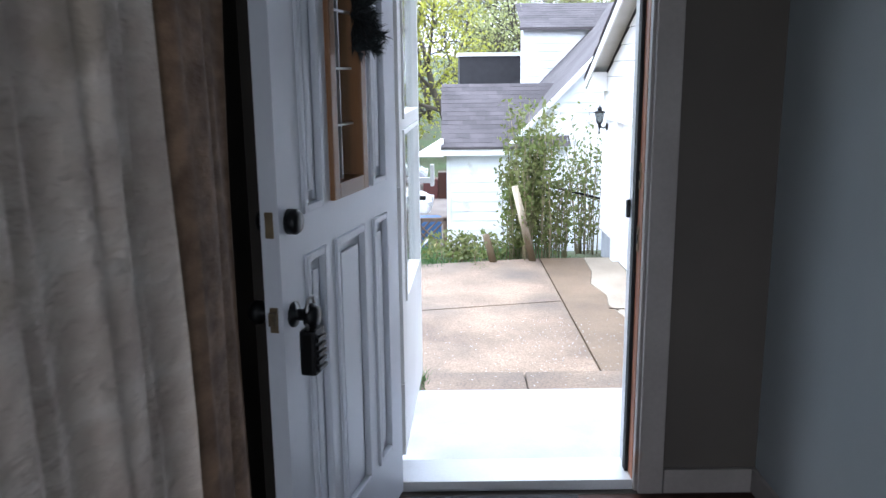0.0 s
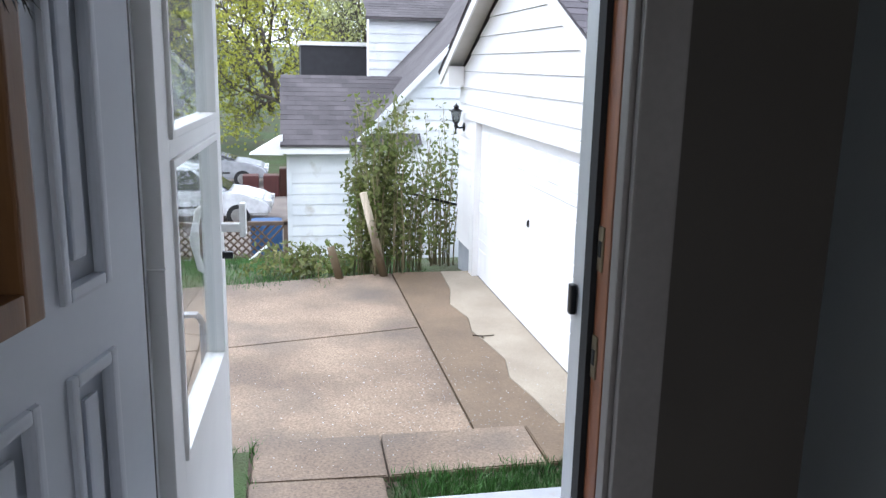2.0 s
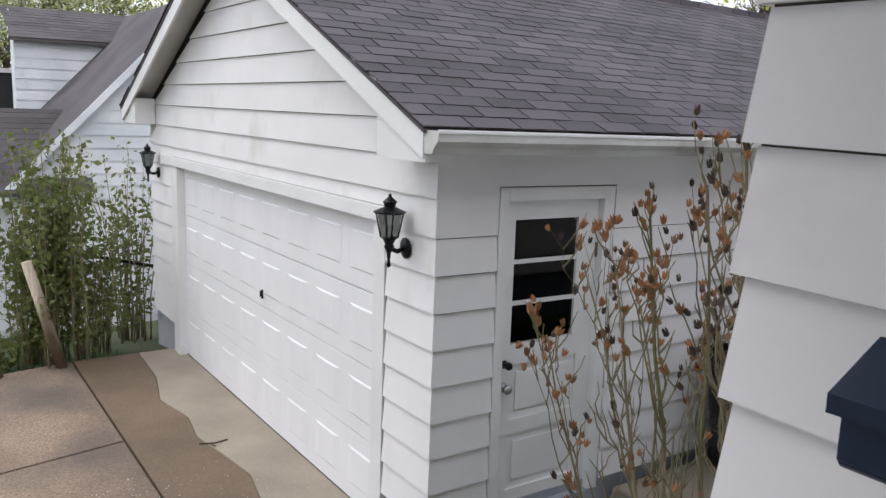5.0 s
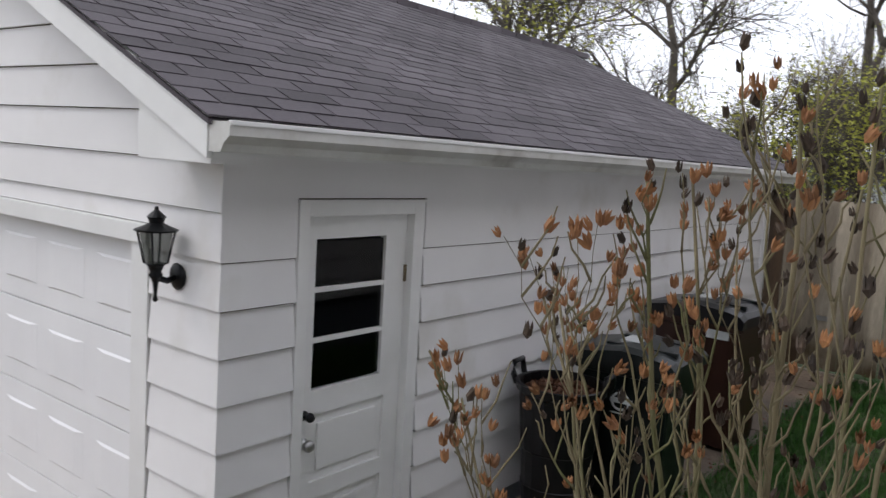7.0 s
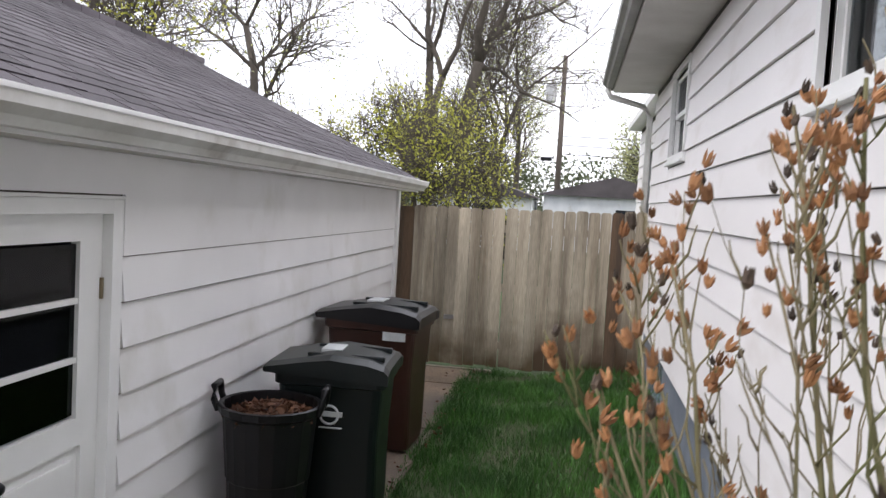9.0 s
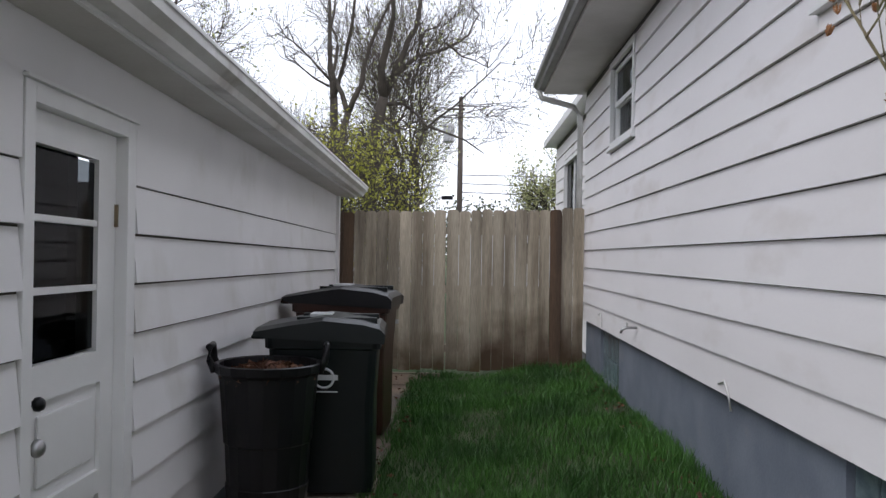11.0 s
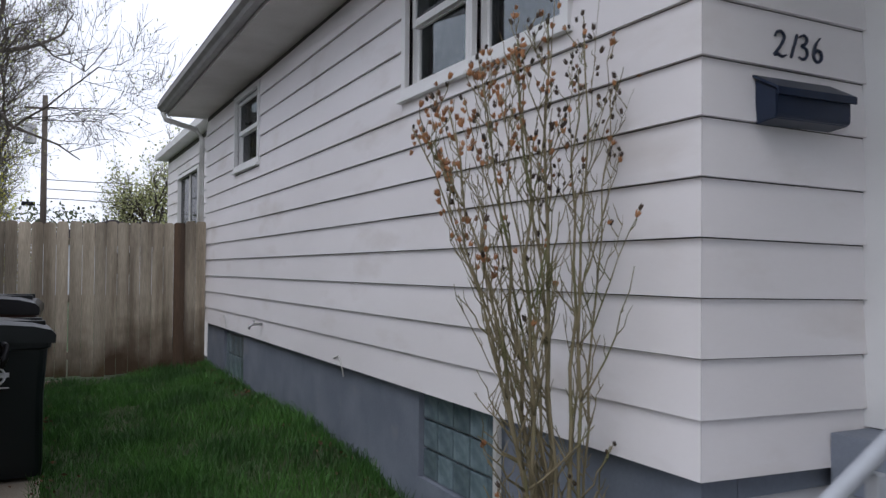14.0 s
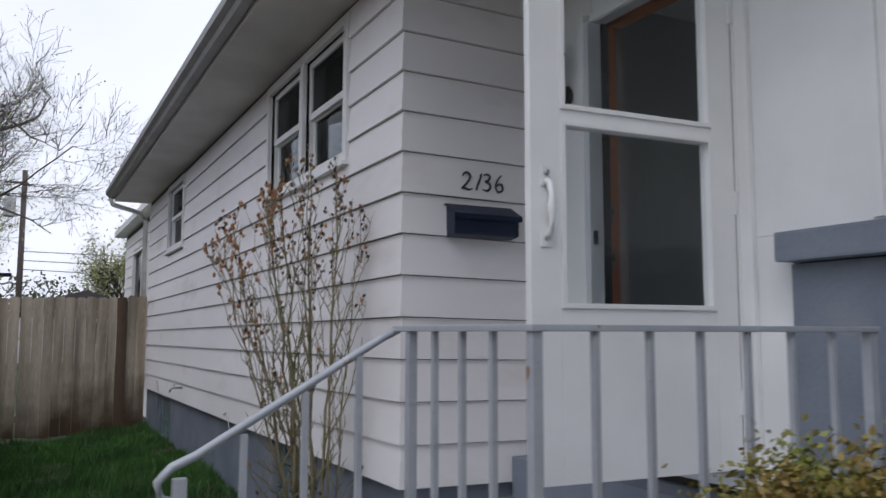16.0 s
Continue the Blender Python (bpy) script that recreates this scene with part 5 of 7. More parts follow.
boxes("door_sill", [((-0.07, -0.06, -0.09), (SWD + 0.09, 0.05, -0.004))], M_LGREY, sd)

# garage eaves and roof
tagged(boxes("garage_soffit", [((GX - 0.22, EAVE_Y + 0.02, 1.462), (GXE + 0.13, GY + 0.01, 1.476)), ((GX - 0.22, GYE - 0.01, 1.462), (GXE + 0.13, GYE + 0.26, 1.476))], M_SOFF), "off-white soffit of the garage eave", "soffit", kind="structure")
gf = thing("garage_fascia", (0, 0, 0), "white fascia and rake boards of the garage roof", "fascia", kind="structure")
boxes("frieze_board", [((GX - 0.012, GY - 0.014, gc[8] - 0.004), (SD[0] - 0.07, GY - 0.001, 1.461)), ((SD[0] - 0.07, GY - 0.014, SD[3] + 0.085), (SD[1] + 0.10, GY - 0.001, 1.461)),
                       ((SD[1] + 0.10, GY - 0.014, gc[8] - 0.004), (GXE, GY - 0.001, 1.461))], M_SIDING, gf, "wide smooth frieze boards under the eave")
boxes("eave_board", [((GX - 0.22, EAVE_Y, 1.46), (GXE + 0.13, EAVE_Y + 0.018, 1.60))], M_TRIM, gf)


def prism_x(name, poly, x0, x1, material, parent, label=""):
    """A polygon in the yz plane, extruded along x."""
    n = len(poly)
    vs = [(x0, y, z) for y, z in poly] + [(x1, y, z) for y, z in poly]
    return obj(name, vs, [tuple(range(n))[::-1], tuple(range(n, 2 * n))] + [(i, (i + 1) % n, n + (i + 1) % n, n + i) for i in range(n)], material, parent, label)


def roof_z(y):
    return EAVE_Z + PITCH * min(y - EAVE_Y, 2 * GR - EAVE_Y - y)


EY2 = 2 * GR - EAVE_Y
for x0 in (GX - 0.25, GXE + 0.13):
    for ya, yb in ((EAVE_Y, GR), (GR, EY2)):
        prism_x("rake_board", [(ya, roof_z(ya) - 0.15), (yb, roof_z(yb) - 0.15), (yb, roof_z(yb)), (ya, roof_z(ya))], x0, x0 + 0.022, M_TRIM, gf)
for ya, yb in ((EAVE_Y + 0.02, GR), (GR, EY2 - 0.02)):
    prism_x("rake_soffit", [(ya, roof_z(ya) - 0.045), (yb, roof_z(yb) - 0.045), (yb, roof_z(yb) - 0.03), (ya, roof_z(ya) - 0.03)], GX - 0.228, GX - 0.001, M_SOFF, gf)
for ya, yb in ((EAVE_Y + 0.005, 7.42), (EY2 - 0.49, EY2 - 0.005)):
    prism_x("eave_return", [(ya, 1.43), (yb, 1.43), (yb, max(roof_z(yb) - 0.13, 1.44)), (ya, max(roof_z(ya) - 0.13, 1.45))], GX - 0.226, GX - 0.02, M_TRIM, gf)
gg = thing("garage_gutter", (0, 0, 0), "white K-style metal gutter along the garage eave", "gutter")
gutter(gg, GX - 0.24, GXE + 0.13, EAVE_Y - 0.002, -1, 1.585, M_GUT)
boxes("gutter_lip", [((GX - 0.242, EAVE_Y - 0.133, 1.572), (GXE + 0.132, EAVE_Y - 0.112, 1.590))], M_TRIM, gg, "bright rolled lip of the gutter", 0.004)
boxes("grime_line", [((GX - 0.22, EAVE_Y - 0.104, 1.574), (GXE + 0.12, EAVE_Y - 0.01, 1.579))], M_SOIL, gg, "dark grime lying in the gutter")

deck = thing("garage_roof", (0, 0, 0), "weathered dark grey-brown asphalt shingle garage roof", "roof", kind="structure")
XR0, XR1 = GX - 0.27, GXE + 0.16
prism_x("roof_deck", [(EAVE_Y - 0.02, EAVE_Z - 0.01), (GR, RIDGE_Z), (EY2 + 0.02, EAVE_Z - 0.01), (EY2 + 0.02, EAVE_Z - 0.03), (GR, RIDGE_Z - 0.02), (EAVE_Y - 0.02, EAVE_Z - 0.03)], XR0 + 0.01, XR1 - 0.01, M_ROOF, deck)


def shingles(parent, x0, x1, y0, z0, y1, z1, material, near, tab=0.305, rowh=0.127):
    """Three-tab shingles on a slope from (y0, z0) up to (y1, z1); the first `near` as parts, the rest joined."""
    slope = Vector((0, y1 - y0, z1 - z0))
    L = slope.length
    up = slope.normalized()
    nrm = Vector((1, 0, 0)).cross(up)
    if nrm.z < 0:
        nrm = -nrm
    rng = random.Random(11)
    rows = int(L / rowh)
    me = None
    vs, fs, count = [], [], 0
    for r in range(rows + 1):
        h = min(rowh, L - r * rowh)
        if h < 0.03:
            continue
        off = -(tab / 2 if r % 2 else 0) + rng.uniform(-0.02, 0.02)
        x = x0 + off
        while x < x1:
            a, b = max(x, x0), min(x + tab - 0.013, x1)
            if b - a > 0.02:
                base = Vector((0, y0, z0)) + up * (r * rowh)
                lift = rng.uniform(0.004, 0.008)
                p = [(a, 0, 0.0), (b, 0, 0.0), (b, h + 0.01, 0.0), (a, h + 0.01, 0.0), (a, rng.uniform(-0.004, 0.004), lift), (b, rng.uniform(-0.004, 0.004), lift), (b, h + 0.01, 0.002), (a, h + 0.01, 0.002)]
                co = [Vector((u, 0, 0)) + base + up * v + nrm * w for u, v, w in p]
                faces = [(4, 5, 6, 7), (0, 1, 5, 4), (1, 2, 6, 5), (3, 0, 4, 7)]
                if count < near:
                    obj("shingle", co, faces, material, parent)
                else:
                    o = len(vs)
                    vs += co
                    fs += [tuple(i + o for i in f) for f in faces]
                count += 1
            x += tab
    if vs:
        st = obj("shingle_field", vs, fs, material, parent)
        st["kind"] = "stuff"


shingles(deck, XR0, XR1, EAVE_Y - 0.03, EAVE_Z, GR, RIDGE_Z + 0.012, M_ROOF, 300)
shingles(deck, XR0, XR1, EY2 + 0.03, EAVE_Z, GR, RIDGE_Z + 0.012, M_ROOF, 0, 0.61, 0.25)
bm = bmesh.new()
for k in range(28):
    x = XR0 + k * 0.31
    box(bm, (x, GR - 0.13, RIDGE_Z - 0.045), (min(x + 0.30, XR1), GR + 0.13, RIDGE_Z + 0.022), 0.008)
part("ridge_cap", bm, M_ROOF, deck, "folded ridge shingles")


def settle(names, skew=0.024, sink=0.0118):
    """The side wall runs slightly out of square, and the garage has sunk a little towards its back."""
    done = set()
    for top in [o for o in scene.objects if o.parent is None and o.name.split(".")[0] in names]:
        for o in [top, *top.children_recursive]:
            shift = o.location.x if o.parent else (o.location.x - GX if o.location.x else 0)
            o.location.y += skew * shift
            o.location.z -= sink * shift
            if o.type == "MESH" and o.data.name not in done:
                done.add(o.data.name)
                for v in o.data.vertices:
                    a = v.co.x - (GX if o.parent is None and not o.location.x or o.parent and not top.location.x else 0)
                    v.co.y += skew * a
                    v.co.z -= sink * a


settle({"garage_side_wall", "garage_side_foundation", "corner_trim", "garage_soffit", "garage_fascia", "garage_gutter", "garage_roof", "side_door"})

# ---- fence ----
FX = 11.78
fence = thing("fence", (0, 0, 0), "weathered grey cedar privacy fence with a gate", "fence")
rng = random.Random(21)
y = 4.42
k = 0
while y < 7.32:
    w = rng.uniform(0.125, 0.142)
    if y < 4.55:
        top = 1.285
    else:
        top = 1.265 - 0.022 * (y - 4.5) + rng.uniform(-0.012, 0.012)
    w = min(w, 7.34 - y)
    off = rng.uniform(-0.006, 0.006)
    zb = -0.66 + rng.uniform(-0.015, 0.015)
    y1 = y + w - 0.004
    c = 0.022
    front = [(FX + off, y, zb), (FX + off, y1, zb), (FX + off, y1, top - c), (FX + off, y1 - c, top), (FX + off, y + c, top), (FX + off, y, top - c)]
    n = 6
    vs = front + [(x + 0.018, yy, z) for x, yy, z in front]
    obj("picket", vs, [tuple(range(n)), tuple(range(2 * n - 1, n - 1, -1))] + [(i, n + i, n + (i + 1) % n, (i + 1) % n) for i in range(n)],
        M_FENCED if (4.60 < y < 4.72 or y > 7.14) else (M_FENCES if (y < 5.6 or 6.75 < y) else M_FENCE), fence)
    y += w + (0.014 if abs(y + w - 6.03) < 0.07 else 0.001)
for z in (-0.45, 0.25, 0.95):
    boxes("fence_rail", [((FX + 0.03, 4.42, z), (FX + 0.07, 7.33, z + 0.09))], M_FENCE, fence, "", 0.004)
for yy in (4.72, 7.28):
    boxes("fence_post", [((FX + 0.03, yy - 0.045, -0.8), (FX + 0.12, yy + 0.045, 1.20))], M_FENCED, fence, "", 0.005)
boxes("gate_latch", [((FX - 0.02, 6.60, -0.12), (FX - 0.008, 6.72, -0.07))], M_STEEL, fence, "small grey gate latch")
tagged(boxes("fence_kerb", [((FX - 0.08, 6.1, -0.80), (FX - 0.01, 7.1, -0.69)), ((FX - 0.06, 4.55, -0.80), (FX - 0.01, 5.1, -0.69))], M_PALE, bevel=0.01), "pale concrete strip under the fence", "kerb", kind="structure")


# ---- bins ----
def cart(at, w, d, h, material, label, decal=True, rz=0.0):
    """A wheeled refuse cart: back and wheels towards +y, lid front towards -y."""
    t = thing("refuse_cart", at, label, "refuse cart", rz=rz)
    bm = bmesh.new()
    rings = []
    for z, s in ((0.03, 0.80), (0.10, 0.82), (h * 0.55, 0.90), (h * 0.86, 0.96), (h * 0.87, 1.02), (h * 0.93, 1.03)):
        a, b = w / 2 * s, d / 2 * s
        r = 0.05
        ring = []
        for cx, cy, q in ((a - r, b - r, 0), (-a + r, b - r, 1), (-a + r, -b + r, 2), (a - r, -b + r, 3)):
            for j in range(4):
                an = math.pi / 2 * q + math.pi / 6 * j
                ring.append(bm.verts.new((cx + r * math.cos(an), cy + r * math.sin(an) + (0.03 if z > 0.5 else 0), z)))
        rings.append(ring)
    for p, q in zip(rings, rings[1:]):
        for i in range(16):
            bm.faces.new((p[i], p[(i + 1) % 16], q[(i + 1) % 16], q[i]))
    bm.faces.new(rings[0][::-1])
    bm.faces.new(rings[-1])
    part("bin_body", bm, material, t)
    bm = bmesh.new()
    prev = None
    prof = [(-0.54, 0.90), (-0.545, 0.955), (-0.50, 0.985), (-0.35, 1.01), (0.0, 1.03), (0.3, 1.0), (0.50, 0.975), (0.60, 0.965), (0.60, 0.945), (0.50, 0.93)]
    left = [bm.verts.new((-w * 0.54, v * d + 0.03, z * h)) for v, z in prof]
    inl = [bm.verts.new((-w * 0.40, v * d * 0.98 + 0.03, z * h + (0.018 if 0 < i < 8 else 0))) for i, (v, z) in enumerate(prof)]
    inr = [bm.verts.new((w * 0.40, v.co.y, v.co.z)) for v in inl]
    right = [bm.verts.new((w * 0.54, v.co.y, v.co.z)) for v in left]
    n = len(prof)
    for A, B in ((left, inl), (inl, inr), (inr, right)):
        for i in range(n):
            bm.faces.new((A[i], A[(i + 1) % n], B[(i + 1) % n], B[i]))
    bm.faces.new(left)
    bm.faces.new(right[::-1])
    part("lid", bm, M_BIN_BK if material != M_BIN_BR else M_BIN_CH, t, "glossy black ridged lid")
    boxes("lid_rib", [((sx * w * 0.25 - 0.02, -0.42 * d, h * 1.005), (sx * w * 0.25 + 0.02, 0.30 * d, h * 1.04)) for sx in (-1, 1)], M_BIN_BK, t, "", 0.008)
    tubes("handle_bar", [([(-w * 0.42, d * 0.52, h * 0.93), (-w * 0.42, d * 0.66, h * 0.93), (w * 0.42, d * 0.66, h * 0.93), (w * 0.42, d * 0.52, h * 0.93)], 0.014)], material, t, "", 8)
    for sx in (-1, 1):
        bm = bmesh.new()
        lathe(bm, [(0.05, -0.02), (0.12, -0.022), (0.125, 0.0), (0.12, 0.022), (0.05, 0.02)], 16, Matrix.Translation((sx * (w * 0.41), d * 0.44, 0.125)) @ Matrix.Rotation(radians(90), 4, "Y"))
        part("wheel", bm, M_TYRE, t, "black plastic wheel")
    if decal:
        x = -w / 2 * 0.945 - 0.012
        ring = [(x, 0.02 + 0.055 * math.cos(a * math.pi / 12), h * 0.70 + 0.055 * math.sin(a * math.pi / 12)) for a in range(25)]
        tubes("round_logo", [(ring, 0.008)], M_DECAL, t, "white ring logo", 5)
        boxes("logo_bar", [((x - 0.006, -0.06, h * 0.69), (x + 0.004, 0.085, h * 0.69 + 0.03)), ((x - 0.006, -0.06, h * 0.62), (x + 0.004, 0.08, h * 0.62 + 0.007))], M_DECAL, t, "white lettering bar")
    boxes("lid_label", [((-w * 0.16, 0.0, h * 1.029), (w * 0.16, 0.13, h * 1.052))], M_DECAL, t, "white paper label on the lid", 0.002)
    return t


cart((7.06, 6.62, WZ - 0.008), 0.60, 0.66, 1.01, M_BIN_BK, "dark green-black wheeled refuse cart with a closed lid", True, 4)
cart((8.60, 6.72, WZ - 0.008), 0.66, 0.74, 1.12, M_BIN_BR, "brown wheeled refuse cart with a black lid", False, -3)
boxes("printed_panel", [((8.262, 6.48, 0.20), (8.268, 6.66, 0.27))], M_DECAL)
tagged(bpy.data.objects["printed_panel"], "white printed sticker on the brown cart", "sticker")
leafbin = thing("leaf_bin", (6.43, 6.86, WZ - 0.008), "charcoal plastic bin heaped with brown dead leaves", "leaf bin", rz=8)
bm = bmesh.new()
prof_o = [(0.185, 0.0), (0.20, 0.02), (0.222, 0.20), (0.216, 0.205), (0.228, 0.42), (0.235, 0.43), (0.262, 0.78), (0.285, 0.80), (0.29, 0.84), (0.275, 0.845), (0.262, 0.84), (0.255, 0.76), (0.02, 0.74)]
lathe(bm, prof_o, 20)
part("bin_body", bm, M_BIN_CH, leafbin)
for sy in (1, -1):
    tubes("side_handle", [([(-0.07, sy * 0.275, 0.80), (-0.075, sy * 0.30, 0.86), (-0.06, sy * 0.305, 0.93), (0.06, sy * 0.305, 0.93), (0.075, sy * 0.30, 0.86), (0.07, sy * 0.275, 0.80)], 0.019)], M_BIN_CH, leafbin, "", 8)
rng = random.Random(3)


def leaf_quads(centres, size, rng, flat=0.0, pointed=True):
    """Small bent leaves as two triangles each."""
    vs, fs = [], []
    for c in centres:
        d = Vector((rng.gauss(0, 1), rng.gauss(0, 1), rng.gauss(0, 1) * (1 - flat))).normalized()
        e = d.cross(Vector((rng.gauss(0, 1), rng.gauss(0, 1), rng.gauss(0, 1)))).normalized()
        s = size * rng.uniform(0.6, 1.3)
        o = len(vs)
        c = Vector(c)
        vs += [c - d * s * 0.5, c + e * s * 0.28, c + d * s * 0.5, c - e * s * 0.28 + d.cross(e) * s * 0.1]
        fs += [(o, o + 1, o + 2), (o, o + 2, o + 3)]
    return vs, fs


cs = []
for i in range(700):
    r, a = 0.25 * math.sqrt(rng.random()), rng.uniform(0, 2 * math.pi)
    cs.append((r * math.cos(a), r * math.sin(a), 0.77 + 0.08 * (1 - (r / 0.25) ** 2) * rng.random()))
v, f = leaf_quads(cs, 0.055, rng, 0.6)
lv = obj("leaf_mulch", v, f, M_LEAVES, leafbin, "heap of dry brown leaves")
lv["kind"] = "stuff"

# ---- seed-pod bush ----
def build_bush():
    rng = random.Random(29)
    at = Vector((3.22, 4.70, GZ))
    bush = thing("bush", at, "bare many-stemmed shrub hung with dried brown seed pods", "bush")
    sites = []

    def path(p, q, n, bow, wob):
        """A wandering line from p to q that bows outward low down and then rises."""
        out = []
        for k in range(n + 1):
            u = k / n
            h = u ** bow
            c = Vector((p.x + (q.x - p.x) * h, p.y + (q.y - p.y) * h, p.z + (q.z - p.z) * u))
            if 0 < k:
                c += Vector((rng.gauss(0, wob), rng.gauss(0, wob), rng.gauss(0, wob * 0.5)))
            out.append(c)
        return out

    def cluster(tip, d, amount):
        """Pods at the end of a twig and at the nodes just under it."""
        for j in range(amount):
            back = 0.022 * j
            sites.append((tip - d * back + Vector((rng.gauss(0, 0.013), rng.gauss(0, 0.013), rng.gauss(0, 0.006))), (d + Vector((rng.gauss(0, 0.5), rng.gauss(0, 0.5), 0.3))).normalized()))

    def top(dx, dy):
        """Height of the crown's outline over a spot beside the base."""
        return 2.46 - 0.30 * abs(dx) - (0.95 * max(0, dy - 0.15) ** 1.1 if dy > 0 else 0.9 * -dy)

    # main stems: tip offsets in x and y, thickness
    mains = [(0.02, 0.10, 0.0150), (0.16, 0.34, 0.0125), (-0.08, 0.30, 0.0130), (0.05, 0.55, 0.0115), (-0.10, 0.66, 0.0090), (0.26, 0.05, 0.0110), (0.10, -0.14, 0.0120), (-0.06, -0.05, 0.0100), (0.22, 0.62, 0.0090), (0.00, -0.24, 0.0080), (0.34, 0.30, 0.0085), (-0.16, 0.45, 0.0075)]
    for i, (mx, my, thick) in enumerate(mains):
        a = 2 * math.pi * i / len(mains)
        b0 = Vector((0.07 * math.cos(a), 0.08 * math.sin(a) + 0.02, 0))
        tip = Vector((mx, my, top(mx, my) * rng.uniform(0.93, 1.0)))
        pts = path(b0, tip, 12, 1.45, 0.009)
        st = tubes("stem", [(pts, [thick * (1 - 0.80 * k / 12) + 0.0006 for k in range(13)])], M_BARK, bush, "", 7)
        lines = []
        cluster(pts[-1], Vector((0, 0, 1)), 5)
        for k in range(2, 12):
            for _ in range(2):
                if rng.random() > 0.80:
                    continue
                p = pts[k]
                an = rng.gauss(math.atan2(my + 0.05, mx + 0.01), 1.15)
                reach = rng.uniform(0.06, 0.30) * (1.25 - 0.06 * k)
                rise = rng.uniform(0.16, 0.52) if k > 4 else rng.uniform(0.10, 0.34)
                e = Vector((p.x + reach * math.cos(an), p.y + reach * math.sin(an), p.z + rise))
                e.z = min(e.z, top(e.x, e.y) * rng.uniform(0.96, 1.02))
                if e.z - p.z < 0.06:
                    continue
                br = path(p, e, 6, 0.75, 0.006)
                r0 = min(0.0055, thick * (1 - 0.8 * k / 12) * 0.7)
                lines.append((br, [r0 * (1 - 0.62 * j / 6) for j in range(7)]))
                high = e.z > 1.85 or (e.z > 1.45 and e.y > 0.45)
                if high and rng.random() < 0.8:
                    cluster(br[-1], (br[-1] - br[-2]).normalized(), rng.choice((2, 3, 4)))
                elif e.z > 0.7 and rng.random() < 0.12:
                    cluster(br[-1], (br[-1] - br[-2]).normalized(), 2)
                for j in (1, 2, 3, 4, 5):
                    if rng.random() < 0.7:
                        a2 = rng.uniform(0, 2 * math.pi)
                        L = rng.uniform(0.04, 0.13)
                        d2 = Vector((math.cos(a2) * 0.5, math.sin(a2) * 0.5, 0.85)).normalized()
                        q = br[j] + d2 * L
                        q.z = min(q.z, top(q.x, q.y) + 0.03)
                        lines.append((path(br[j], q, 3, 0.7, 0.004), [0.0026, 0.0022, 0.0018, 0.0012]))
                        if high and rng.random() < 0.6:
                            cluster(q, d2, rng.choice((1, 2, 2)))
        # low arching shoots that carry few pods
        tubes("twig_growth", lines, M_BARK, st, "", 5)["kind"] = "stuff"

    def pod_mesh(name, material, flare):
        """A dry capsule of five valves on a short calyx."""
        bm = bmesh.new()
        r = 0.0078
        for s in range(5):
            a = 2 * math.pi * s / 5
            def at_(w, rr, z):
                return bm.verts.new((rr * math.cos(a + w), rr * math.sin(a + w), z))
            v0, l1, m1, r1 = bm.verts.new((0, 0, -0.004)), at_(-0.60, r * 0.95, 0.004), at_(0, r * 1.1, 0.003), at_(0.60, r * 0.95, 0.004)
            l2, m2, r2, t2 = at_(-0.50, r * 1.0, 0.014), at_(0, r * 1.25 * flare, 0.013), at_(0.50, r * 1.0, 0.014), at_(0, r * 1.15 * flare, 0.022)
            i2 = at_(0, r * 0.45, 0.012)
            for f in ((v0, m1, l1), (v0, r1, m1), (l1, m1, m2, l2), (m1, r1, r2, m2), (l2, m2, t2), (m2, r2, t2), (r2, i2, t2), (i2, l2, t2)):
                bm.faces.new(f)
        me = bpy.data.meshes.new(name)
        bm.to_mesh(me)
        bm.free()
        me.materials.append(material)
        return me

    kinds = [pod_mesh("pod_open", M_POD, 1.0), pod_mesh("pod_open_wide", M_POD, 1.3), pod_mesh("pod_closed", M_PODD, 0.75)]
    rng.shuffle(sites)
    rest = {0: ([], []), 2: ([], [])}
    for n, (p, d) in enumerate(sites[:520]):
        # rust-coloured open pods sit on the driveway side, darker closed ones at the house
        k = rng.choice([0, 1]) if rng.random() < (0.82 if p.y > 0.22 else 0.35) else 2
        s = rng.uniform(0.65, 1.08)
        m = Matrix.Translation(p) @ d.to_track_quat("Z", "Y").to_matrix().to_4x4() @ Matrix.Rotation(rng.uniform(0, 6), 4, "Z") @ Matrix.Diagonal((s, s, s * 1.1, 1))
        if n < 296:
            o = new("seed_pod", kinds[k])
            o.parent = bush
            o.matrix_basis = m
        else:
            vs, fs = rest[2 if k == 2 else 0]
            o = len(vs)
            vs += [m @ v.co for v in kinds[k].vertices]
            fs += [tuple(o + i for i in f.vertices) for f in kinds[k].polygons]
    for k, material in ((0, M_POD), (2, M_PODD)):
        if rest[k][0]:
            obj("pod_growth", *rest[k], material, bush)["kind"] = "stuff"


build_bush()
bush = bpy.data.objects["bush"]
bush.location, bush.scale = (3.27, 4.66, GZ), (0.94, 0.85, 1.0)

# ---- shrub by the porch ----
rng = random.Random(9)
shrub = thing("shrub", (0.33, 4.62, GZ), "dense rounded shrub with yellow-green and reddish leaves", "shrub")
lines, cs = [], []
for i in range(60):
    a, r = rng.uniform(0, 2 * math.pi), rng.uniform(0.1, 1)
    tipp = Vector((0.27 * r * math.cos(a), 0.40 * r * math.sin(a), 1.20 + rng.uniform(-0.07, 0.06) - 0.20 * r * r))
    lines.append(([Vector((0.04 * math.cos(a), 0.04 * math.sin(a), 0)), tipp * 0.55, tipp], [0.008, 0.005, 0.002]))
    for k in range(700):
        u = rng.uniform(0.62, 1.02)
        cs.append(tipp * u + Vector((rng.gauss(0, 0.05), rng.gauss(0, 0.05), rng.gauss(0, 0.045))))
sb = tubes("branch_growth", lines, M_BARK, shrub, "", 5)
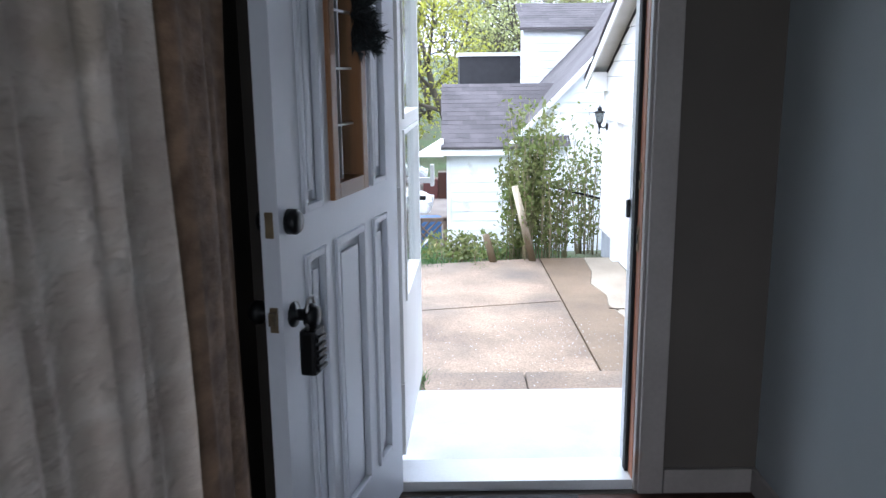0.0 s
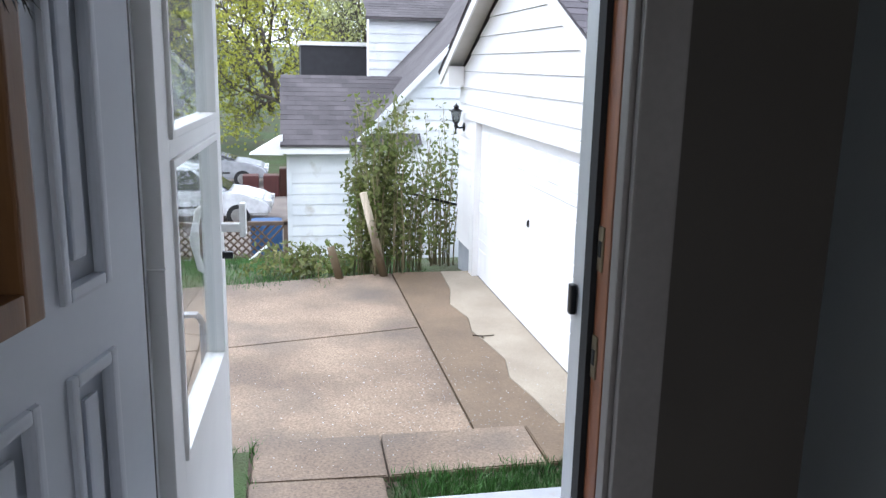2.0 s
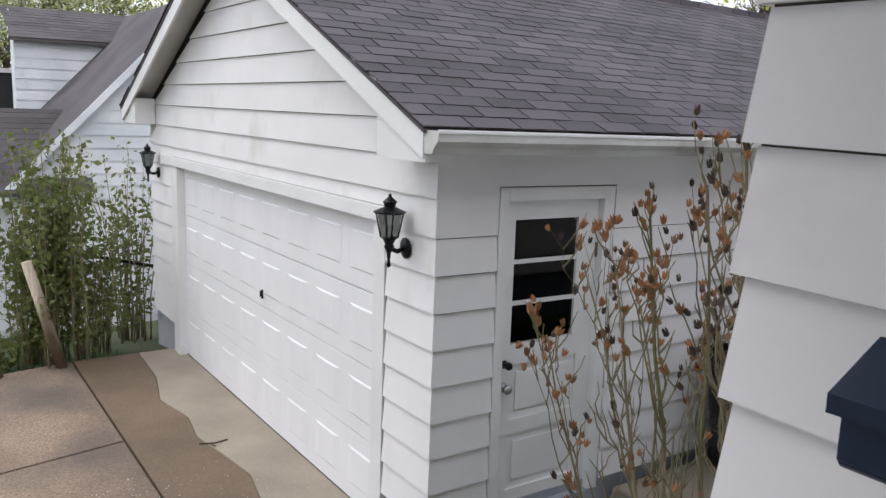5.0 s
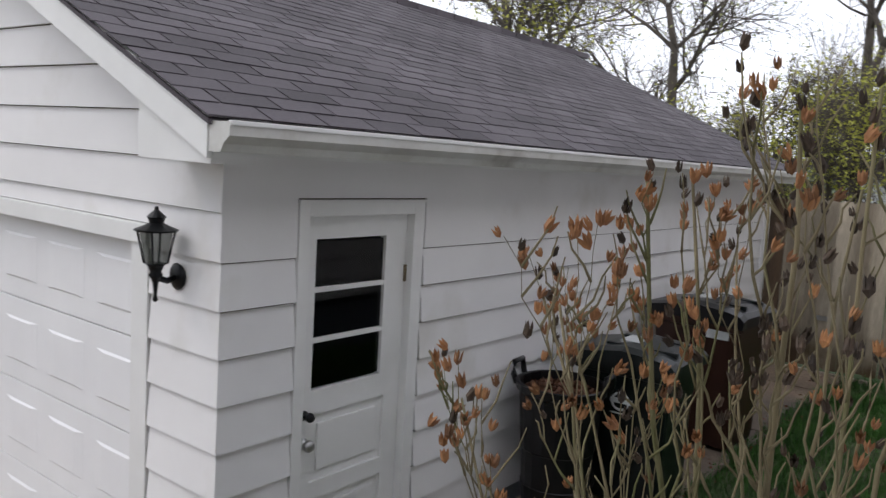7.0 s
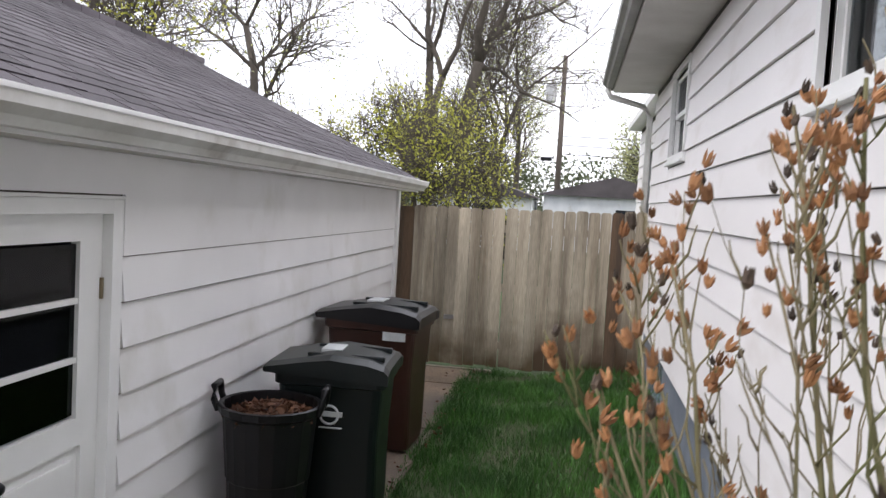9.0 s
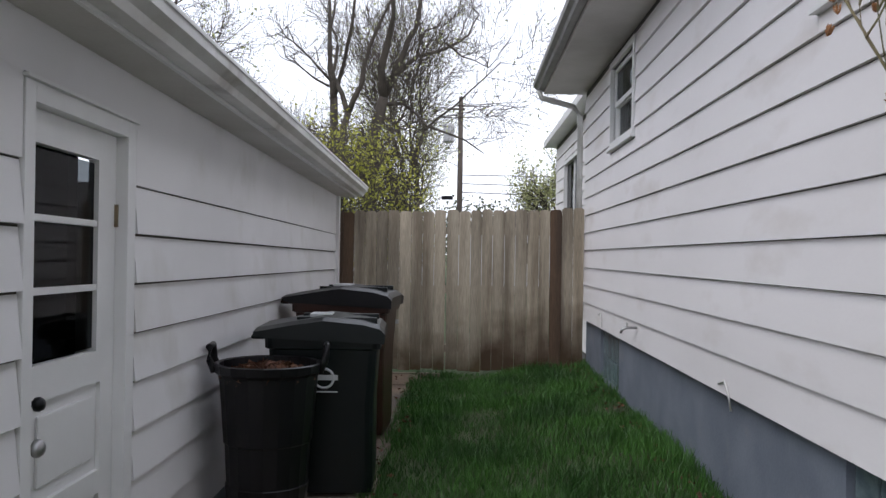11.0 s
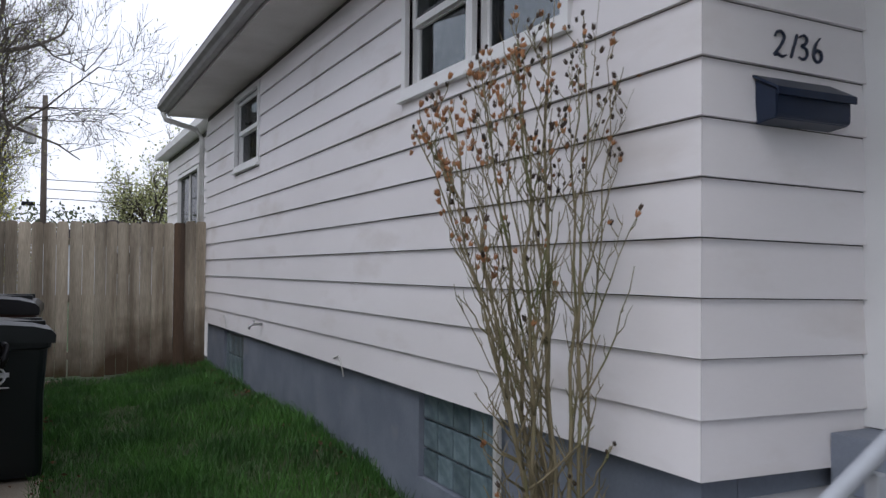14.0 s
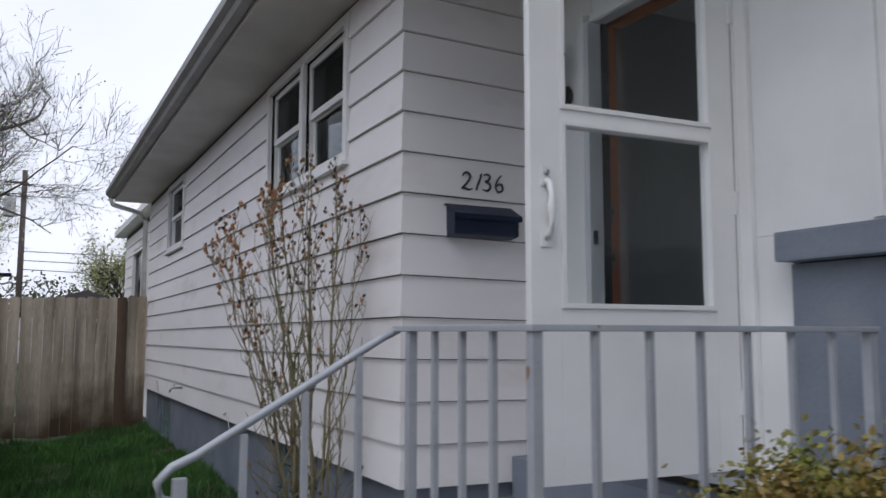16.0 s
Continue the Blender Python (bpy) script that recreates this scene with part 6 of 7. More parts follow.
sb["kind"] = "stuff"
v, f = leaf_quads(cs, 0.020, rng)
sv = obj("foliage", v, f, M_SHRUB, shrub, "small yellow-green and red-tinged leaves")
sv["kind"] = "stuff"


# ---- grass ----
def grass(name, areas, per, rng, hmin=0.04, hmax=0.09, blocked=()):
    vs, fs = [], []
    for x0, x1, y0, y1 in areas:
        for _ in range(int((x1 - x0) * (y1 - y0) * per)):
            x, y = rng.uniform(x0, x1), rng.uniform(y0, y1)
            if any(a < x < b and c < y < d for a, b, c, d in blocked):
                continue
            t = noise.noise(Vector((x * 1.7, y * 1.7, 3)))
            if rng.random() < 0.25 - t * 0.9:
                continue
            z = ground_height(x, y) - 0.004
            h = rng.uniform(hmin, hmax) * (1 + t * 0.8)
            a = rng.uniform(0, 2 * math.pi)
            w = rng.uniform(0.0022, 0.0042)
            lx, ly = rng.gauss(0, 0.35) * h, rng.gauss(0, 0.35) * h
            o = len(vs)
            ca, sa = math.cos(a) * w, math.sin(a) * w
            vs += [(x - ca, y - sa, z), (x + ca, y + sa, z), (x + lx * 0.4 + ca * 0.7, y + ly * 0.4 + sa * 0.7, z + h * 0.6), (x + lx * 0.4 - ca * 0.7, y + ly * 0.4 - sa * 0.7, z + h * 0.6), (x + lx, y + ly, z + h)]
            fs += [(o, o + 1, o + 2, o + 3), (o + 3, o + 2, o + 4)]
    return tagged(obj(name, vs, fs, M_GRASS), "thick uneven green lawn grass between the buildings", "grass", kind="stuff")


grass("grass", [(2.3, 4.4, 4.42, 6.50), (4.4, 11.76, 4.38, 6.40), (0.2, 1.52, 5.12, 7.06)], 4200, random.Random(31), 0.045, 0.10, [(0.6, 3.0, 3.5, 5.12), (1.4, 2.33, 5.0, 7.0), (3.02, 3.42, 4.5, 4.9)])
grass("verge_grass", [(-3.5, 2.3, 11.5, 16.5), (2.3, 3.6, 12.2, 16.5)], 500, random.Random(32), 0.05, 0.13)
grass("rough_tufts", [(1.50, 1.56, 6.4, 7.05), (3.0, 4.4, 6.42, 6.56), (11.64, 11.76, 4.4, 6.1), (4.4, 11.8, 6.33, 6.42), (3.1, 11.8, 4.36, 4.44)], 3000, random.Random(33), 0.05, 0.13)
rng = random.Random(8)
cs = [(rng.uniform(3.2, 11.8), 4.42 + abs(rng.gauss(0, 0.10)), None) for _ in range(260)]
cs = [(x, y, ground_height(x, y) + 0.03) for x, y, _ in cs]
cs += [(rng.uniform(6.0, 11.7), 6.36 + rng.gauss(0, 0.08), WZ + 0.012) for _ in range(120)]
v, f = leaf_quads(cs, 0.035, rng, 0.9)
tagged(obj("fallen_leaves", v, f, M_LEAVES), "scattered dry leaf scraps on lawn and concrete", "fallen leaves", kind="stuff")
cs = [(rng.uniform(-1.0, 4.0), rng.uniform(6.52, 8.8), DZ + 0.005) for _ in range(900)]
cs = [(x, y, (WZ + 0.004) if y < 7.05 else z) for x, y, z in cs if not (y < 7.05 and (x < 1.53 or x > 3.65))]
cs += [(rng.gauss(2.9, 0.35), rng.uniform(7.1, 9.2), DZ + 0.005) for _ in range(420)]
v, f = leaf_quads(cs, 0.012, rng, 0.97)
tagged(obj("pale_petals", v, f, M_DECAL), "tiny pale petals and grit on the concrete", "petals", kind="stuff")
tw = tubes("twig", [([(3.55, 9.55, DZ + 0.008), (3.65, 9.50, DZ + 0.012), (3.76, 9.53, DZ + 0.008)], 0.006), ([(3.62, 9.51, DZ + 0.009), (3.64, 9.44, DZ + 0.01)], 0.004)], M_SOIL, None, "", 5)
tagged(tw, "small dark twig lying on the driveway", "twig")


# ---- tall shoots by the driveway ----
def shoots(at, spread, count, hmax, label, seed, leaves=30):
    rng = random.Random(seed)
    t = thing("tall_shrub", (*at, ground_height(*at)), label, "tall shrub")
    lines, cs = [], []
    for i in range(count):
        x, y = rng.gauss(0, spread[0]), rng.gauss(0, spread[1])
        h = hmax * rng.uniform(0.55, 1.0)
        lean = Vector((rng.gauss(0, 0.10), rng.gauss(0, 0.10), 0))
        pts = [Vector((x, y, 0)) + lean * (u * u * h) + Vector((rng.gauss(0, 0.015), rng.gauss(0, 0.015), u * h)) for u in (0, 0.25, 0.5, 0.75, 1)]
        lines.append((pts, [0.011, 0.009, 0.007, 0.005, 0.002]))
        for k in range(leaves):
            u = rng.uniform(0.15, 1)
            j = min(3, int(u * 4))
            p = pts[j].lerp(pts[j + 1], u * 4 - j)
            cs.append(p + Vector((rng.gauss(0, 0.07), rng.gauss(0, 0.07), rng.gauss(0, 0.05))))
    tubes("stem_growth", lines, M_BARK, t, "", 5)["kind"] = "stuff"
    v, f = leaf_quads(cs, 0.078, rng)
    o = obj("foliage", v, f, M_VINE, t, "thin yellow-green spring leaves")
    o["kind"] = "stuff"


shoots((2.95, 12.5), (0.15, 0.25), 44, 2.35, "tall clump of upright shoots with small green leaves", 41, 95)
shoots((3.35, 12.7), (0.14, 0.2), 22, 1.9, "thin clump of leafy upright shoots", 43, 45)
shoots((3.95, 13.4), (0.10, 0.2), 20, 2.3, "narrow clump of upright shoots beside the garage", 42, 45)
shoots((2.2, 12.6), (0.35, 0.22), 34, 0.42, "low tangle of leafy weeds at the driveway edge", 44, 30)
for x, y, h, l in ((2.98, 12.0, 1.12, 0.27), (2.42, 11.95, 0.45, 0.12)):
    s = tubes("old_stake", [([(x, y, ground_height(x, y)), (x - l, y + 0.05, ground_height(x, y) + h)], [0.055, 0.05])], M_FENCE, None, "", 7)
    tagged(s, "grey leaning weathered wooden stake", "stake")
s = tubes("fallen_pole", [([(3.1, 13.2, 0.05), (4.6, 13.4, -0.35)], 0.02)], M_BLACK, None, "", 7)
tagged(s, "dark thin pole leaning through the shrubs", "pole")


# ---- neighbouring buildings ----
def neighbour_house():
    h = thing("neighbour_garage", (0, 0, 0), "old white-sided outbuilding with brown shingled roof", "outbuilding")
    zs = [-2.3 + 0.2 * k for k in range(32)]
    w1 = boxes("wall", [((1.85, 17.5, -2.5), (3.2, 17.6, 0.12)), ((1.85, 17.6, -2.5), (1.95, 21.0, 0.12))], M_OLD, h)
    siding(w1, (1.85, 17.5, 0), (1, 0, 0), (0, -1, 0), 1.3, [z for z in zs if z < 0.05] + [0.1], M_OLD)
    boxes("corner_board", [((1.81, 17.46, -2.4), (1.90, 17.52, 0.1)), ((3.12, 17.40, -2.4), (3.19, 17.47, 0.3))], M_OLD, h)
    w2 = prism_y("gable_wall", [(3.15, -2.6), (9.0, -2.6), (9.0, 0.6), (6.1, 3.3), (3.15, 0.35)], 17.44, 17.56, M_OLD, h)
    siding(w2, (3.15, 17.44, 0), (1, 0, 0), (0, -1, 0), 5.8, zs, M_OLD, (), [(1.0, -1, 0.35), (-0.93, -1, 6.05)])
    boxes("eave_board", [((1.72, 17.18, 0.08), (3.1, 17.22, 0.24))], M_TRIM, h)
    obj("eave_return", [(1.15, 17.22, 0.06), (1.75, 17.22, 0.05), (1.75, 17.22, 0.42), (1.15, 17.6, 0.06), (1.75, 17.6, 0.05), (1.75, 17.6, 0.42)], [(0, 1, 2), (5, 4, 3), (0, 3, 4, 1), (0, 2, 5, 3), (1, 4, 5, 2)], M_TRIM, h)
    r1 = obj("roof", [(1.70, 17.15, 0.24), (3.6, 17.15, 0.24), (5.0, 19.0, 1.47), (1.78, 19.0, 1.45), (1.70, 17.15, 0.20), (3.6, 17.15, 0.20), (5.0, 19.0, 1.43), (1.78, 19.0, 1.41)], [(0, 1, 2, 3), (7, 6, 5, 4), (0, 4, 5, 1), (0, 3, 7, 4), (3, 2, 6, 7)], M_ROOF2, h)
    shingles(r1, 1.71, 4.3, 17.14, 0.245, 18.99, 1.46, M_ROOF2, 0, 0.30, 0.15)
    # left slope and rake of the main gable
    a, b = (3.05, 0.30), (6.1, 3.42)
    obj("roof", [(a[0], 17.25, a[1]), (b[0], 17.25, b[1]), (b[0], 26, b[1]), (a[0], 26, a[1]), (a[0], 17.25, a[1] - 0.1), (b[0], 17.25, b[1] - 0.1), (b[0], 26, b[1] - 0.1), (a[0], 26, a[1] - 0.1)],
        [(0, 1, 2, 3), (4, 7, 6, 5), (0, 4, 5, 1), (0, 3, 7, 4), (2, 1, 5, 6)], M_ROOF2, h)
    obj("roof", [(9.1, 17.25, 0.5), (b[0], 17.25, b[1]), (b[0], 26, b[1]), (9.1, 26, 0.5)], [(0, 3, 2, 1)], M_ROOF2, h)
    prism_y("rake_board", [(3.05, 0.16), (6.1, 3.28), (6.1, 3.42), (3.05, 0.30)], 17.22, 17.26, M_OLD, h, "pale weathered rake board")
    dw = boxes("wall", [((3.75, 21.5, 1.0), (7.5, 22.0, 2.78))], M_OLD, h)
    siding(dw, (3.75, 21.5, 0), (1, 0, 0), (0, -1, 0), 3.75, [1.0 + 0.2 * k for k in range(9)] + [2.75], M_OLD)
    r3 = obj("roof", [(3.65, 21.3, 2.76), (7.6, 21.3, 2.76), (7.6, 23.0, 3.46), (3.9, 23.0, 3.46), (3.65, 21.3, 2.70), (7.6, 21.3, 2.70), (7.6, 23.0, 3.40), (3.9, 23.0, 3.40)], [(0, 1, 2, 3), (7, 6, 5, 4), (0, 4, 5, 1), (0, 3, 7, 4), (3, 2, 6, 7)], M_ROOF2, h)
    shingles(r3, 3.68, 7.5, 21.29, 2.765, 22.98, 3.465, M_ROOF2, 0, 0.30, 0.17)
    barn = thing("dark_barn", (0, 0, 0), "dark grey barn wall with a pale roof edge", "barn")
    boxes("wall", [((2.25, 24.0, -2.5), (4.4, 26.0, 2.15))], M_BLKWALL, barn)
    boxes("roof_edge", [((2.2, 23.95, 2.152), (4.4, 26.0, 2.25))], M_TRIM, barn)


def prism_y(name, poly, y0, y1, material, parent, label=""):
    n = len(poly)
    vs = [(x, y0, z) for x, z in poly] + [(x, y1, z) for x, z in poly]
    return obj(name, vs, [tuple(range(n)), tuple(range(2 * n - 1, n - 1, -1))] + [(i, n + i, n + (i + 1) % n, (i + 1) % n) for i in range(n)], material, parent, label)


neighbour_house()


def car(at, rz, material, label, van):
    """A parked car from its side profile, with glasshouse, wheels and lamps; the nose is at +x."""
    t = thing("car", at, label, "car", rz=rz)
    H = 1.72 if van else 1.42
    body = [(-2.3, 0.35), (-2.35, 0.75), (-2.3, 1.0), (0.9 if van else 0.8, 1.0), (1.6, 0.93), (2.2, 0.78), (2.38, 0.6), (2.35, 0.32), (-2.2, 0.28)]
    bm = bmesh.new()
    lo = [bm.verts.new((x, -0.88, z)) for x, z in body]
    hi = [bm.verts.new((x, 0.88, z)) for x, z in body]
    n = len(body)
    bm.faces.new(lo)
    bm.faces.new(hi[::-1])
    for i in range(n):
        bm.faces.new((lo[i], hi[i], hi[(i + 1) % n], lo[(i + 1) % n]))
    bmesh.ops.bevel(bm, geom=list(bm.edges), offset=0.07, segments=3, affect="EDGES")
    part("body", bm, material, t)
    cab = [(-2.25, 1.0), (-2.1, H - 0.05), (-1.6, H), (-0.3, H), (0.25 if van else 0.1, H - 0.12), (1.15 if van else 0.95, 1.0)]
    bm = bmesh.new()
    lo = [bm.verts.new((x, -0.82 + (z - 1) * 0.18, z)) for x, z in cab]
    hi = [bm.verts.new((x, 0.82 - (z - 1) * 0.18, z)) for x, z in cab]
    n = len(cab)
    bm.faces.new(lo)
    bm.faces.new(hi[::-1])
    for i in range(n):
        bm.faces.new((lo[i], hi[i], hi[(i + 1) % n], lo[(i + 1) % n]))
    bmesh.ops.bevel(bm, geom=list(bm.edges), offset=0.05, segments=2, affect="EDGES")
    part("cabin", bm, material, t)
    for x0, x1, x2, x3 in ((-1.95, -1.95, -1.1, -1.1), (-1.02, -1.02, -0.35, -0.2), (-0.22, -0.25, 0.2, 0.85)):
        for sy in (-1, 1):
            z1 = H - 0.14
            vs = [(x0, sy * 0.835, 1.04), (x3, sy * 0.835, 1.04), (x2, sy * (0.835 - (z1 - 1) * 0.17), z1), (x1, sy * (0.835 - (z1 - 1) * 0.17), z1)]
            obj("side_window", vs + [(x, y - sy * 0.02, z) for x, y, z in vs], [(0, 1, 2, 3), (7, 6, 5, 4), (0, 4, 5, 1), (1, 5, 6, 2), (2, 6, 7, 3), (3, 7, 4, 0)], M_CARGLASS, t)
    vs = [(1.20, -0.66, 1.03), (1.20, 0.66, 1.03), (0.34, 0.56, H - 0.14), (0.34, -0.56, H - 0.14)]
    obj("windscreen", vs + [(x - 0.03, y, z - 0.02) for x, y, z in vs], [(0, 1, 2, 3), (7, 6, 5, 4), (0, 4, 5, 1), (1, 5, 6, 2), (2, 6, 7, 3), (3, 7, 4, 0)], M_CARGLASS, t)
    for x in (-1.45, 1.45):
        for sy in (-1, 1):
            m = Matrix.Translation((x, sy * 0.80, 0.32)) @ Matrix.Rotation(radians(90), 4, "X")
            bm = bmesh.new()
            lathe(bm, [(0.20, -0.10), (0.31, -0.10), (0.325, -0.06), (0.325, 0.06), (0.31, 0.10), (0.20, 0.10)], 20, m)
            w = part("wheel", bm, M_TYRE, t)
            bm = bmesh.new()
            lathe(bm, [(0.02, -0.112), (0.19, -0.108), (0.20, -0.095), (0.20, 0.095), (0.19, 0.108), (0.02, 0.112)], 14, m)
            part("rim", bm, M_STEEL, w, "silver wheel rim")
    for sy in (-1, 1):
        boxes("head_lamp", [((2.2, sy * 0.62 - 0.13, 0.58), (2.39, sy * 0.62 + 0.13, 0.72))], M_DECAL, t, "pale head lamp", 0.02)
    boxes("side_strip", [((-2.2, -0.90, 0.52), (1.0, -0.875, 0.58))], M_TYRE, t, "dark side strip")


car((-0.95, 26.6, ground_height(0, 26.6)), -3, M_CARW, "white parked minivan on the gravel lot", True)
car((-1.2, 34.2, ground_height(0, 34.2)), 0, M_CARD, "silver parked car at the back of the lot", False)
for i, x in enumerate((0.35, 1.05, 1.6)):
    b = boxes("dumped_bin", [((x, 31.0, ground_height(x, 31)), (x + 0.55, 31.6, ground_height(x, 31) + (0.75 if i < 2 else 1.0)))], M_MAROON if i < 2 else M_BIN_BR, None, "", 0.05)
    tagged(b, "maroon plastic bin standing on the lot", "bin", "bins on the lot")
lot = [(x, y, ground_height(x, y) + 0.02) for y in np.linspace(21.5, 37, 12) for x in np.linspace(-14, 9, 8)]
tagged(obj("gravel_lot", lot, [(j * 8 + i, j * 8 + i + 1, j * 8 + i + 9, j * 8 + i + 8) for j in range(11) for i in range(7)], M_ASPH), "grey-brown gravel lot behind the outbuilding", "gravel lot", kind="structure")

lat = thing("lattice_fence", (0, 0, 0), "low brown lattice fence on a timber base", "lattice fence")
LY, LZ0, LZ1 = 19.0, -2.22, -1.58
lines = []
for k in range(-6, 34):
    x = -3.2 + k * 0.16
    for sgn in (1, -1):
        p, q = (x, LY, LZ0), (x + sgn * (LZ1 - LZ0), LY + 0.01 * sgn, LZ1)
        if min(p[0], q[0]) > -3.3 and max(p[0], q[0]) < 1.85:
            lines.append(([p, q], 0.02))
ob_l = tubes("lattice_slats", lines, M_LATT, lat, "", 4, False)
ob_l["kind"] = "stuff"
boxes("rail", [((-3.3, LY - 0.05, LZ1), (1.85, LY + 0.05, LZ1 + 0.08))], M_LATT, lat, "", 0.01)
boxes("rail", [((-3.3, LY - 0.05, LZ0 - 0.1), (1.85, LY + 0.05, LZ0))], M_LATT, lat, "", 0.01)
for x in (-3.3, -1.6, 0.1, 1.78):
    boxes("post", [((x - 0.05, LY - 0.05, -2.9), (x + 0.05, LY + 0.05, LZ1 + 0.1))], M_LATT, lat, "", 0.01)
boxes("timber_base", [((-3.3, LY - 0.12, -2.9), (1.8, LY - 0.055, LZ0 - 0.12))], M_STONE, lat)
tagged(tubes("marker_stick", [([(1.60, 17.6, -2.4), (1.56, 17.6, -1.72)], 0.035)], M_YEL, None, "", 6), "short yellowed painted stick in the grass", "stick")
tagged(tubes("leaning_pipe", [([(0.9, 17.7, -2.15), (1.45, 17.9, -1.75)], 0.025), ([(-0.4, 17.7, -2.2), (0.9, 17.7, -2.15)], 0.03)], M_OLD, None, "", 6), "pale pipe leaning by the lattice", "pipe")
tp = boxes("blue_tarp", [((1.0, 20.2, -2.9), (1.7, 20.9, -1.75))], M_BLUE, None, "", 0.1)
tagged(tp, "crumpled blue tarp bundle behind the lattice", "tarp")


# ---- trees ----
def tree(at, h, spread, seed, leafmat, leaves, leafsize, label, trunk_r=0.2, first=0.25, droop=0.0, levels=4, bark=None, lean=(0, 0)):
    rng = random.Random(seed)
    t = thing("tree", at, label, "tree")
    lines, tips = [], []

    def grow(p, d, L, r, lev):
        pts, rad = [p], [r]
        n = 5 if lev < 2 else 4
        for i in range(n):
            d = (d + Vector((rng.gauss(0, 0.13), rng.gauss(0, 0.13), rng.gauss(0, 0.06) + (0.05 if lev else 0.0) - droop * lev * 0.05))).normalized()
            p = p + d * L / n
            pts.append(p)
            rad.append(r * (1 - 0.55 * (i + 1) / n))
            if lev < levels and (lev or (i + 1) / n > first):
                for _ in range(1 if lev == 0 and i < 3 else 2):
                    a = rng.uniform(0, 2 * math.pi)
                    side = d.cross(Vector((math.cos(a), math.sin(a), 0.3))).normalized()
                    nd = (d * rng.uniform(0.5, 0.9) + side * spread * rng.uniform(0.6, 1.1)).normalized()
                    if rng.random() < 0.85:
                        grow(p, nd, L * rng.uniform(0.42, 0.68), rad[-1] * 0.62, lev + 1)
        if lev >= levels - 1:
            tips.extend(pts[1:])
        lines.append((pts, rad, lev))
    grow(Vector((0, 0, 0)), Vector((lean[0], lean[1], 1)).normalized(), h * 0.62, trunk_r, 0)
    b = bark or M_TREEBARK
    tubes("trunk", [(p, r) for p, r, l in lines if l == 0], b, t, "", 9)
    for p, r, l in lines:
        if l == 1:
            tubes("limb", [(p, r)], b, t, "", 6)
    bo = tubes("branch_growth", [(p, [max(q, 0.006) for q in r]) for p, r, l in lines if l > 1], b, t, "", 4)
    bo["kind"] = "stuff"
    if leaves:
        cs = []
        for _ in range(leaves):
            p = rng.choice(tips)
            cs.append(p + Vector((rng.gauss(0, 1), rng.gauss(0, 1), rng.gauss(0, 0.8))) * (0.28 if leafsize < 0.2 else 0.6))
        v, f = leaf_quads(cs, leafsize, rng)
        o = obj("crown", v, f, leafmat, t, "sparse small spring leaves")
        o["kind"] = "stuff"


def forked_tree(at, trunk_r, limbs, seed, label):
    """A tall bare tree: dark limbs given sideways and upwards in metres from its foot, with finer shoots along them."""
    rng = random.Random(seed)
    t = thing("tree", at, label, "tree")
    twigs = []

    def shoot(p, d, L, r, lev):
        pts, n = [p], 6
        for i in range(n):
            d = (d + Vector((rng.gauss(0, 0.13), rng.gauss(0, 0.13), rng.gauss(0.05, 0.09)))).normalized()
            p = p + d * L / n
            pts.append(p)
            if lev < 3 and rng.random() < 0.5:
                side = Vector((rng.gauss(0, 1), rng.gauss(0, 1), rng.gauss(0.4, 0.6))).normalized()
                shoot(p, (d + side * 0.8).normalized(), L * rng.uniform(0.4, 0.65), max(r * 0.55, 0.006), lev + 1)
        twigs.append((pts, [max(r * (1 - 0.75 * k / n), 0.005) for k in range(n + 1)]))

    for n, (r0, r1, line) in enumerate(limbs):
        depth = 0.0 if not n else rng.uniform(-0.12, 0.12)
        pts = []
        for k in range(len(line) - 1):
            (a, b), (c, d) = line[k], line[k + 1]
            for u in (0.0, 0.5):
                pts.append(Vector((depth * (k + u) * 4, -(a + (c - a) * u), b + (d - b) * u)) + Vector([rng.gauss(0, 0.02 if k + u else 0) for _ in range(3)]))
        pts.append(Vector((depth * (len(line) - 1) * 4, -line[-1][0], line[-1][1])))
        m = len(pts) - 1
        tubes("trunk" if not n else "limb", [(pts, [r0 + (r1 - r0) * k / m for k in range(m + 1)])], M_TREEBARK, t, "", 8)
        for k in range(1 if n else 5, m + 1):
            if pts[k].z > 4.5:
                for _ in range(1 if r0 > 0.05 else 2):
                    way = (pts[k] - pts[k - 1]).normalized()
                    side = Vector((rng.gauss(0, 0.7), rng.gauss(0, 1), rng.gauss(0.6, 0.5))).normalized()
                    shoot(pts[k], (way * 0.6 + side).normalized(), rng.uniform(0.7, 1.5), 0.018, 1)
    tubes("branch_growth", twigs, M_TREEBARK, t, "", 3)["kind"] = "stuff"


# yard trees beyond the fence
forked_tree((27.8, 8.8, GZ), 0.2, [
    (0.24, 0.17, [(0.0, 0.0), (-0.05, 2.6), (0.0, 5.1), (0.32, 6.3)]),
    (0.15, 0.05, [(0.32, 6.3), (0.3, 7.2), (0.5, 8.2), (0.64, 8.6), (0.68, 10.2)]),
    (0.13, 0.05, [(0.32, 6.3), (0.68, 7.2), (1.1, 8.2), (1.4, 8.9), (1.46, 10.2)]),
    (0.09, 0.02, [(0.5, 6.9), (1.35, 7.7), (2.25, 8.05), (2.95, 8.6), (3.3, 9.4)]),
    (0.04, 0.012, [(2.25, 8.05), (2.75, 7.65), (3.6, 7.3)]),
    (0.07, 0.015, [(0.33, 6.1), (0.95, 6.1), (1.7, 5.45), (2.9, 5.0), (3.5, 4.6)]),
    (0.05, 0.015, [(1.35, 7.7), (1.6, 8.4), (2.4, 8.65)]),
], 41, "tall dark tree whose trunk forks into many bare limbs")
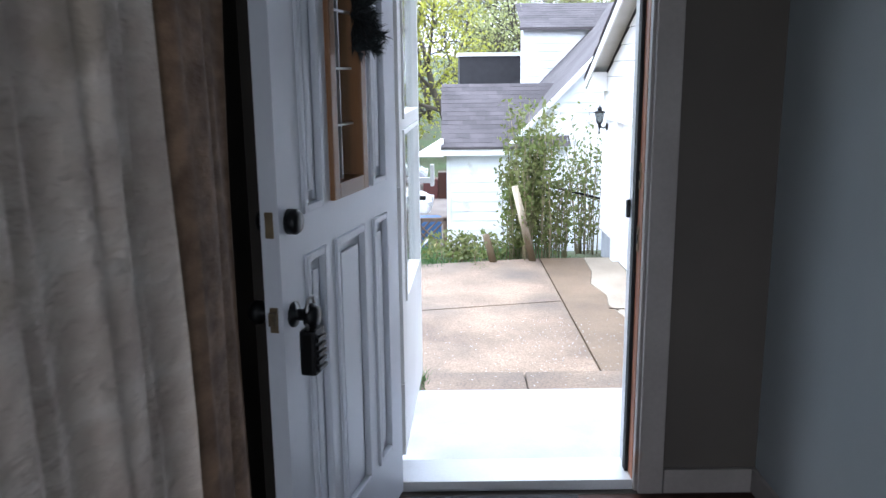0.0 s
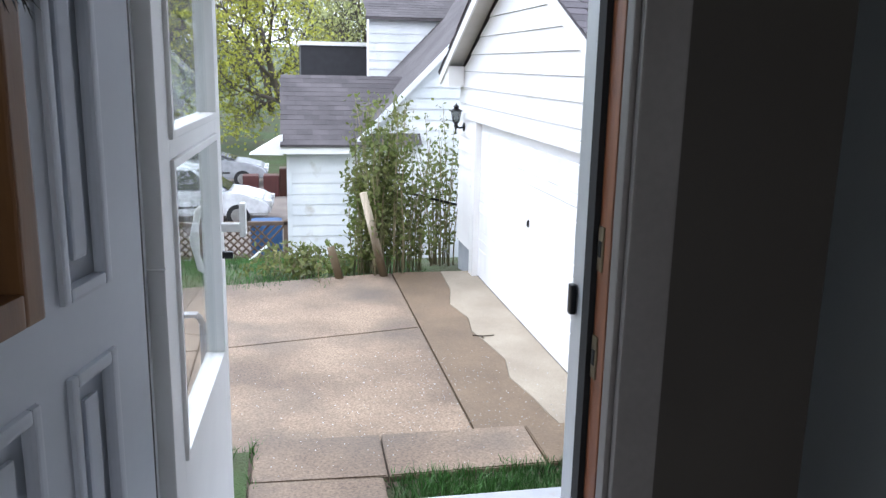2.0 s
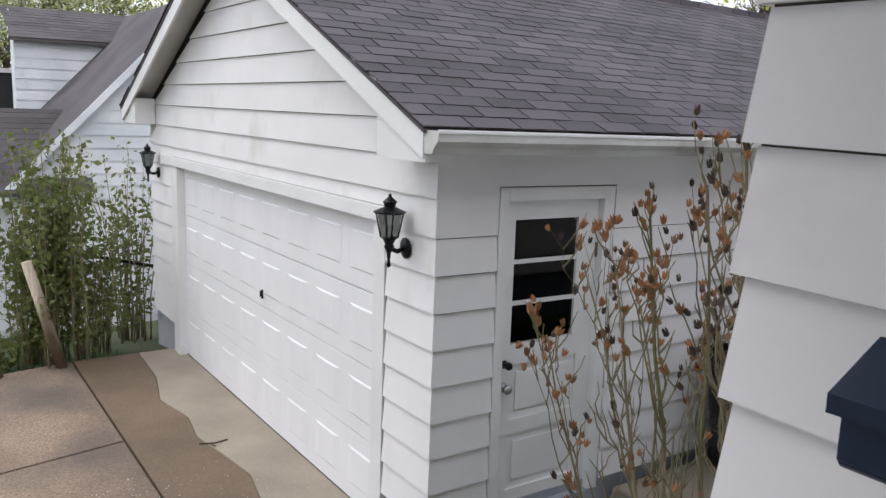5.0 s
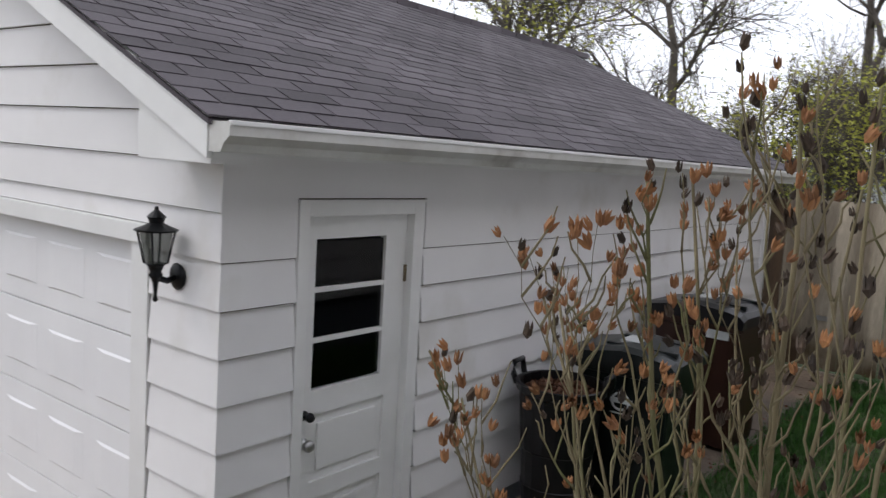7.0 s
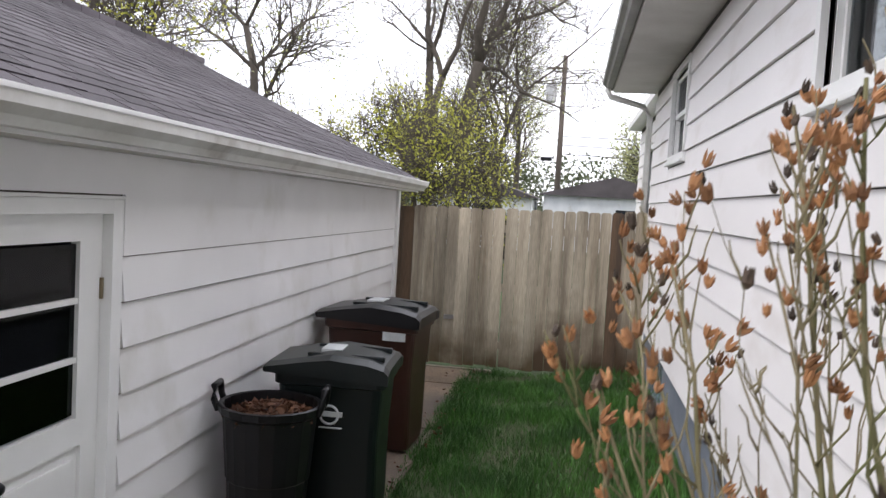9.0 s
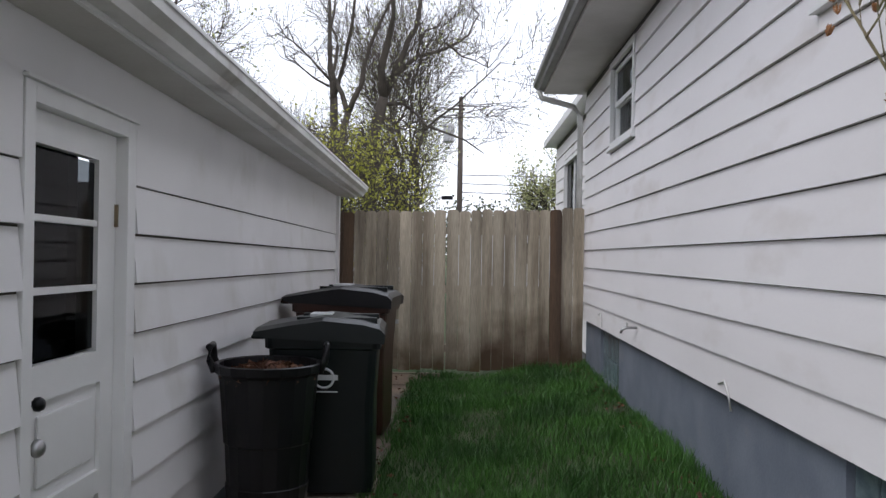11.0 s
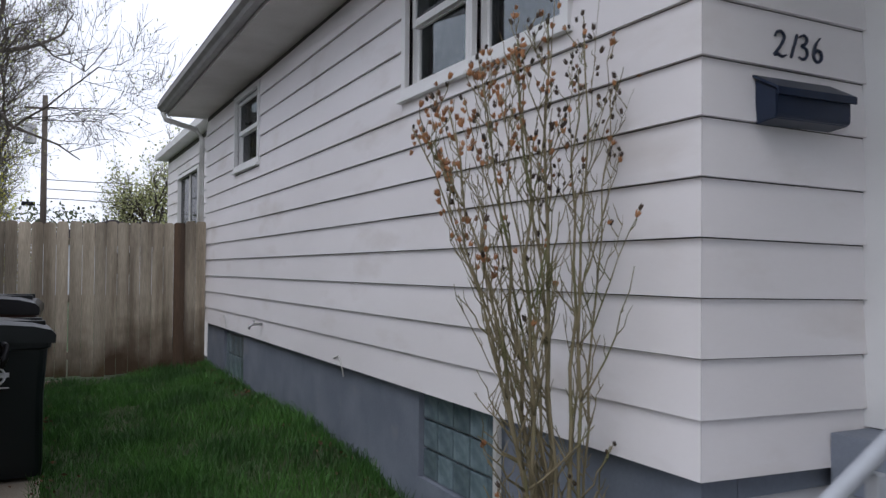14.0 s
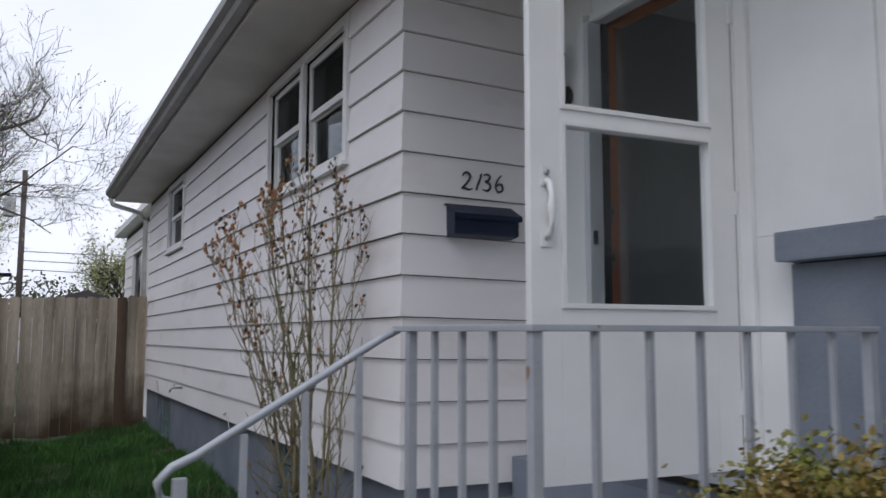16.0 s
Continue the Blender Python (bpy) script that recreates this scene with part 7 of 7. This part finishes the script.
forked_tree((28.6, 10.15, GZ), 0.16, [
    (0.17, 0.13, [(0.0, 0.0), (0.05, 2.6), (0.0, 5.0), (-0.04, 6.4)]),
    (0.12, 0.05, [(-0.04, 6.4), (-0.25, 7.5), (-0.3, 8.6), (-0.4, 10.0)]),
    (0.08, 0.04, [(-0.04, 6.4), (0.3, 7.4), (0.65, 8.6), (0.8, 9.6)]),
    (0.05, 0.012, [(-0.16, 7.0), (-0.88, 7.75), (-1.4, 8.3), (-2.0, 8.6)]),
    (0.04, 0.012, [(-0.2, 6.8), (-1.0, 7.3), (-1.5, 7.6)]),
], 42, "tall bare tree with a straight dark trunk")
forked_tree((27.2, 9.75, GZ), 0.12, [
    (0.14, 0.1, [(0.0, 0.0), (-0.05, 2.4), (0.0, 4.8), (0.24, 5.7)]),
    (0.09, 0.03, [(0.24, 5.7), (0.0, 6.3), (-0.3, 7.0), (-0.2, 7.9), (-0.42, 8.6), (-0.4, 9.6)]),
    (0.09, 0.03, [(0.24, 5.7), (0.68, 6.6), (0.9, 7.6), (1.3, 8.5), (1.7, 9.2)]),
], 43, "slender dark tree with a crooked fork")
for i, (x, y, h) in enumerate(((21.0, 8.9, 4.3), (21.8, 10.3, 4.2), (23.5, 8.0, 4.4), (20.5, 11.6, 3.6), (22.6, 9.6, 4.3))):
    tree((x, y, GZ), h, 1.0, 60 + i, M_LEAF_Y, 3400, 0.085, "bushy yellow-green tree in spring leaf", 0.10, 0.05, 0.12)
tree((31.0, 7.6, GZ), 9.5, 0.7, 63, M_LEAF_P, 1300, 0.10, "thin upright tree with pale spring leaves", 0.14, 0.15)
tree((33.0, 9.6, GZ), 11, 0.7, 64, M_LEAF_P, 1300, 0.10, "thin upright tree with pale spring leaves", 0.16, 0.15)
tree((56.0, 9.5, GZ), 14, 0.7, 53, M_LEAF_P, 6000, 0.14, "tree with pale spring leaves behind the fence", 0.25)
tree((42.0, 0.6, GZ), 6.4, 0.5, 154, M_LEAF_P, 5000, 0.15, "pale leafy tree beyond the addition", 0.22)
tree((24.0, 20.0, GZ), 13, 0.8, 56, M_LEAF_G, 700, 0.12, "bare tree with few leaves behind the garage", 0.26)
tree((30.0, 16.5, GZ), 13, 0.8, 57, M_LEAF_P, 1600, 0.13, "thin tree with pale leaves behind the garage", 0.26)
tree((20.5, 16.0, GZ), 8, 0.8, 58, M_LEAF_Y, 2200, 0.11, "thin yellow-green tree behind the garage", 0.16)
# trees in the far field past the driveway
for i, (x, y, h) in enumerate(((-3.5, 46, 9), (2.3, 44, 10), (5.5, 50, 11), (9.5, 47, 10), (-8.5, 52, 11), (1.0, 62, 13), (7.0, 64, 13), (13.0, 58, 12))):
    tree((x, y, ground_height(x, y)), h, 0.85, 70 + i, (M_LEAF_G, M_LEAF_Y, M_LEAF_P)[i % 3], 8000, 0.22, "spring-green field tree past the driveway", 0.26, 0.15)
# street trees on the open side
for i, (x, y) in enumerate(((-13, 4.5), (-16, 10.5), (-15, -2))):
    tree((x, y, GZ), 10, 0.8, 90 + i, M_LEAF_G, 3500, 0.15, "street tree with new spring leaves", 0.22)


def far_wood():
    rng = random.Random(77)
    cs = []
    for k in range(90):
        a = radians(-60 + 1.9 * k) if k < 90 else 0
        a = radians(rng.uniform(-58, 128))
        D = rng.uniform(85, 120)
        cx, cy = 3 + D * math.sin(a), 6 + D * math.cos(a)
        gz = ground_height(cx, cy) if cy > 11 else GZ
        H = rng.uniform(5, 9)
        for _ in range(640):
            u = rng.random()
            cs.append((cx + rng.gauss(0, 2.6), cy + rng.gauss(0, 2.6), gz + H * u ** 0.8 + rng.gauss(0, 0.5)))
    v, f = leaf_quads(cs, 0.55, rng)
    tagged(obj("far_wood", v, f, M_LEAF_D), "distant line of dull green trees", "woods", kind="stuff")


far_wood()

# ---- utility pole and wires ----
pole = thing("utility_pole", (45.0, 6.2, GZ), "weathered wooden utility pole with a grey transformer", "utility pole")
tubes("pole", [([(0, 0, 0), (0, 0, 9.6)], [0.17, 0.12])], M_POLE, pole, "", 10)
boxes("cross_arm", [((-0.06, -0.2, 8.9), (0.06, 0.9, 9.0))], M_POLE, pole, "", 0.01)
bm = bmesh.new()
lathe(bm, [(0.05, -0.02), (0.27, 0), (0.28, 0.05), (0.28, 0.85), (0.25, 0.95), (0.05, 1.0)], 16, Matrix.Translation((-0.1, 0.62, 7.2)))
part("transformer", bm, M_STEEL, pole, "grey cylindrical transformer")
boxes("splice_case", [((-0.1, 0.35, 4.2), (0.1, 0.95, 4.4))], M_BLACK, pole, "dark cable case", 0.03)
for i, (z, dz) in enumerate(((5.2, 0.6), (4.75, 0.2), (4.3, 0.0))):
    pts = [(45 - 0.4 * k * k / 40, 6.2 - 2.6 * k, z + GZ + 0.3 - 0.28 * math.sin(math.pi * k / 12) + dz * k / 12) for k in range(13)]
    w = tubes("power_line", [(pts, 0.022)], M_BLACK, None, "", 4)
    tagged(w, "thin dark overhead wire from the pole", "wire", "overhead wires")
for i, (x, y, w_, hh) in enumerate(((38, 3.6, 6, 2.4), (36, 9.5, 5, 2.2))):
    hs = thing("distant_house", (x, y, GZ), "low grey-roofed house beyond the fence", "house")
    boxes("wall", [((0, -w_ / 2, 0), (5, w_ / 2, hh))], M_OLD, hs)
    prism_x("roof", [(-w_ / 2 - 0.3, hh), (w_ / 2 + 0.3, hh), (0, hh + 0.9)], -0.3, 5.3, M_ROOF2, hs)
    boxes("window", [((-0.03, -0.9, 1.0), (0.0, -0.1, 1.9))], M_CARGLASS, hs)
